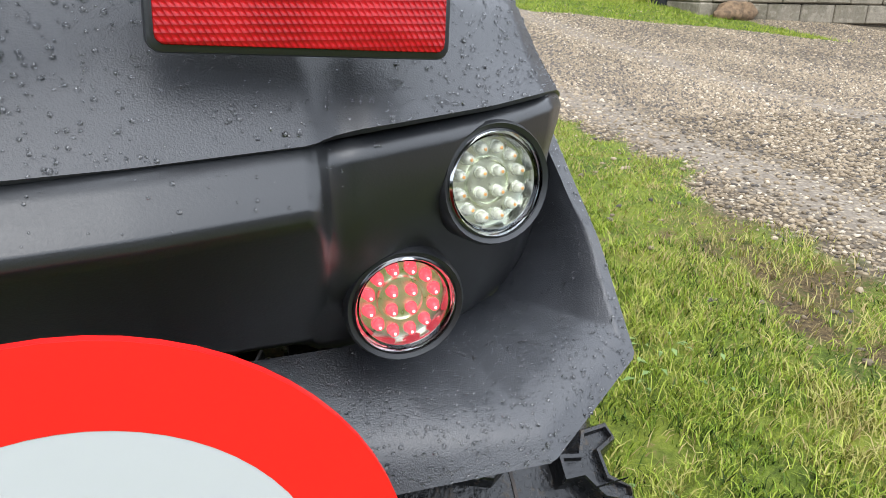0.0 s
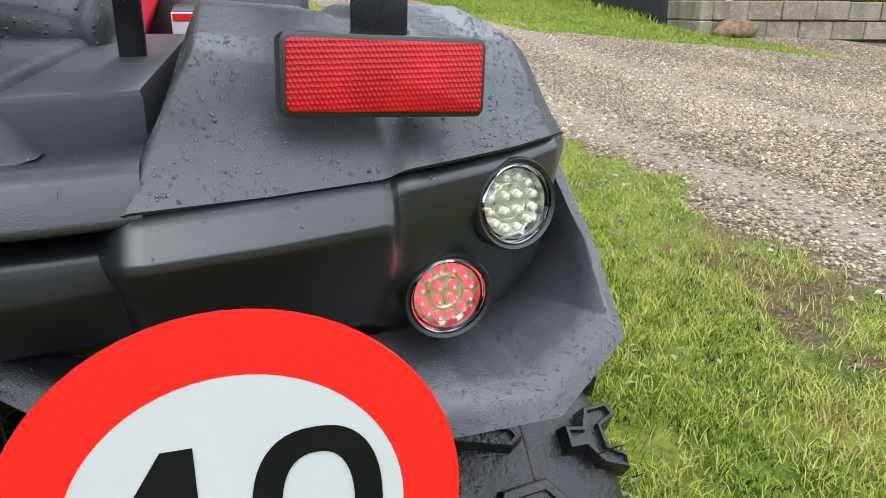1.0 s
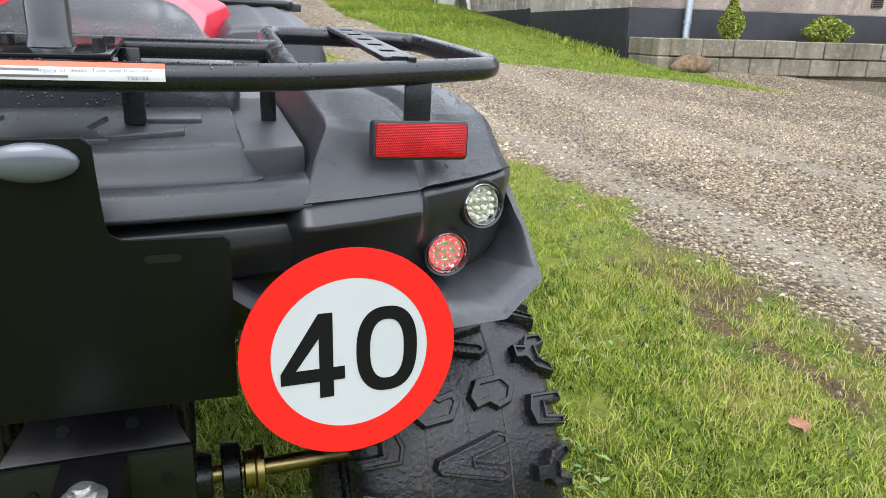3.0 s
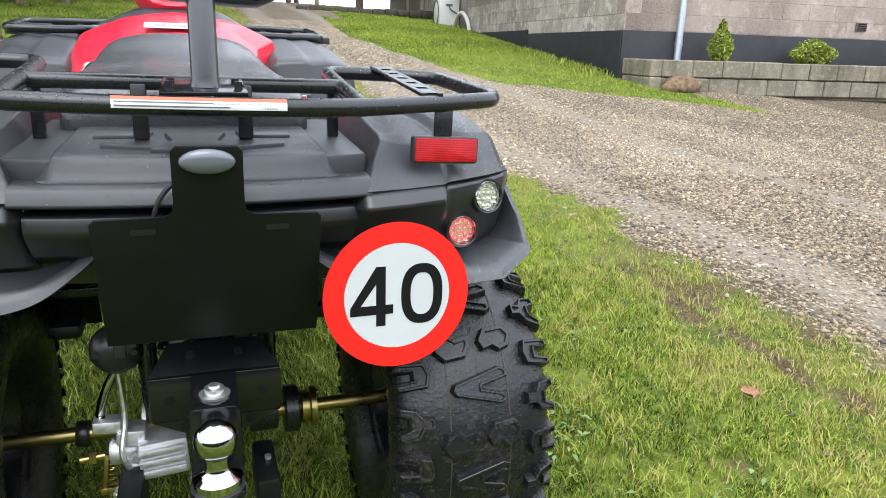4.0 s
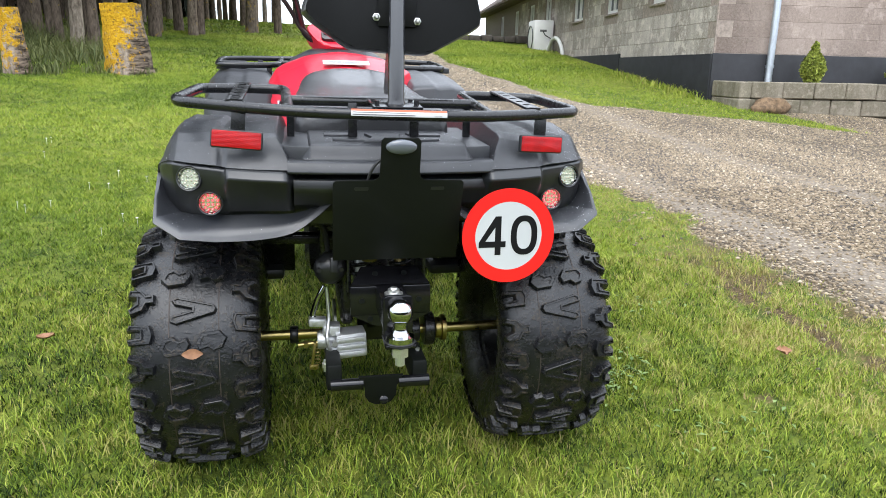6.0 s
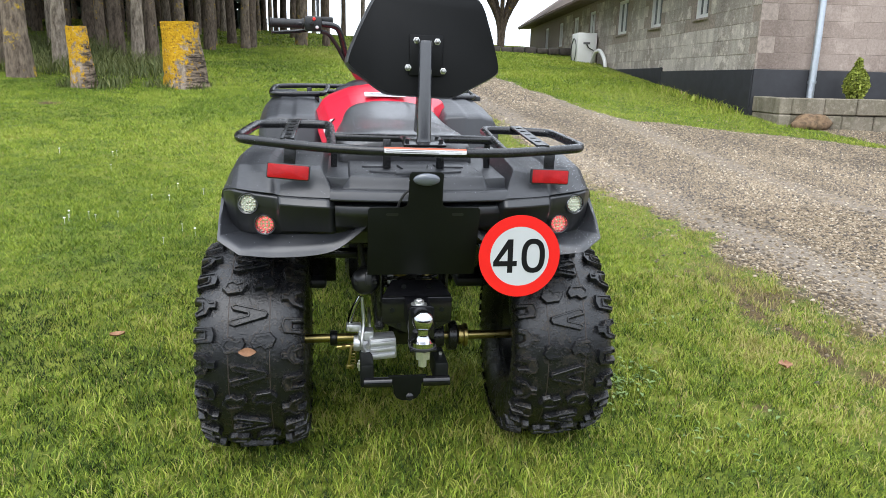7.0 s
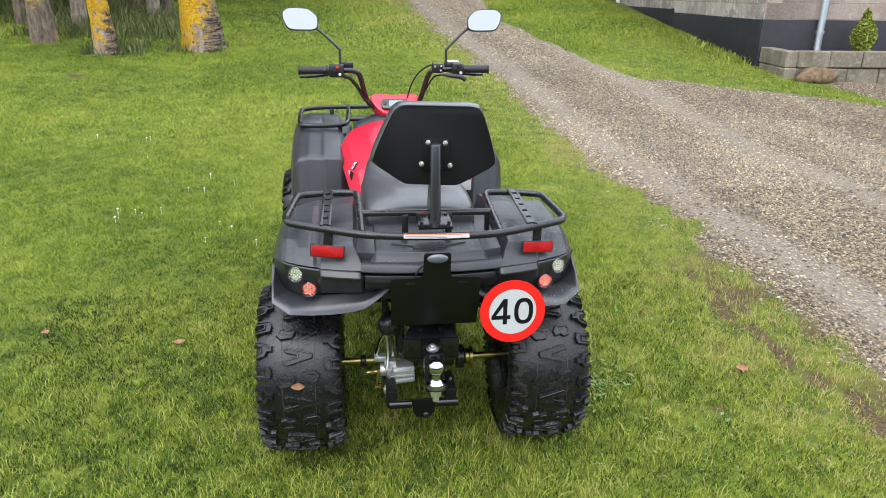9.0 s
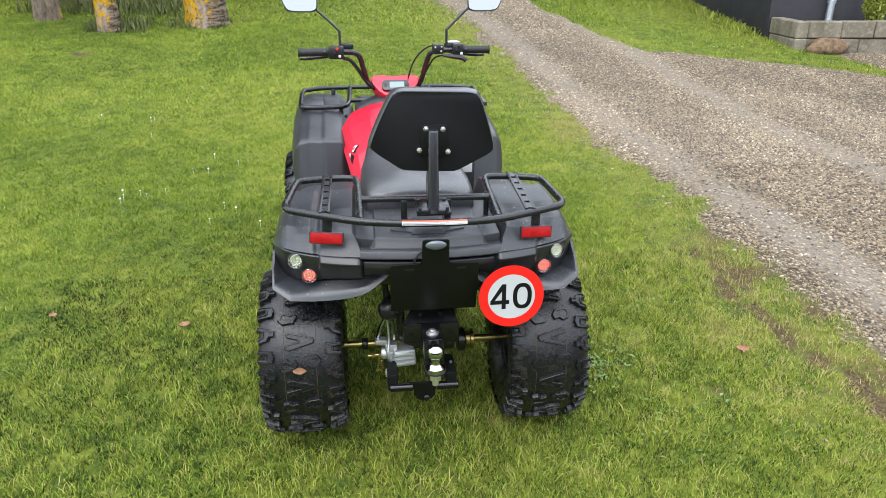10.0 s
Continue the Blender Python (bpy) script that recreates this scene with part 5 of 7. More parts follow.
# warning label wrapped on the rear bar
def bar_label(name, h0, h1, mat, x0, x1, lift, parent):
    bm = bmesh.new()
    rows = []
    for i in range(9):
        x = x0 + (x1 - x0) * i / 8
        c = Vector((x, -0.349 + 0.10 * x * x * 5.0 * 0.9, 0.8335 + lean(x)))
        rows.append([(c.x, c.y - (RB + lift) * math.cos(radians(a)), c.z + (RB + lift) * math.sin(radians(a))) for a in np.linspace(h0, h1, 5)])
    loft(bm, rows)
    return part(name, bm, mat, parent)


lab = bar_label("warning_label", -12, 34, M_WHITE, -0.083, 0.104, 0.0009, rack)
bar_label("orange_band", 34, 58, M_ORANGE, -0.083, 0.104, 0.0010, lab)

def writing(text, x1, ang, width, tall, mat, parent):
    """Flat writing on the rear bar, its right end at x1."""
    cu = bpy.data.curves.new("writing", "FONT")
    cu.body, cu.resolution_u = text, 3
    tmp = bpy.data.objects.new("writing", cu)
    me = bpy.data.meshes.new_from_object(tmp)
    bpy.data.objects.remove(tmp)
    co = np.empty(len(me.vertices) * 3, dtype=np.float32)
    me.vertices.foreach_get("co", co)
    co = co.reshape(-1, 3)
    lo, hi = co.min(0), co.max(0)
    co = (co - (lo + hi) / 2) * np.array([width / (hi[0] - lo[0]), tall / (hi[1] - lo[1]), 1.0])
    me.vertices.foreach_set("co", co.astype(np.float32).ravel())
    me.materials.clear()
    me.materials.append(mat)
    x = x1 - width / 2
    n = Vector((0, -math.cos(radians(ang)), math.sin(radians(ang))))
    c = Vector((x, -0.349 + 0.45 * x * x, 0.8335 + lean(x))) + n * (RB + 0.0014)
    ob = new("writing", me)
    ob.parent = parent
    ob.matrix_local = facing(c, n + X * 0.9 * x)
    return ob


writing("injury or death. Tow only from tow", 0.096, 22, 0.074, 0.0032, M_GREYINK, lab)
writing("T02152", 0.0925, 0, 0.0147, 0.0024, M_GREYINK, lab)
for x0, x1, a in ((-0.080, 0.022, 22), (-0.080, 0.040, 1)):
    bar_label("text_bar", a - 3, a + 4, M_GREYINK, x0, x1, 0.0012, lab)

# backrest on its pole
bm = bmesh.new()
lathe(bm, [(0.0, 0.0), (0.0185, 0.0), (0.0165, 0.010), (0.0160, 0.225), (0.0140, 0.231), (0.0, 0.232)], Matrix.Translation((0.016, -0.262, 0.850)), 28)
pole = part("backrest_pole", bm, M_POLE, quad, "black round steel pole")
bm = bmesh.new()
slab(bm, [(0.0, 0.0), (0.075, 0.0), (0.068, 0.02), (0.004, 0.17), (0.0, 0.17)], Matrix.Translation((0.001, -0.247, 0.868)) @ Matrix(((0, 0, 1, 0), (1, 0, 0, 0), (0, 1, 0, 0), (0, 0, 0, 1))), 0.006)
part("gusset", bm, M_STEEL, pole)
bm = bmesh.new()
box(bm, (0.014, -0.245, 0.8490), (0.10, 0.13, 0.006), (4.5, 0, 0), bevel=0.001)
part("foot_plate", bm, M_GLOSS, pole)
for x in (-0.026, 0.054):
    for y in (-0.285, -0.205):
        bm = bmesh.new()
        rod(bm, (x, y, 0.848), (x, y, 0.858), 0.0055, 6)
        part("bolt", bm, M_STEEL, pole)
bm = bmesh.new()
box(bm, (0.019, -0.2465, 1.048), (0.078, 0.005, 0.092), bevel=0.002)
part("mount_plate", bm, M_BACK, pole)
BACK = [(-0.098, 1.180), (-0.082, 1.192), (0.134, 1.186), (0.151, 1.174), (0.176, 1.095), (0.196, 1.022), (0.190, 1.008), (0.088, 0.955), (0.075, 0.953), (-0.065, 0.960), (-0.078, 0.964), (-0.160, 1.022), (-0.163, 1.036), (-0.132, 1.108)]
BACK_EDGE = [(p.x, p.y) for p in fillet(fillet([(x, z if z < 1.16 else z - 0.005, 0) for x, z in BACK + BACK[:2]], 0.016), 0.006)][2:-2]
m_back = Matrix.Translation((0, -0.228, 0)) @ Matrix(((1, 0, 0, 0), (0, 0, -1, 0), (0, 1, 0, 0), (0, 0, 0, 1)))
bm = bmesh.new()
slab(bm, BACK_EDGE, m_back, 0.014, 0.003)
back = part("backrest", bm, M_BACK, quad, "matt black backrest board with padded front")
bm = bmesh.new()
c = Vector((0.018, 0, 1.075))
rows = []
for d, k in ((0.0, 0.995), (0.008, 1.025), (0.022, 1.045), (0.042, 1.048), (0.062, 1.02), (0.076, 0.95), (0.085, 0.80), (0.088, 0.4)):
    rows.append([(c.x + (x - c.x) * k, -0.227 + d, c.z + (z - c.z) * k) for x, z in BACK_EDGE])
vs = loft(bm, rows, True)
bm.faces.new(vs[-1])
bm.faces.new(vs[0])
part("cushion", bm, M_SEAT, back, sharp=50)
for x, z in ((-0.004, 1.082), (0.045, 1.080), (-0.023, 1.020), (0.060, 1.014)):
    bm = bmesh.new()
    lathe(bm, [(0.0080, 0.0), (0.0080, 0.007), (0.0058, 0.0075), (0.0054, 0.0115), (0.003, 0.0140), (0.0, 0.0145)], facing((x, -0.2425, z), (0, -1, 0)), 6)
    part("dome_nut", bm, M_ZINC, back, "zinc dome nut")

# number plate holder and its lamp
down = Vector((0.0, 0.057, -0.177)).normalized()
m_plate = facing((0.012, -0.345, 0.707), (0, -0.95, -0.306), -down)
W2 = 0.131
plate_outline = [(-W2, -0.185), (W2, -0.185), (W2, -0.006), (W2 - 0.006, 0.0), (0.050, 0.0), (0.0415, 0.006), (0.0390, 0.018), (0.0390, 0.084), (0.033, 0.090), (-0.033, 0.090), (-0.0390, 0.084), (-0.0390, 0.018), (-0.0415, 0.006), (-0.050, 0.0), (-W2 + 0.006, 0.0), (-W2, -0.006)]
bm = bmesh.new()
slab(bm, plate_outline, m_plate, 0.003, 0.0008)
plate = part("plate_holder", bm, M_PLATE, quad, "bare black number plate holder")
for x in (-0.075, 0.078):
    bm = bmesh.new()
    slab(bm, rounded(0.028, 0.0075, 0.0035), m_plate @ Matrix.Translation((x, -0.018, 0.0032)), 0.0006)
    part("slot", bm, M_SOCKET, plate)
bm = bmesh.new()
bmesh.ops.create_uvsphere(bm, u_segments=20, v_segments=10, radius=1, matrix=m_plate @ Matrix.Translation((0, 0.073, 0.006)) @ Matrix.Diagonal((0.031, 0.0155, 0.010, 1)))
part("plate_lamp", bm, M_LAMPGLASS, plate, "smoky grey plate lamp", sharp=60)
bm = bmesh.new()
tube(bm, spline([(-0.016, -0.348, 0.752), (-0.032, -0.346, 0.741), (-0.045, -0.343, 0.722), (-0.052, -0.335, 0.698)], 5), 0.003, 8)
part("lamp_cable", bm, M_RUBBER, plate)
bm = bmesh.new()
box(bm, (0.012, -0.278, 0.63), (0.10, 0.05, 0.05), (17.8, 0, 0), bevel=0.004)
part("backing_bracket", bm, M_FRAME, plate)

# speed sign
m_sign = facing((0.2430, -0.345, 0.5870), (0.02, -1.0, 0.02))


def disc(name, r0, r1, h0, h1, mat, parent, label=""):
    bm = bmesh.new()
    lathe(bm, [(r0, h0), (r1, h0), (r1, h1), (r0, h1)], m_sign, 64, True) if r0 > 0 else lathe(bm, [(r1, h0), (r1, h1)], m_sign, 64)
    return part(name, bm, mat, parent, label)


sign = disc("speed_sign", 0.0, 0.1, -0.003, -0.0002, M_SIGN_RED, quad, "round red and white 40 speed sign")
disc("red_ring", 0.0725, 0.0999, -0.0002, 0.0004, M_SIGN_RED, sign)
disc("white_face", 0.0, 0.0730, -0.0002, 0.0002, M_SIGN_WHITE, sign)


W4, H4 = 0.058, 0.082
bm = bmesh.new()
for poly in (((0.60, 0), (0.82, 0), (0.82, 1), (0.60, 1)), ((0.82, 0.20), (1, 0.20), (1, 0.355), (0.82, 0.355)),
             ((0, 0.20), (0.60, 0.20), (0.60, 0.355), (0.235, 0.355), (0, 0.335)), ((0, 0.335), (0.235, 0.355), (0.60, 0.715), (0.60, 1))):
    slab(bm, [((x - 0.5) * W4, (y - 0.5) * H4) for x, y in poly], m_sign @ Matrix.Translation((-0.0355, 0.001, 0.0004)), 0.0004)
part("digit", bm, M_INK, sign, "black figure 4")
bm = bmesh.new()
rings = []
for k, h in ((1.0, 0.0004), (1.0, 0.0008), (0.0, 0.0008), (0.0, 0.0004)):
    ring = []
    for i in range(48):
        a = 2 * math.pi * i / 48
        wx, hy = 0.029 - (1 - k) * 0.0128, 0.042 - (1 - k) * 0.0125
        c, q = math.cos(a), math.sin(a)
        ring.append(m_sign @ Vector((0.0335 + wx * math.copysign(abs(c) ** 0.82, c), 0.001 + hy * math.copysign(abs(q) ** 0.82, q), h)))
    rings.append(ring)
loft(bm, rings + [rings[0]], True)
part("digit", bm, M_INK, sign, "black figure 0")
bm = bmesh.new()
box(bm, (0.19, -0.332, 0.60), (0.09, 0.004, 0.03), bevel=0.001)
part("sign_strap", bm, M_STEEL, sign)


# wheels
def tyre_radius(x, R, W):
    k = min(abs(x) / (W / 2), 1.0)
    return R * (1 - 0.075 * k ** 3)


def inset(poly, d):
    """The outline moved inwards by d."""
    P = [Vector((x, y)) for x, y in poly]
    area = sum(a.x * b.y - b.x * a.y for a, b in zip(P, P[1:] + P[:1]))
    q = 1 if area > 0 else -1
    out = []
    for a, b, c in zip(P[-1:] + P[:-1], P, P[1:] + P[:1]):
        u, v = (b - a).normalized(), (c - b).normalized()
        n1, n2 = Vector((-u.y, u.x)) * q, Vector((-v.y, v.x)) * q
        m = (n1 + n2) / max(1 + n1.dot(n2), 0.5)
        out.append(tuple(b + m * d))
    return out


def lug(bm, ang, poly, R, W, h, wall):
    """A moulded tread block: sloping flanks, a rim and a sunk middle."""
    def ring(outline, hh):
        vs = []
        for px, ps in outline:
            r = tyre_radius(px, R, W) + hh
            if abs(px) > W / 2:
                r -= (abs(px) - W / 2) * 1.6
            vs.append(bm.verts.new((px, r * math.cos(ang + ps / R), r * math.sin(ang + ps / R))))
        return vs

    rings = [ring(inset(poly, -0.0022), -0.006), ring(inset(poly, 0.0006), h * 0.9), ring(inset(poly, 0.0016), h), ring(inset(poly, wall), h), ring(inset(poly, wall + 0.0009), h * 0.70)]
    n = len(poly)
    for a, b in zip(rings, rings[1:]):
        for i in range(n):
            bm.faces.new((a[i], a[(i + 1) % n], b[(i + 1) % n], b[i]))
    bm.faces.new(rings[-1])


def tyre_mesh(R, W, rim, n, h):
    bm = bmesh.new()
    b = R - h
    half = W / 2
    prof = [(rim, -half * 0.70), (rim + 0.012, -half * 0.80), (rim + 0.045, -half * 0.98), (b * 0.80, -half * 1.03), (b * 0.885, -half * 1.0), (b * 0.93, -half * 0.92)]
    prof += [(tyre_radius(x, b, W), x) for x in np.linspace(-half * 0.85, half * 0.85, 9)]
    prof += [(r, -x) for r, x in prof[5::-1]]
    prof += [(rim - 0.006, half * 0.66), (rim - 0.006, -half * 0.66)]
    lathe(bm, prof, Matrix.Rotation(radians(90), 4, "Y"), 64, True)
    return bm


FORK = ((-0.044, -0.008), (0.034, -0.030), (0.046, -0.025), (0.047, -0.013), (0.002, -0.002), (0.002, 0.002), (0.038, 0.011), (0.044, 0.021), (0.034, 0.028), (-0.042, 0.010), (-0.048, 0.001))
ARROW = ((0.006, 0.002), (0.018, -0.018), (0.054, -0.022), (0.069, -0.006), (0.060, 0.014), (0.042, 0.020), (0.031, 0.012), (0.013, 0.017))
CLAW = ((0.080, -0.009), (0.096, -0.008), (0.104, -0.023), (0.130, -0.029), (0.136, -0.016), (0.117, -0.006), (0.118, 0.008), (0.138, 0.016), (0.134, 0.029), (0.108, 0.023), (0.096, 0.009), (0.080, 0.010))
STIRRUP = ((0.086, -0.019), (0.132, -0.022), (0.138, -0.008), (0.108, -0.005), (0.108, 0.007), (0.138, 0.010), (0.132, 0.024), (0.088, 0.019), (0.081, 0.0))


def tread_blocks(w, R, W, n, h):
    """n pitches round the wheel, two kinds in turn: forks down the middle, then pairs of arrows; claws and stirrups on the shoulders."""
    b, st, k = R - h, 2 * math.pi / n, W / 0.265
    kinds = [(0, 0.0, FORK, 1, 0.0042), (1, 0.0, ARROW, 1, 0.0072), (1, 0.10, ARROW, -1, 0.0072)]
    for q in (-1, 1):
        late = 0.35 if q > 0 else 0.62
        kinds += [(0, late, CLAW, q, 0.0040), (1, late, STIRRUP, q, 0.0044)]
    for pitch, late, outline, q, wall in kinds:
        bm = bmesh.new()
        poly = [(q * x * k, (y if q > 0 else -y) * 0.98) for x, y in outline]
        lug(bm, late * st, poly, b, W, h * (1.05 if outline in (CLAW, STIRRUP) else 0.9), wall)
        first = part("tread_block", bm, M_TYRE, w, sharp=30)
        for i in range(n // 2):
            o = first if i == 0 else new("tread_block", first.data)
            o.parent = w
            o.matrix_local = Matrix.Rotation((2 * i + pitch) * st, 4, "X")
    for x in (-0.052 * k, 0.002 * k, 0.050 * k):
        bm = bmesh.new()
        wide = 0.0008 if abs(x) < 0.01 else 0.0011
        r = tyre_radius(x, b, W)
        lathe(bm, [(r - 0.003, x - wide), (r + 0.0006, x - wide), (r + 0.0006, x + wide), (r - 0.003, x + wide)], Matrix.Rotation(radians(90), 4, "Y"), 64, True)
        part("mould_line", bm, M_TYRE if abs(x) < 0.01 else M_STRIPE, w)


def vent_hairs(w, R, W, count, seed):
    """Thin rubber hairs left by the mould."""
    g = random.Random(seed)
    bm = bmesh.new()
    for i in range(count):
        a = 2 * math.pi * i / count + g.uniform(-0.03, 0.03)
        x = g.choice((-1, 1)) * W * g.uniform(0.36, 0.55)
        r = R - 0.012 - max(0, abs(x) - W * 0.40) * 0.5
        out = Vector((g.uniform(-0.3, 0.3) + (0.5 if x > 0 else -0.5), math.cos(a), math.sin(a))).normalized()
        p = Vector((x, r * math.cos(a), r * math.sin(a)))
        rod(bm, p, p + out * g.uniform(0.012, 0.026), 0.0008, 4, 0.0004)
    tagged(part("vent_hairs", bm, M_TYRE, w), "thin rubber mould hairs", kind="stuff")


def wheel(p, side, R, W, rim, n, h, label):
    at = Matrix.Translation(p) @ Matrix.Rotation(radians(17 * side + p[0] * 40), 4, "X") @ (Matrix.Rotation(math.pi, 4, "Z") if side < 0 else Matrix.Identity(4))
    w = new("wheel")
    w.parent = quad
    w.matrix_local = at
    tagged(w, label)
    part("tyre", tyre_mesh(R, W, rim, n, h), M_TYRE, w, "knobbly black tyre, wet and muddy", sharp=32)
    tread_blocks(w, R, W, n, h)
    vent_hairs(w, R, W, 90, R * 1000 + side)
    bm = bmesh.new()
    hw = W / 2
    lathe(bm, [(0.025, hw * 0.18), (0.065, hw * 0.22), (0.085, hw * 0.10), (rim - 0.022, hw * 0.14), (rim - 0.012, hw * 0.55), (rim + 0.006, hw * 0.72), (rim + 0.010, hw * 0.70), (rim - 0.006, hw * 0.50), (rim - 0.012, -hw * 0.3),
               (rim - 0.008, -hw * 0.55), (rim + 0.010, -hw * 0.72), (rim + 0.004, -hw * 0.74), (rim - 0.016, -hw * 0.55), (rim - 0.024, -hw * 0.1), (0.085, 0.0), (0.065, hw * 0.12), (0.025, hw * 0.08)], Matrix.Rotation(radians(90), 4, "Y"), 48, True)
    r = part("rim", bm, M_STEEL, w, "black steel rim")
    bm = bmesh.new()
    lathe(bm, [(0.0, -0.06), (0.034, -0.06), (0.036, 0.02), (0.024, 0.045), (0.0, 0.048)], Matrix.Rotation(radians(90), 4, "Y"), 24)
    part("hub", bm, M_FRAME, w)
    for i in range(4):
        a = math.pi / 4 + i * math.pi / 2
        bm = bmesh.new()
        q = (0.05 * math.cos(a), 0.05 * math.sin(a))
        rod(bm, (hw * 0.19, *q), (hw * 0.19 + 0.018, *q), 0.009, 6)
        part("wheel_nut", bm, M_ZINC, w)
    return w


AX = (-0.018, 0.268)


def stuck_leaf(m):
    bm = bmesh.new()
    rows = []
    for i in range(7):
        t = i / 6
        w = math.sin(math.pi * (0.06 + 0.9 * t)) * 0.011
        rows.append([m @ Vector((0.042 * (t - 0.5), w * q, 0.002 + 0.002 * abs(q) + 0.001 * math.sin(9 * t))) for q in (-1, -0.4, 0.4, 1)])
    loft(bm, rows)
    thicken(bm, 0.0008)
    ob = part("stuck_leaf", bm, M_DEADLEAF)
    tagged(ob, "wet brown leaf stuck to the rear tyre", "leaf", "fallen leaves")


stuck_leaf(facing((-0.407, AX[0] - 0.281, AX[1] + 0.075), (0.0, -0.96, 0.27)))
for s in (-1, 1):
    wheel((s * 0.403 - 0.004, AX[0], AX[1]), s, 0.292, 0.258, 0.132, 24, 0.014, "wide rear wheel with knobbly tyre")
FY = 1.13
for s in (-1, 1):
    wheel((s * 0.395 + cx(FY) - 0.012, FY, 0.285 + float(height(s * 0.43, FY))), s, 0.285, 0.19, 0.155, 24, 0.013, "front wheel with knobbly tyre")

# rear axle and running gear
bm = bmesh.new()
rod(bm, (-0.36, *AX), (0.36, *AX), 0.0125, 20)
axle = part("rear_axle", bm, M_BRASS, quad, "yellow zinc-plated rear axle")
for x, w, r, mat in ((0.020, 0.030, 0.020, M_BRASS), (0.135, 0.026, 0.043, M_FRAME), (0.160, 0.016, 0.028, M_BRASS), (0.174, 0.012, 0.034, M_BRASS), (-0.205, 0.02, 0.022, M_FRAME), (0.085, 0.05, 0.034, M_FRAME), (-0.02, 0.035, 0.020, M_BRASS)):
    bm = bmesh.new()
    m_ax = Matrix.Translation((x - w / 2, *AX)) @ Matrix.Rotation(radians(90), 4, "Y")
    lathe(bm, [(0.0, 0.0), (r * 0.94, 0.0), (r, w * 0.1), (r, w * 0.9), (r * 0.94, w), (0.0, w)], m_ax, 24)
    part("collar", bm, mat, axle)
bm = bmesh.new()
lathe(bm, [(0.0, -0.003), (0.085, -0.003), (0.085, 0.003), (0.0, 0.003)], Matrix.Translation((-0.105, *AX)) @ Matrix.Rotation(radians(90), 4, "Y"), 36)
part("brake_disc", bm, M_ZINC, axle, "steel brake disc")

chassis = new("chassis")
chassis.parent = quad
tagged(chassis, "black painted tubular frame and drive housing")


def frame_tube(pts, r=0.014, n=4):
    bm = bmesh.new()
    tube(bm, spline(pts, n), r, 10)
    return part("frame_tube", bm, M_FRAME, chassis, sharp=60)


for s in (-1, 1):
    frame_tube([(s * 0.085, -0.17, 0.62), (s * 0.085, -0.16, 0.45), (s * 0.08, -0.12, 0.34), (s * 0.075, 0.2, 0.30), (s * 0.075, 0.9, 0.36)])
    frame_tube([(s * 0.10, -0.20, 0.62), (s * 0.11, 0.2, 0.66), (s * 0.12, 0.8, 0.66)])
    frame_tube([(s * 0.10, 0.30, 0.66), (s * 0.22, 0.32, 0.60), (s * 0.24, 0.45, 0.45), (s * 0.22, 0.7, 0.36)], 0.012)
frame_tube([(-0.36, -0.04, 0.57), (0, -0.05, 0.56), (0.36, -0.04, 0.57)], 0.013)
frame_tube([(-0.25, 0.06, 0.50), (0, 0.05, 0.50), (0.25, 0.06, 0.50)], 0.016)
bm = bmesh.new()
box(bm, (0.01, 0.10, 0.34), (0.10, 0.30, 0.13), bevel=0.02)
part("chain_case", bm, M_FRAME, chassis)
bm = bmesh.new()
box(bm, (-0.02, 0.55, 0.47), (0.30, 0.46, 0.30), bevel=0.04)
part("engine", bm, M_FRAME, chassis)
bm = bmesh.new()
lathe(bm, [(0.0, 0), (0.05, 0.0), (0.062, 0.02), (0.062, 0.26), (0.05, 0.29), (0.0, 0.29)], axis((0.17, 0.02, 0.50), (0.1, 1, 0.05)), 24)
part("silencer", bm, M_FRAME, chassis)
for s in (-0.045, 0.05):
    bm = bmesh.new()
    pts = [(s + 0.026 * math.cos(i * 0.7), -0.11 + 0.026 * math.sin(i * 0.7) + i * 0.0006, 0.44 + i * 0.0022) for i in range(82)]
    tube(bm, pts, 0.005, 6)
    part("spring", bm, M_FRAME, chassis, sharp=60)
    bm = bmesh.new()
    rod(bm, (s, -0.11, 0.40), (s, -0.06, 0.64), 0.014, 14)
    part("damper", bm, M_ZINC if s < 0 else M_BRASS, chassis)
for x in (-0.082, 0.088):
    bm = bmesh.new()
    box(bm, (x, -0.19, 0.52), (0.006, 0.05, 0.17), bevel=0.001)
    part("upright", bm, M_STEEL, chassis)
bm = bmesh.new()
lathe(bm, [(0.0, 0.0), (0.018, 0.0), (0.020, 0.004), (0.020, 0.045), (0.016, 0.05), (0.0, 0.05)], pose(-0.03, -0.165, 0.495), 20)
part("oil_reservoir", bm, M_BRASS, chassis, "yellow zinc canister")
bm = bmesh.new()
box(bm, (0.0, -0.10, 0.62), (0.24, 0.16, 0.05), bevel=0.01)
part("under_tray", bm, M_FRAME, chassis)
for z in (0.505, 0.55):
    bm = bmesh.new()
    box(bm, (-0.20, 0.02, z), (0.16, 0.02, 0.016), bevel=0.003)
    part("side_strut", bm, M_FRAME, chassis)
bm = bmesh.new()
box(bm, (-0.128, -0.02, 0.535), (0.02, 0.05, 0.16), bevel=0.004)
part("side_strut", bm, M_FRAME, chassis)
# inner wheel-arch liners
for s in (-1, 1):
    bm = bmesh.new()
    rows = []
    for i in range(13):
        a = radians(15 + 75 * i / 12)
        rows.append([(s * x, AX[0] - 0.02 + 0.325 * math.cos(a), AX[1] + 0.335 * math.sin(a)) for x in (0.20, 0.30, 0.46)])
    loft(bm, rows)
    thicken(bm, 0.003)
    part("arch_liner", bm, M_FRAME, chassis)

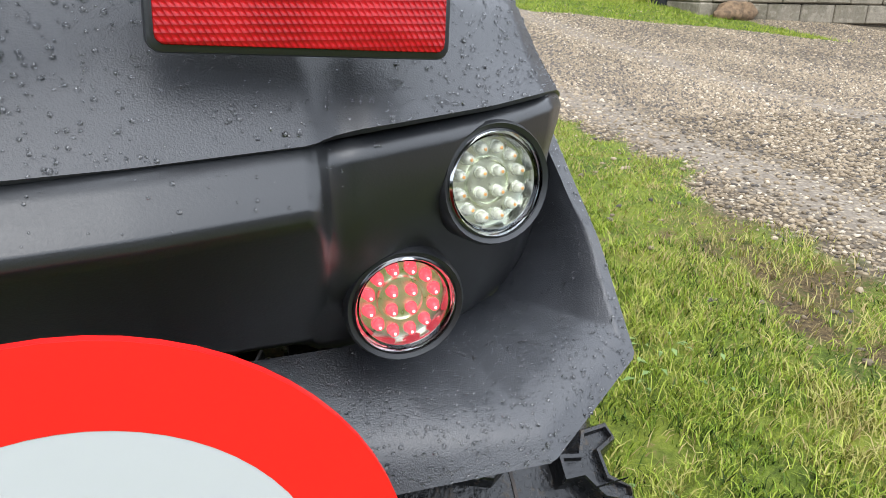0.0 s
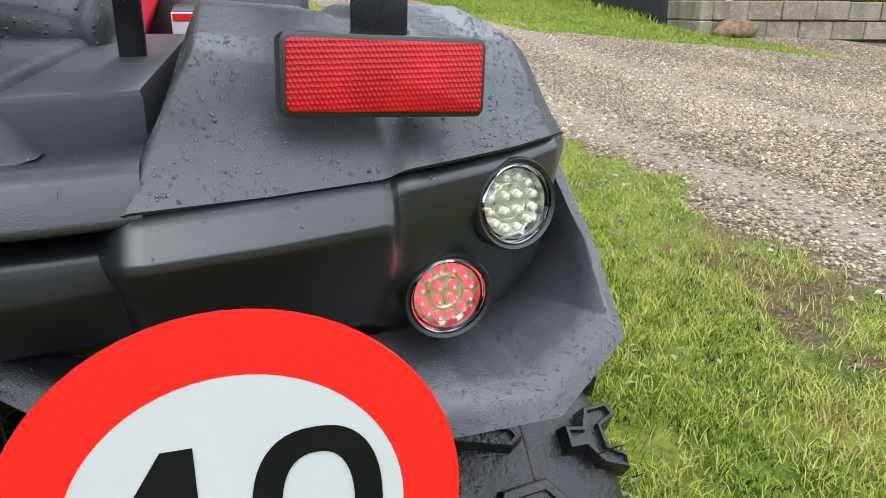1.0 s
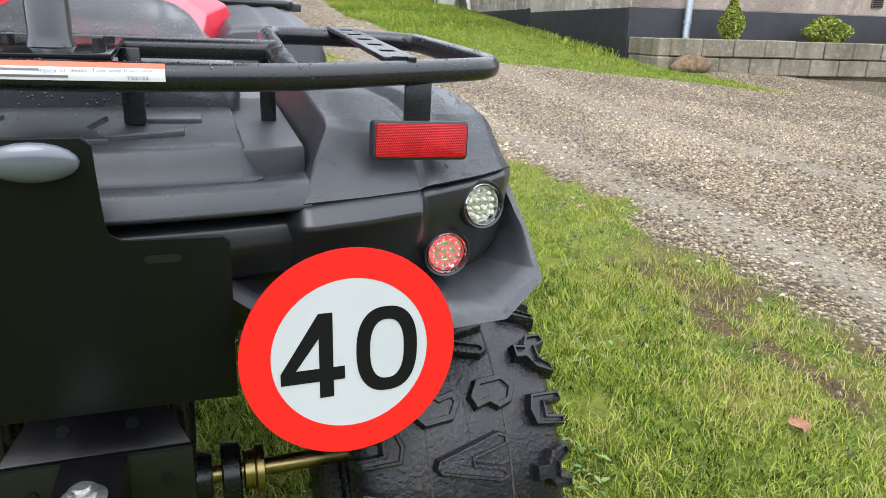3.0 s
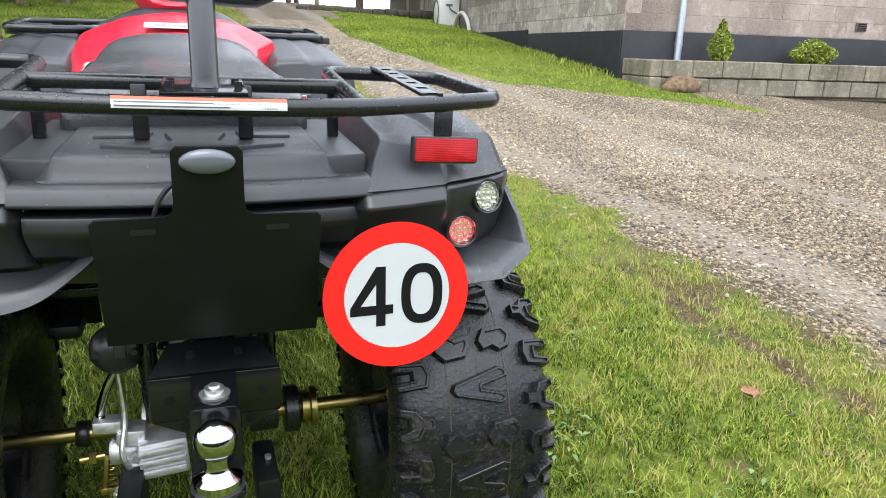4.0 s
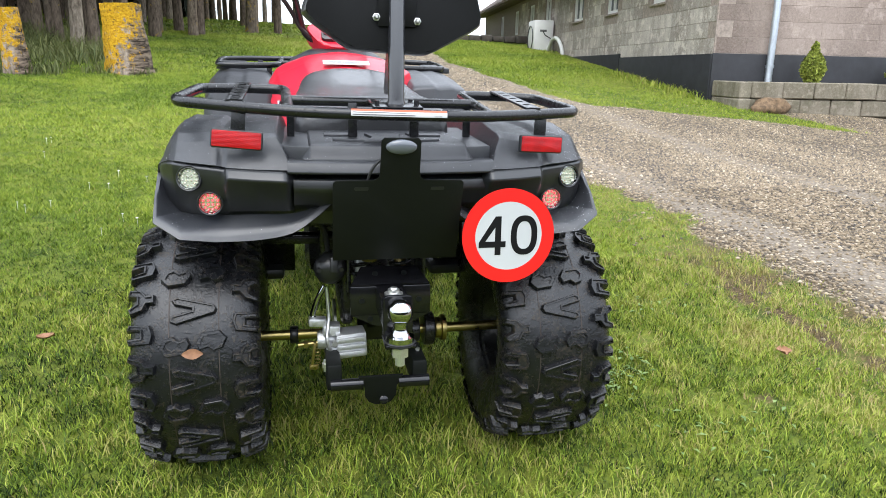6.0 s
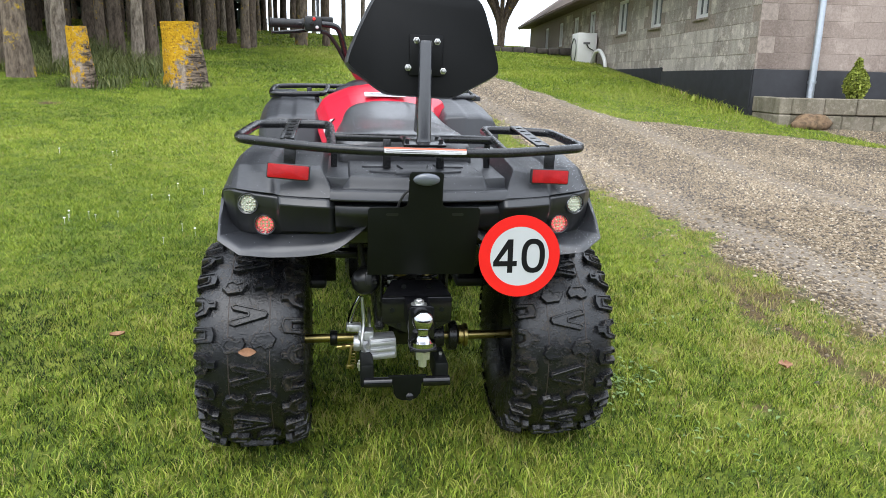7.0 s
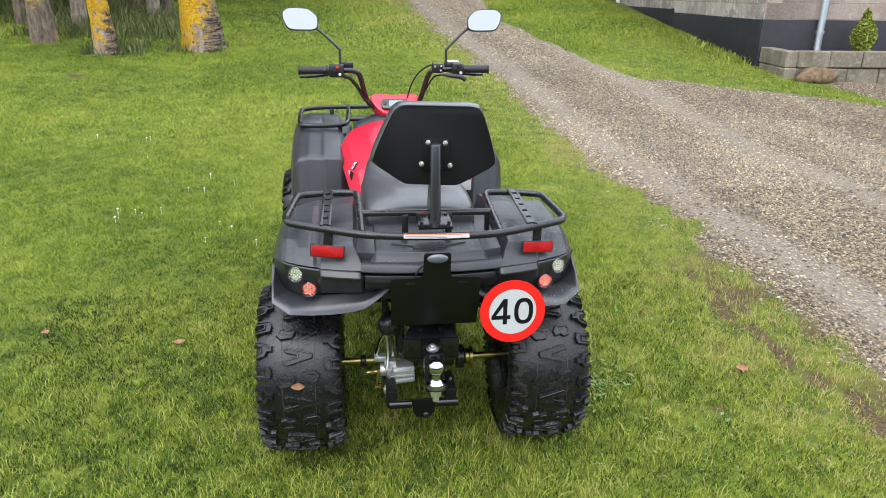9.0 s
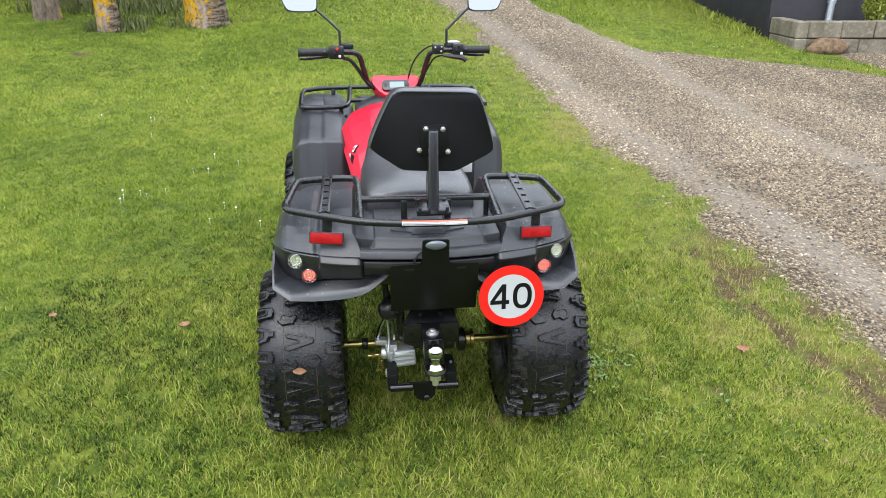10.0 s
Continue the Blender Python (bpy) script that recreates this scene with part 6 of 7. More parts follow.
# hitch
bm = bmesh.new()
box(bm, (0.008, -0.245, 0.425), (0.178, 0.006, 0.066), bevel=0.0028)
hitch = part("hitch_bracket", bm, M_GLOSS, quad, "black welded steel hitch bracket")
bm = bmesh.new()
slab(bm, [(-0.087, 0.0), (0.087, 0.0), (0.062, 0.050), (-0.062, 0.050)], Matrix.Translation((0.008, -0.245, 0.458)) @ Matrix.Rotation(radians(38), 4, "X"), 0.005)
part("top_flange", bm, M_GLOSS, hitch)
for s in (-1, 1):
    bm = bmesh.new()
    slab(bm, [(0, 0), (s * 0.075, 0), (s * 0.02, -0.026), (0, -0.026)], facing((0.008 + s * 0.012, -0.243, 0.392), (0, -1, 0)), 0.005)
    part("gusset", bm, M_GLOSS, hitch)
    for hx, hz in ((0.063, 0.425), (0.045, 0.383)):
        bm = bmesh.new()
        rod(bm, (0.008 + s * hx, -0.250, hz), (0.008 + s * hx, -0.2445, hz), 0.0065, 14)
        part("hole", bm, M_PLATE, hitch)
    bm = bmesh.new()
    rod(bm, (0.008 + s * 0.032, -0.2225, 0.4760), (0.008 + s * 0.032, -0.2265, 0.4812), 0.0065, 14)
    part("hole", bm, M_PLATE, hitch)
bm = bmesh.new()
box(bm, (0.005, -0.315, 0.435), (0.060, 0.14, 0.052), bevel=0.003)
part("receiver", bm, M_GLOSS, hitch)
bm = bmesh.new()
lathe(bm, [(0.0, 0), (0.019, 0.0), (0.020, 0.004), (0.015, 0.006), (0.0125, 0.007), (0.0125, 0.012), (0.008, 0.013), (0.007, 0.016), (0.0, 0.017)], pose(0.005, -0.320, 0.4605), 20)
part("pin_nut", bm, M_ZINC, hitch, "zinc pin nut")
bm = bmesh.new()
slab(bm, rounded(0.060, 0.092, 0.010), facing((0.004, -0.390, 0.436), (0, -1, 0.03)), 0.007, 0.002)
part("drop_plate", bm, M_GLOSS, hitch)
bm = bmesh.new()
box(bm, (0.003, -0.420, 0.396), (0.062, 0.070, 0.010), bevel=0.004)
part("ball_tongue", bm, M_GLOSS, hitch)
ball_at = pose(0.003, -0.434, 0.401)
bm = bmesh.new()
arc = [(0.025 * math.sin(a), 0.060 - 0.025 * math.cos(a)) for a in np.linspace(0.62, math.pi, 14)]
lathe(bm, [(0.0, 0.0), (0.028, 0.0), (0.028, 0.012), (0.022, 0.0155), (0.0145, 0.021), (0.0135, 0.030), (0.0145, 0.0395)] + arc, ball_at, 36)
ball = part("tow_ball", bm, M_CHROME, hitch, "polished chrome tow ball", sharp=50)
bm = bmesh.new()
lathe(bm, [(0.0, -0.004), (0.031, -0.004), (0.031, 0.0005), (0.0, 0.0005)], ball_at, 30)
part("washer", bm, M_RUBBER, hitch)
bm = bmesh.new()
lathe(bm, [(0.0, -0.050), (0.0095, -0.050), (0.0095, -0.030), (0.0, -0.029)], ball_at, 18)
rod(bm, (0.003, -0.434, 0.389), (0.003, -0.434, 0.370), 0.0175, 6)
part("ball_nut", bm, M_ZINC, hitch, "zinc nut and thread")
# lower tow bar and skid plate
bm = bmesh.new()
rod(bm, (-0.127, -0.262, 0.236), (-0.055, -0.262, 0.236), 0.0135, 18)
bar = part("lower_bar", bm, M_GLOSS, quad, "black steel lower tube")
bm = bmesh.new()
rod(bm, (0.025, -0.262, 0.236), (0.094, -0.262, 0.236), 0.0135, 18)
part("stub_tube", bm, M_GLOSS, bar)
bm = bmesh.new()
slab(bm, [(-0.050, 0.020), (0.050, 0.020), (0.044, 0.004), (0.035, -0.006), (0.035, -0.032), (0.024, -0.048), (0.008, -0.053), (-0.012, -0.053), (-0.026, -0.046), (-0.035, -0.030), (-0.035, -0.006), (-0.044, 0.004)], facing((-0.016, -0.262, 0.236), (0, -1, -0.12)), 0.006, 0.0015)
part("skid_plate", bm, M_PLATE, bar)
bm = bmesh.new()
lathe(bm, [(0.0, 0.0), (0.010, 0.0), (0.010, 0.004), (0.006, 0.006), (0.0, 0.006)], facing((-0.010, -0.274, 0.199), (0, -1, 0.25)), 12)
part("bolt", bm, M_GLOSS, bar)
for s in (-1, 1):
    bm = bmesh.new()
    box(bm, (-0.022 + s * 0.096, -0.20, 0.252), (0.034, 0.12, 0.062), bevel=0.006)
    part("side_plate", bm, M_PLATE, bar)
bm = bmesh.new()
box(bm, (0.0, -0.04, 0.30), (0.10, 0.02, 0.09), bevel=0.004)
part("cross_plate", bm, M_GLOSS, bar)
for x, y, z in ((-0.135, -0.21, 0.262), (0.078, -0.20, 0.275)):
    bm = bmesh.new()
    rod(bm, (x, y, z + 0.014), (x, y, z - 0.014), 0.005, 8)
    rod(bm, (x, y, z + 0.006), (x, y, z - 0.004), 0.0085, 6)
    part("bolt", bm, M_ZINC, bar)

# trailer socket
bm = bmesh.new()
lathe(bm, [(0.0, 0.030), (0.014, 0.029), (0.026, 0.023), (0.034, 0.010), (0.036, -0.004), (0.034, -0.012), (0.026, -0.018), (0.022, -0.05), (0.0, -0.05)], facing((-0.121, -0.195, 0.487), (-0.05, -0.95, -0.18)), 32)
socket = part("trailer_socket", bm, M_SOCKET, quad, "round black trailer socket with closed cap", sharp=45)
bm = bmesh.new()
box(bm, (-0.113, -0.226, 0.503), (0.016, 0.012, 0.034), (-12, 0, 0), bevel=0.003)
part("hinge", bm, M_SOCKET, socket)
for s in (-1, 1):
    bm = bmesh.new()
    rod(bm, (-0.121 + s * 0.024, -0.214, 0.492), (-0.121 + s * 0.024, -0.222, 0.490), 0.005, 10)
    part("screw", bm, M_RUBBER, socket)
bm = bmesh.new()
tube(bm, spline([(-0.12, -0.15, 0.49), (-0.13, -0.16, 0.56), (-0.15, -0.18, 0.62), (-0.13, -0.2, 0.66)], 5), 0.006, 8)
part("cable", bm, M_RUBBER, socket)

# rear brake
bm = bmesh.new()
box(bm, (-0.074, -0.150, 0.293), (0.070, 0.055, 0.060), (0, -3, 4), bevel=0.005)
caliper = part("brake_caliper", bm, M_ALU, quad, "cast aluminium brake caliper")
for z in (0.276, 0.293, 0.310):
    bm = bmesh.new()
    box(bm, (-0.074, -0.180, z), (0.066, 0.010, 0.0115), (0, -3, 4), bevel=0.002)
    part("rib", bm, M_ALU, caliper)
bm = bmesh.new()
lathe(bm, [(0.0, 0), (0.020, 0), (0.022, 0.004), (0.022, 0.034), (0.018, 0.04), (0.0, 0.04)], axis((-0.150, -0.135, 0.296), (1, -0.05, 0)), 22)
part("piston_housing", bm, M_ALU, caliper)
bm = bmesh.new()
box(bm, (-0.118, -0.142, 0.325), (0.040, 0.040, 0.026), (0, 4, 0), bevel=0.004)
part("bridge", bm, M_ALU, caliper)
bm = bmesh.new()
box(bm, (-0.116, -0.160, 0.268), (0.030, 0.020, 0.040), bevel=0.006)
part("lug", bm, M_ALU, caliper)
bm = bmesh.new()
box(bm, (-0.150, -0.142, 0.345), (0.040, 0.030, 0.020), (0, 4, 0), bevel=0.004)
part("carrier", bm, M_ALU, caliper)
bm = bmesh.new()
rod(bm, (-0.112, -0.165, 0.262), (-0.112, -0.178, 0.262), 0.008, 12)
part("slide_pin", bm, M_ZINC, caliper)
bm = bmesh.new()
rod(bm, (-0.112, -0.165, 0.300), (-0.112, -0.180, 0.300), 0.006, 6)
part("slide_pin", bm, M_ZINC, caliper)
bm = bmesh.new()
tube(bm, spline([(-0.156, -0.14, 0.350), (-0.160, -0.135, 0.36), (-0.148, -0.14, 0.40), (-0.132, -0.14, 0.43)], 5), 0.0065, 10)
part("brake_pipe", bm, M_CHROME, caliper, "chrome brake line")
bm = bmesh.new()
tube(bm, spline([(-0.118, -0.17, 0.275), (-0.130, -0.175, 0.31), (-0.124, -0.155, 0.36), (-0.128, -0.15, 0.43)], 5), 0.0045, 8)
part("brake_hose", bm, M_ZINC, caliper, "braided brake hose")
bm = bmesh.new()
box(bm, (-0.160, -0.134, 0.262), (0.007, 0.010, 0.058), (0, 8, 0), bevel=0.002)
box(bm, (-0.160, -0.134, 0.228), (0.022, 0.012, 0.012), bevel=0.003)
coil = [(-0.150 + 0.006 * math.cos(i * 0.8), -0.138 + 0.006 * math.sin(i * 0.8), 0.236 + i * 0.0011) for i in range(48)]
tube(bm, coil, 0.0012, 5)
part("parking_lever", bm, M_BRASS, caliper, "yellow zinc brake lever")
bm = bmesh.new()
rod(bm, (-0.195, -0.128, 0.282), (-0.150, -0.128, 0.286), 0.006, 10)
rod(bm, (-0.182, -0.128, 0.283), (-0.172, -0.128, 0.283), 0.010, 6)
part("adjuster", bm, M_BRASS, caliper)

# seat and red bodywork
def shell(rows_def, section, mat, name, parent, label, thick=0.0):
    bm = bmesh.new()
    rows = [section(*r) for r in rows_def]
    fine = [list(r) for r in zip(*[spline(c, 4) for c in zip(*[spline(r, 4) for r in rows])])]
    loft(bm, fine)
    if thick:
        thicken(bm, thick)
    return part(name, bm, mat, parent, label, sharp=40)


def seat_section(y, w, z):
    x0 = cx(y)
    return [(x0 - w, y, z - 0.13), (x0 - w, y, z - 0.055), (x0 - w * 0.92, y, z - 0.016), (x0 - w * 0.5, y, z), (x0, y, z + 0.003), (x0 + w * 0.5, y, z), (x0 + w * 0.92, y, z - 0.016), (x0 + w, y, z - 0.055), (x0 + w, y, z - 0.13)]


SEAT = ((-0.050, 0.15, 0.775), (-0.045, 0.172, 0.815), (-0.015, 0.182, 0.842), (0.08, 0.186, 0.857), (0.22, 0.182, 0.864), (0.32, 0.165, 0.882), (0.42, 0.148, 0.908), (0.48, 0.125, 0.914), (0.52, 0.10, 0.890))
seat = shell(SEAT, seat_section, M_SEAT, "seat", quad, "black vinyl seat beaded with rain")


def red_section(y, w, zb, zt):
    x0 = cx(y)
    r = w - 0.045 if y < 0.70 else w
    return [(x0 - w * 0.80, y, zb), (x0 - w, y, zb + 0.45 * (zt - zb)), (x0 - w * 0.86, y, zb + 0.76 * (zt - zb)), (x0 - w * 0.52, y, zt - 0.010), (x0 - w * 0.24, y, zt), (x0, y, zt + 0.006),
            (x0 + r * 0.3, y, zt), (x0 + r * 0.62, y, zt - 0.012), (x0 + r * 0.92, y, zb + 0.75 * (zt - zb)), (x0 + r, y, zb + 0.45 * (zt - zb)), (x0 + r * 0.80, y, zb)]


RED = ((0.22, 0.198, 0.66, 0.775), (0.34, 0.206, 0.64, 0.82), (0.46, 0.216, 0.66, 0.880), (0.66, 0.245, 0.74, 0.940), (0.74, 0.250, 0.77, 0.957), (0.81, 0.225, 0.80, 0.966), (0.86, 0.13, 0.88, 0.974), (0.95, 0.09, 0.88, 0.974))
bm = bmesh.new()
loft(bm, crisp([red_section(*r) for r in RED], 0.005))
tank = flatten(part("tank_cover", bm, M_RED, quad, "glossy red tank cover and side panels", sharp=60))
bm = bmesh.new()
slab(bm, rounded(0.145, 0.055, 0.004), facing((-0.026, 0.605, 0.9345), (0, -0.215, 1.0), (0, 1, 0.215)), 0.0015)
sticker = part("warning_sticker", bm, M_WHITE, tank, "white warning sticker")
for i, (w, v) in enumerate(((0.10, 0.017), (0.12, 0.008), (0.11, 0.0), (0.12, -0.008), (0.08, -0.017))):
    bm = bmesh.new()
    slab(bm, [(-w / 2, v - 0.0016), (w / 2, v - 0.0016), (w / 2, v + 0.0016), (-w / 2, v + 0.0016)], facing((-0.026, 0.605, 0.9345), (0, -0.215, 1.0), (0, 1, 0.215)) @ Matrix.Translation((0, 0, 0.0016)), 0.0003)
    part("text_bar", bm, M_GREYINK, sticker)
bm = bmesh.new()
loft(bm, crisp([red_section(*r) for r in ((0.800, 0.185, 0.80, 0.960), (0.845, 0.192, 0.80, 0.984), (0.900, 0.188, 0.82, 0.990), (0.990, 0.150, 0.84, 0.960))], 0.006))
flatten(part("steering_shroud", bm, M_PLASTIC, quad, "black plastic shroud below the dash", sharp=60))


def laid_on(ob, m, outline, lift, n=5):
    """A thin film of four corners in the x-y plane of m, dropped along -z on to ob."""
    tree = BVHTree.FromPolygons([v.co for v in ob.data.vertices], [f.vertices[:] for f in ob.data.polygons])
    down = m.to_3x3() @ Vector((0, 0, -1))
    a, b, c, d = [Vector((x, y, 0)) for x, y in outline]
    bm = bmesh.new()
    rows = []
    for i in range(n + 1):
        row = []
        for j in range(n + 1):
            p = m @ (a.lerp(b, i / n)).lerp(d.lerp(c, i / n), j / n)
            spot = tree.ray_cast(p - down * 0.15, down)[0]
            row.append((spot if spot is not None else p) - down * lift)
        rows.append(row)
    loft(bm, rows)
    return thicken(bm, 0.0005)


# side decal
DECAL = ((M_INK, 0.0012, ((-0.018, -0.002), (0.019, -0.012), (0.020, -0.036), (0.010, -0.030))),
         (M_INK, 0.0012, ((0.008, -0.002), (0.020, -0.002), (0.020, 0.023), (0.013, 0.022))),
         (M_WHITE, 0.0020, ((-0.001, 0.000), (0.010, 0.001), (0.015, 0.022), (0.004, 0.020))),
         (M_WHITE, 0.0020, ((-0.016, -0.003), (-0.004, -0.005), (-0.001, -0.018), (-0.010, -0.011))),
         (M_RED, 0.0028, ((0.003, 0.006), (0.009, 0.007), (0.011, 0.015), (0.005, 0.014))))
for mat, lift, pts in DECAL:
    part("decal", laid_on(tank, facing((-0.240, 0.50, 0.836), (-0.50, -0.76, 0.41)), [(1.35 * x, 1.35 * y) for x, y in pts], lift), mat, tank)
bm = bmesh.new()
box(bm, (0.222, 0.540, 0.725), (0.076, 0.06, 0.145), (8, 0, 0), bevel=0.006)
side_cover = part("side_cover", bm, M_PLASTIC, quad)
bm = bmesh.new()
box(bm, (0.216, 0.5045, 0.762), (0.064, 0.003, 0.056), (8, 0, 0), bevel=0.001)
side_label = part("warning_label", bm, M_WHITE, side_cover, "white warning label")
bm = bmesh.new()
box(bm, (0.216, 0.5000, 0.783), (0.060, 0.003, 0.009), (8, 0, 0))
part("red_band", bm, M_SIGN_RED, side_label)

# dash with meter
dash_at = facing((cx(0.87), 0.865, 1.030), (0, -0.72, 0.69))
bm = bmesh.new()
outline = spline([(-0.105, 0.035, 0), (-0.075, 0.05, 0), (0, 0.045, 0), (0.075, 0.05, 0), (0.105, 0.035, 0), (0.085, -0.01, 0), (0.05, -0.05, 0), (0, -0.06, 0), (-0.05, -0.05, 0), (-0.085, -0.01, 0)], 4, True)
slab(bm, [(p.x, p.y) for p in outline], dash_at @ Matrix.Translation((0, 0, -0.06)), 0.06, 0.008)
dash = part("dash", bm, M_RED, quad, "red plastic dash pod")
bm = bmesh.new()
slab(bm, rounded(0.115, 0.052, 0.015), dash_at @ Matrix.Translation((0, -0.008, 0)), 0.012, 0.003)
meter = part("meter", bm, M_SMOOTH, dash, "digital meter in a black case")
bm = bmesh.new()
slab(bm, rounded(0.062, 0.030, 0.003), dash_at @ Matrix.Translation((0.006, -0.008, 0.012)), 0.0008)
part("display", bm, M_DISPLAY, meter)
for x in (-0.043, 0.05):
    bm = bmesh.new()
    lathe(bm, [(0.008, 0.012), (0.008, 0.015), (0.0, 0.016)], dash_at @ Matrix.Translation((x, -0.008, 0)), 12)
    part("button", bm, M_SOCKET, meter)

# handlebar
hb = new("handlebar")
hb.parent = quad
tagged(hb, "black handlebar with grips, levers and mirrors")
HY, HZ = 0.795, 1.176
bm = bmesh.new()
tube(bm, spline([(-0.425, HY, HZ - 0.002), (-0.30, HY + 0.004, HZ), (-0.245, HY + 0.006, HZ), (-0.205, HY + 0.010, HZ - 0.004), (-0.184, HY + 0.020, HZ - 0.022), (-0.168, HY + 0.05, HZ - 0.080), (-0.150, HY + 0.085, HZ - 0.14), (-0.115, HY + 0.10, HZ - 0.165), (-0.035, HY + 0.10, HZ - 0.17),
                 (0.045, HY + 0.10, HZ - 0.165), (0.074, HY + 0.085, HZ - 0.135), (0.092, HY + 0.045, HZ - 0.065), (0.108, HY + 0.018, HZ - 0.014), (0.130, HY + 0.010, HZ + 0.001), (0.175, HY + 0.006, HZ + 0.004), (0.23, HY + 0.004, HZ + 0.005), (0.352, HY, HZ + 0.005)], 6), 0.011, 12)
part("bar", bm, M_STEEL, hb, sharp=60)
for x0, x1, z in ((-0.433, -0.312, HZ), (0.245, 0.358, HZ + 0.005)):
    bm = bmesh.new()
    prof = [(0.0, 0.0), (0.0185, 0.0), (0.0185, 0.006)]
    n = 14
    for i in range(n):
        h = 0.008 + (abs(x1 - x0) - 0.016) * i / (n - 1)
        prof.append((0.0165 if i % 2 else 0.0155, h))
    prof += [(0.020, abs(x1 - x0) - 0.006), (0.020, abs(x1 - x0)), (0.0, abs(x1 - x0))]
    out = (x0, x1) if x0 < 0 else (x1, x0)
    lathe(bm, prof, axis((out[0], HY, z), (out[1] - out[0], 0.01, 0)), 20)
    part("grip", bm, M_RUBBER, hb, "ribbed rubber grip")
for x, z, w in ((-0.278, HZ, 0.062), (0.222, HZ + 0.006, 0.045)):
    bm = bmesh.new()
    box(bm, (x, HY - 0.004, z), (w, 0.045, 0.052), bevel=0.008)
    sw = part("switch_block", bm, M_SOCKET, hb, "switch block")
    for i, (dx, dz, mat) in enumerate(((0.004, 0.016, M_SWITCH if x < 0 else M_SOCKET), (-0.006, 0.0, M_SOCKET), (0.014, -0.013, M_WHITE))):
        bm = bmesh.new()
        lathe(bm, [(0.006, 0.0), (0.006, 0.006), (0.0045, 0.008), (0.0, 0.008)], facing((x + dx, HY - 0.0262, z + dz), (0, -1, 0)), 12)
        part("button", bm, mat, sw)
bm = bmesh.new()
tube(bm, spline([(-0.26, HY + 0.05, HZ - 0.006), (-0.32, HY + 0.055, HZ - 0.022), (-0.40, HY + 0.05, HZ - 0.030), (-0.432, HY + 0.045, HZ - 0.030)], 5), [0.007] * 11 + [0.005] * 4 + [0.008], 10)
part("lever", bm, M_STEEL, hb)
bm = bmesh.new()
tube(bm, spline([(0.18, HY + 0.05, HZ - 0.004), (0.24, HY + 0.055, HZ - 0.016), (0.31, HY + 0.05, HZ - 0.022), (0.342, HY + 0.045, HZ - 0.022)], 5), [0.007] * 11 + [0.005] * 4 + [0.008], 10)
part("lever", bm, M_STEEL, hb)
bm = bmesh.new()
box(bm, (-0.235, HY + 0.055, HZ + 0.018), (0.055, 0.045, 0.022), bevel=0.004)
part("brake_reservoir", bm, M_SOCKET, hb)
bm = bmesh.new()
box(bm, (0.205, HY + 0.03, HZ + 0.018), (0.060, 0.048, 0.026), (0, 0, 12), bevel=0.006)
reservoir = part("brake_reservoir", bm, M_SOCKET, hb, "black master cylinder with a silver lid")
bm = bmesh.new()
box(bm, (0.205, HY + 0.03, HZ + 0.034), (0.052, 0.042, 0.008), (0, 0, 12), bevel=0.003)
part("lid", bm, M_ALU, reservoir, "silver lid")
bm = bmesh.new()
box(bm, (0.140, HY - 0.002, HZ + 0.010), (0.046, 0.042, 0.040), bevel=0.007)
throttle_box = part("throttle_housing", bm, M_SOCKET, hb)
for dx, dz in ((-0.012, 0.008), (0.014, 0.010), (0.012, -0.008)):
    bm = bmesh.new()
    lathe(bm, [(0.0042, 0.0), (0.0042, 0.003), (0.0, 0.004)], facing((0.140 + dx, HY - 0.0225, HZ + 0.010 + dz), (0, -1, 0)), 8)
    part("screw", bm, M_ZINC, throttle_box)
bm = bmesh.new()
tube(bm, spline([(0.160, HY - 0.030, HZ - 0.014), (0.200, HY - 0.045, HZ - 0.017), (0.236, HY - 0.052, HZ - 0.022), (0.252, HY - 0.054, HZ - 0.034)], 5), [0.005, 0.006, 0.007, 0.008, 0.009, 0.009, 0.009, 0.010, 0.010, 0.010, 0.010, 0.010, 0.010, 0.010, 0.010, 0.009], 8)
part("thumb_throttle", bm, M_SOCKET, hb)
for k, pts in enumerate((((0.145, HY + 0.02, HZ + 0.022), (0.105, HY + 0.03, HZ + 0.016), (0.062, HY + 0.05, HZ - 0.020), (0.034, HY + 0.08, HZ - 0.075), (0.015, HY + 0.1, HZ - 0.15)),
                         ((0.19, HY + 0.03, HZ - 0.02), (0.13, HY + 0.03, HZ - 0.03), (0.09, HY + 0.06, HZ - 0.10), (0.05, HY + 0.1, HZ - 0.17)),
                         ((-0.25, HY + 0.0, HZ - 0.024), (-0.222, HY + 0.02, HZ - 0.036), (-0.190, HY + 0.05, HZ - 0.080), (-0.160, HY + 0.07, HZ - 0.130), (-0.10, HY + 0.1, HZ - 0.185)))):
    bm = bmesh.new()
    tube(bm, spline(pts, 5), 0.0075 if k == 2 else 0.0036, 8)
    part("cable", bm, M_RUBBER, hb)
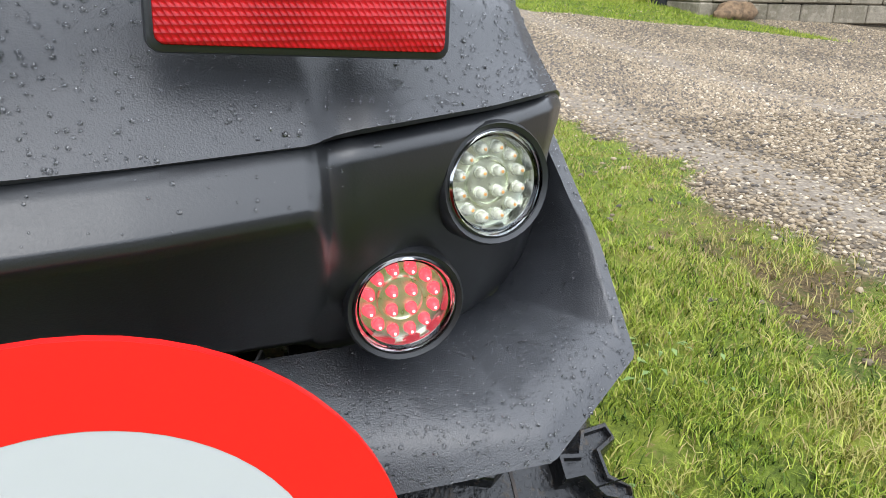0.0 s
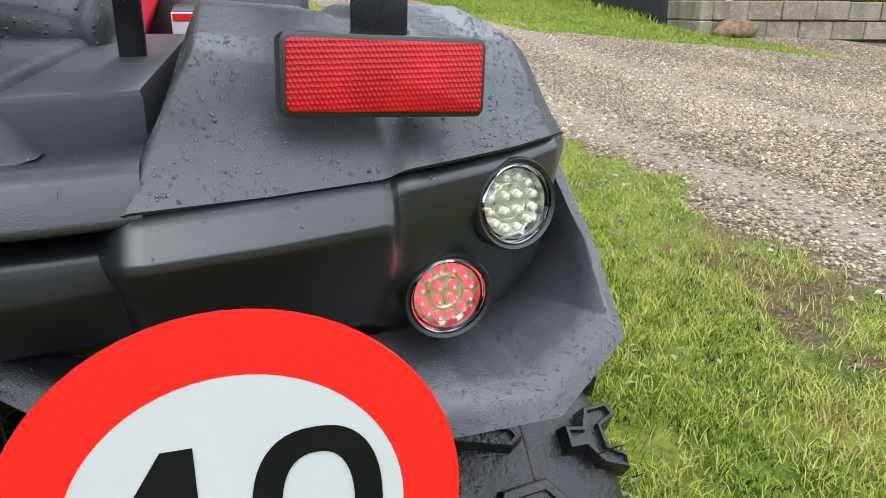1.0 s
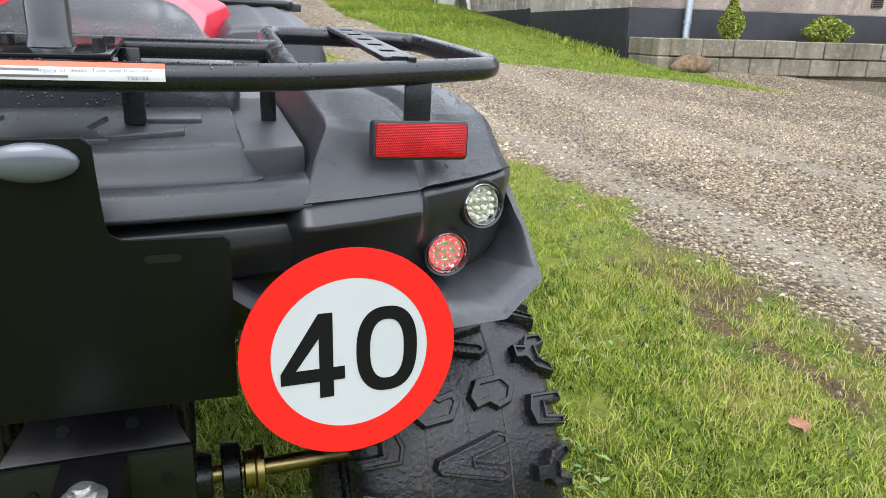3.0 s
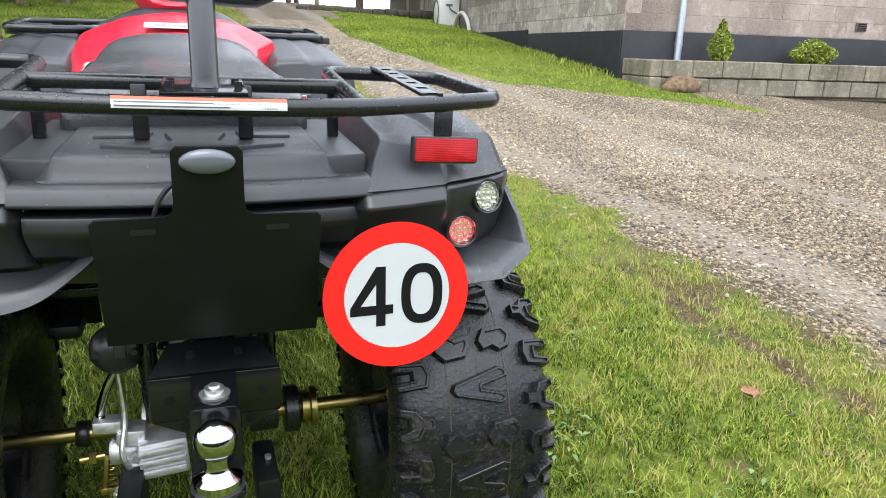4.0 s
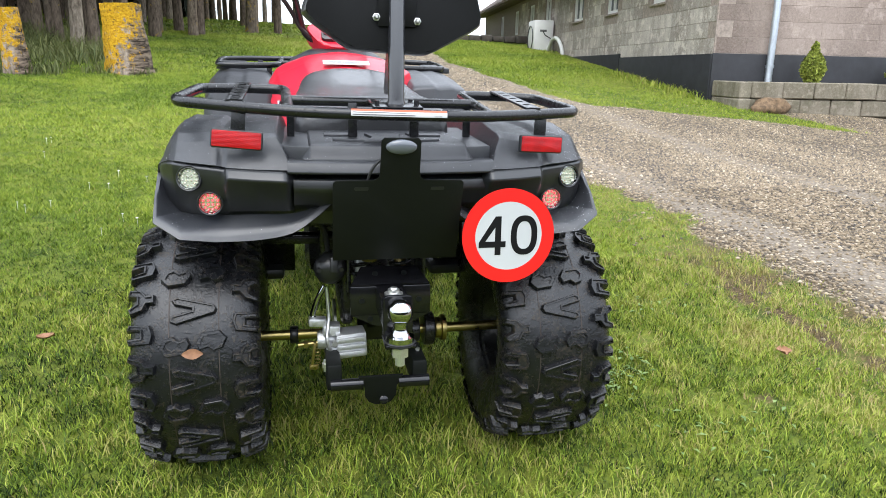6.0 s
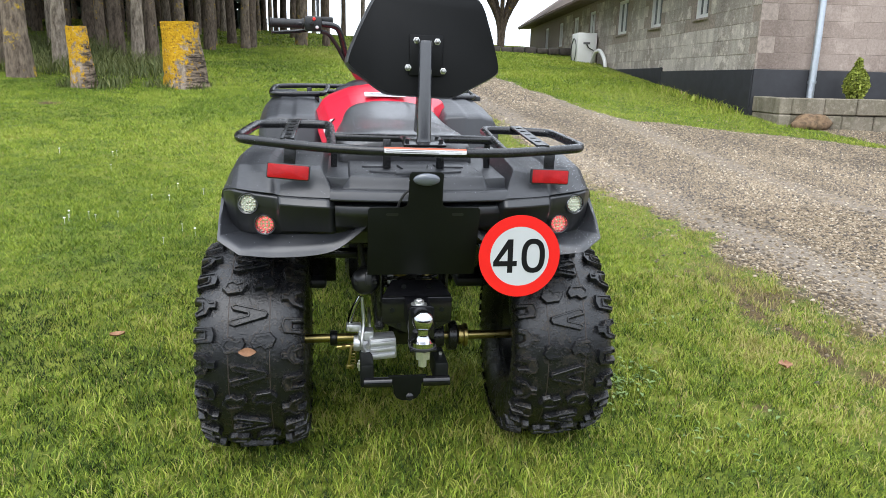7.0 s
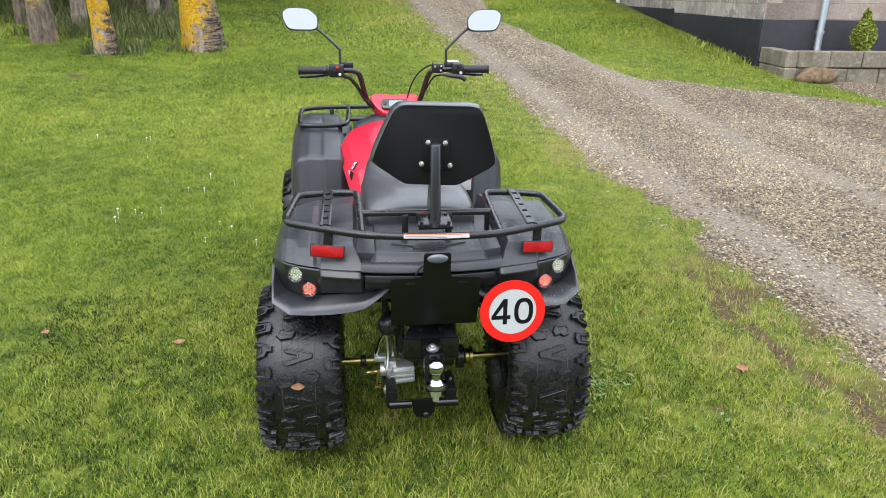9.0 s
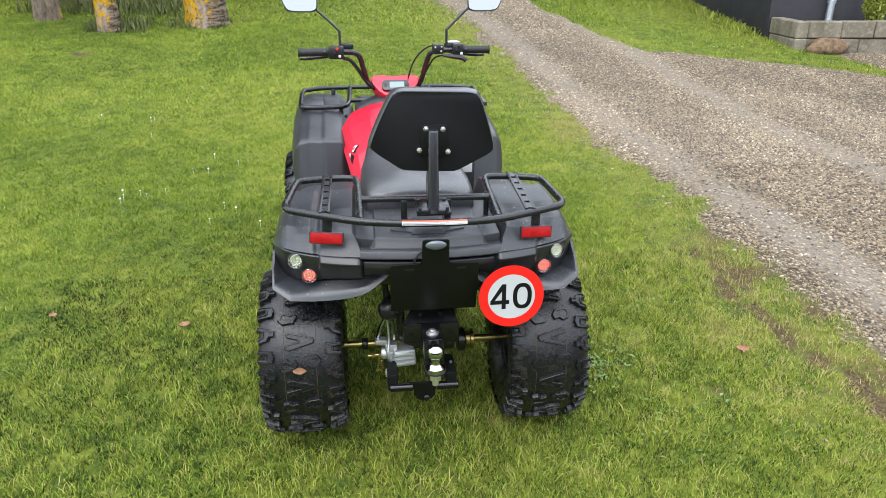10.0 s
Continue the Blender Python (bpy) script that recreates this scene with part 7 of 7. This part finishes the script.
for s, xs, xm, hub in ((-1, -0.262, -0.412, -0.340), (1, 0.178, 0.335, 0.255)):
    bm = bmesh.new()
    tube(bm, spline([(xs, HY + 0.01, HZ + 0.015), (xs, HY + 0.012, HZ + 0.075), (xs + s * 0.006, HY + 0.014, HZ + 0.09), (hub, HY + 0.035, HZ + 0.155), (hub + s * 0.02, HY + 0.042, HZ + 0.168)], 4), 0.0055, 10)
    mir = part("mirror", bm, M_SMOOTH, hb, "black rear-view mirror on a bent stem")
    m_m = facing((xm, HY + 0.03, HZ + 0.198), (-s * 0.05, -0.96, 0.24))
    shape = [(0.078, 0.030), (0.055, 0.048), (-0.030, 0.046), (-0.068, 0.012), (-0.066, -0.032), (-0.045, -0.042), (0.055, -0.040), (0.075, 0.0)]
    shape = [((-x if s < 0 else x), y) for x, y in shape]
    fine = []
    for a, b, c in zip(shape[-1:] + shape[:-1], shape, shape[1:] + shape[:1]):
        fine += [tuple(b[i] + 0.28 * (a[i] - b[i]) for i in (0, 1)), tuple(b[i] + 0.07 * (a[i] - b[i]) + 0.07 * (c[i] - b[i]) for i in (0, 1)), tuple(b[i] + 0.28 * (c[i] - b[i]) for i in (0, 1))]
    bm = bmesh.new()
    slab(bm, fine, m_m @ Matrix.Translation((0, 0, -0.018)), 0.018, 0.003)
    part("housing", bm, M_SMOOTH, mir)
    bm = bmesh.new()
    slab(bm, [(x * 0.94, y * 0.94) for x, y in fine], m_m, 0.0012)
    part("glass", bm, M_MIRROR, mir, "mirror glass")


# front fenders and rack
def front_fender(s):
    bm = bmesh.new()
    rows = []
    for y, zt, zl, wo in ((0.548, 0.56, 0.54, 0.448), (0.606, 0.846, 0.73, 0.476), (0.640, 0.858, 0.735, 0.478), (0.80, 0.884, 0.775, 0.486), (1.00, 0.906, 0.80, 0.488), (1.2, 0.918, 0.81, 0.484), (1.4, 0.905, 0.79, 0.468), (1.52, 0.84, 0.72, 0.45)):
        k = cx(y) - 0.010
        zt += 0.016 if s > 0 else 0.004
        rows.append([(k + s * 0.17, y + 0.03, zt - 0.06), (k + s * 0.215, y + 0.012, zt - 0.022), (k + s * 0.232, y + 0.002, zt - 0.002), (k + s * 0.300, y - 0.004, zt + 0.002), (k + s * 0.312, y + 0.006, zt - 0.003), (k + s * 0.36, y + 0.006, zt + 0.001), (k + s * 0.376, y + 0.014, zt - 0.005), (k + s * 0.405, y + 0.012, zt - 0.010), (k + s * (wo - 0.050), y + 0.022, zt - 0.045), (k + s * (wo - 0.040), y + 0.03, zl)])
    loft(bm, crisp(rows, 0.007))
    thicken(bm, 0.003)
    f = flatten(part("front_fender", bm, M_PLASTIC, quad, "black grained plastic front fender", sharp=50))
    bm = bmesh.new()
    slab(bm, [(0.0, -0.05), (0.11, -0.05), (0.10, 0.05), (0.01, 0.05)], facing((cx(1.0) + s * 0.37 - 0.05, 1.05, 0.912), (0, -0.12, 1), (0, 1, 0)), 0.02, 0.006)
    part("raised_pad", bm, M_PLASTIC, f)


front_fender(-1)
front_fender(1)
k = cx(1.1) - 0.004
side = [(0.0, 1.34, 0.968), (0.30, 1.335, 0.966), (0.40, 1.31, 0.963), (0.432, 1.26, 0.960), (0.428, 1.05, 0.945), (0.418, 0.995, 0.941), (0.385, 0.975, 0.939), (0.27, 0.975, 0.940), (0.225, 0.985, 0.942), (0.205, 1.03, 0.946), (0.20, 1.2, 0.958), (0.20, 1.33, 0.966)]
f_rack = None
for s in (-1, 1):
    o = rack_bar("front_rack" if f_rack is None else "side_loop", [(k + s * x * 0.955, y - 0.02, z - 0.018) for x, y, z in side], 0.0105, quad if f_rack is None else f_rack, 5)
    if f_rack is None:
        f_rack = tagged(o, "black tubular steel front rack")
    bm = bmesh.new()
    box(bm, (k + s * 0.228, 0.968, 0.900), (0.018, 0.016, 0.050), bevel=0.003)
    box(bm, (k + s * 0.228, 0.968, 0.880), (0.050, 0.035, 0.010), bevel=0.003)
    part("post", bm, M_STEEL, f_rack)
    bm = bmesh.new()
    box(bm, (k + s * 0.272, 1.312, 0.908), (0.020, 0.016, 0.07), bevel=0.003)
    part("post", bm, M_STEEL, f_rack)
rack_bar("cross_bar", [(k - 0.19, 1.06, 0.931), (k, 1.06, 0.931), (k + 0.19, 1.06, 0.931)], 0.0095, f_rack)
bm = bmesh.new()
box(bm, (k, 1.15, 0.86), (0.34, 0.5, 0.08), bevel=0.03)
part("front_cover", bm, M_PLASTIC, quad)
for s in (-1, 1):
    bm = bmesh.new()
    box(bm, (s * 0.27 + cx(0.5), 0.42, 0.36), (0.13, 0.42, 0.03), bevel=0.01)
    part("footwell", bm, M_PLASTIC, quad)


# ---- rain on the plastics ----
def rain_on(obs, n, rmin, rmax, keep, seed):
    g = np.random.default_rng(seed)
    T, Nn = [], []
    for ob in obs:
        me = ob.data
        me.calc_loop_triangles()
        co = np.array([ob.matrix_world @ v.co for v in me.vertices])
        tri = np.array([t.vertices[:] for t in me.loop_triangles])
        T.append(co[tri])
    T = np.concatenate(T)
    nrm = np.cross(T[:, 1] - T[:, 0], T[:, 2] - T[:, 0])
    area = np.linalg.norm(nrm, axis=1) / 2
    nrm = nrm / np.maximum(2 * area, 1e-12)[:, None]
    ctr = T.mean(1)
    w = area * np.clip(nrm[:, 2] + 0.10, 0, 1) ** 0.6 * keep(ctr)
    pick = g.choice(len(T), n, p=w / w.sum())
    u, v = g.random(n), g.random(n)
    fl = u + v > 1
    u, v = np.where(fl, 1 - u, u), np.where(fl, 1 - v, v)
    P = T[pick, 0] + u[:, None] * (T[pick, 1] - T[pick, 0]) + v[:, None] * (T[pick, 2] - T[pick, 0])
    N = nrm[pick]
    r = rmin + (rmax - rmin) * g.random(n) ** 1.9
    a = np.cross(N, np.array([0.3, 0.9, 0.2]))
    a /= np.linalg.norm(a, axis=1)[:, None]
    b = np.cross(N, a)
    seg = 7
    V = []
    for rad, h in ((1.0, -0.06), (0.86, 0.42), (0.45, 0.66)):
        for i in range(seg):
            t = 2 * math.pi * i / seg
            V.append(P + (r * rad)[:, None] * (math.cos(t) * a + math.sin(t) * b) + (r * h)[:, None] * N)
    V.append(P + (r * 0.72)[:, None] * N)
    V = np.stack(V, 1).reshape(-1, 3)
    F = []
    for k in range(2):
        for i in range(seg):
            j = (i + 1) % seg
            F += [(k * seg + i, k * seg + j, (k + 1) * seg + j), (k * seg + i, (k + 1) * seg + j, (k + 1) * seg + i)]
    for i in range(seg):
        F.append((2 * seg + i, 2 * seg + (i + 1) % seg, 3 * seg))
    F = np.array(F).reshape(-1)
    L = (np.arange(n)[:, None] * (3 * seg + 1) + F[None]).reshape(-1)
    ob = fast_mesh("rain_drops", V, 3, L, M_WATER, None, True)
    return tagged(ob, "clear beads of rain on the bike's plastics", "rain drops", kind="stuff")


bpy.context.view_layer.update()
rain_on([fender_r, *[c for c in fender_r.children if c.name.startswith("flare")]], 9000, 0.0004, 0.00125, lambda c: np.where(c[:, 1] < -0.12, np.where(c[:, 2] < 0.70, 1.6, 1.0), 0.1), 1)
rain_on([c for c in fender_r.children if c.name.startswith("lower_panel")], 600, 0.0004, 0.0010, lambda c: np.where(c[:, 1] < -0.1, 1.0, 0.0), 2)
rain_on([fender_l, *[c for c in fender_l.children if c.name.startswith("flare")]], 1600, 0.0005, 0.0015, lambda c: np.where(c[:, 1] < 0.1, 1.0, 0.2), 3)
rain_on([deck, block], 4200, 0.0005, 0.0014, lambda c: np.ones(len(c)), 4)
rain_on([rack, *[c for c in rack.children if c.name.startswith("cross_bar")]], 1600, 0.0004, 0.0015, lambda c: np.where(c[:, 2] > 0.84, 1.0, 0.3), 5)
rain_on([seat], 3500, 0.0006, 0.0017, lambda c: np.ones(len(c)), 6)

# ---- small things on the lawn ----
def dead_leaf(x, y, size, rz, label):
    bm = bmesh.new()
    rows = []
    for i in range(7):
        t = i / 6
        w = math.sin(math.pi * (0.08 + 0.86 * t)) * 0.42
        rows.append([(size * (t - 0.5), size * w * q, size * (0.18 * q * q + 0.25 * (t - 0.5) ** 2 + 0.12)) for q in (-1, -0.5, 0, 0.5, 1)])
    loft(bm, rows)
    thicken(bm, size * 0.02)
    ob = part("fallen_leaf", bm, M_DEADLEAF)
    ob.matrix_world = on_ground(x, y, 0.022, rz)
    tagged(ob, label, "leaf", "fallen leaves")


dead_leaf(1.285, 0.085, 0.055, 70, "curled brown leaf lying in the grass")
dead_leaf(-0.97, 0.55, 0.05, 20, "brown leaf lying in the lawn")
dead_leaf(-1.55, 0.68, 0.04, 130, "brown leaf lying in the lawn")
for cxx, cyy, n, sp in ((-1.50, 1.95, 6, 0.10), (-1.25, 2.4, 4, 0.16), (-0.98, 1.55, 4, 0.12), (-1.9, 2.9, 4, 0.3)):
    g = np.random.default_rng(int(100 + cxx * 10))
    xs, ys = g.normal(cxx, sp, n), g.normal(cyy, sp, n)
    bm = bmesh.new()
    for x, y in zip(xs, ys):
        z = float(height(x, y)) + 0.038
        rod(bm, (x, y, z - 0.04), (x, y, z), 0.0008, 4)
        lathe(bm, [(0.0, 0.002), (0.003, 0.0020), (0.0062, 0.001), (0.0062, 0.0), (0.0, -0.001)], Matrix.Translation((x, y, z)) @ Matrix.Rotation(float(g.uniform(-0.4, 0.4)), 4, "X"), 8)
    tagged(part("daisies", bm, M_DAISY), "small white daisies in the lawn", "flowers", kind="stuff")

# ---- the blocks of the house walls ----
blk, blk_s = block_mesh("wall_block", (0.02, 0.396, 0.196), M_BLOCK, 0.005), block_mesh("wall_block_front", (0.397, 0.02, 0.197), M_RENDER, 0.003)
spots = []
for j in range(8):
    z = 1.29 + j * 0.2
    for i in range(33):
        y = 0.02 + 0.2 + i * 0.40 + (0.2 if j % 2 else 0.0)
        if z + 0.1 > EAVE - 0.05 or any(a - 0.2 < y < b + 0.2 and z + 0.1 > SILL - 0.06 and z - 0.1 < HEAD for a, b in WINDOWS):
            continue
        spots.append(((0.0035 + r1.uniform(-0.002, 0.002), y, z), r1.uniform(-0.004, 0.004)))
pieces("block", blk, spots, wall_long)
pieces("block", blk_s, [((0.22 + i * 0.40 + (0.2 if j % 2 else 0.0), 0.0065 + r1.uniform(-0.001, 0.001), 1.305 + j * 0.2), 0.0) for j in range(8) for i in range(14)], wall_front)
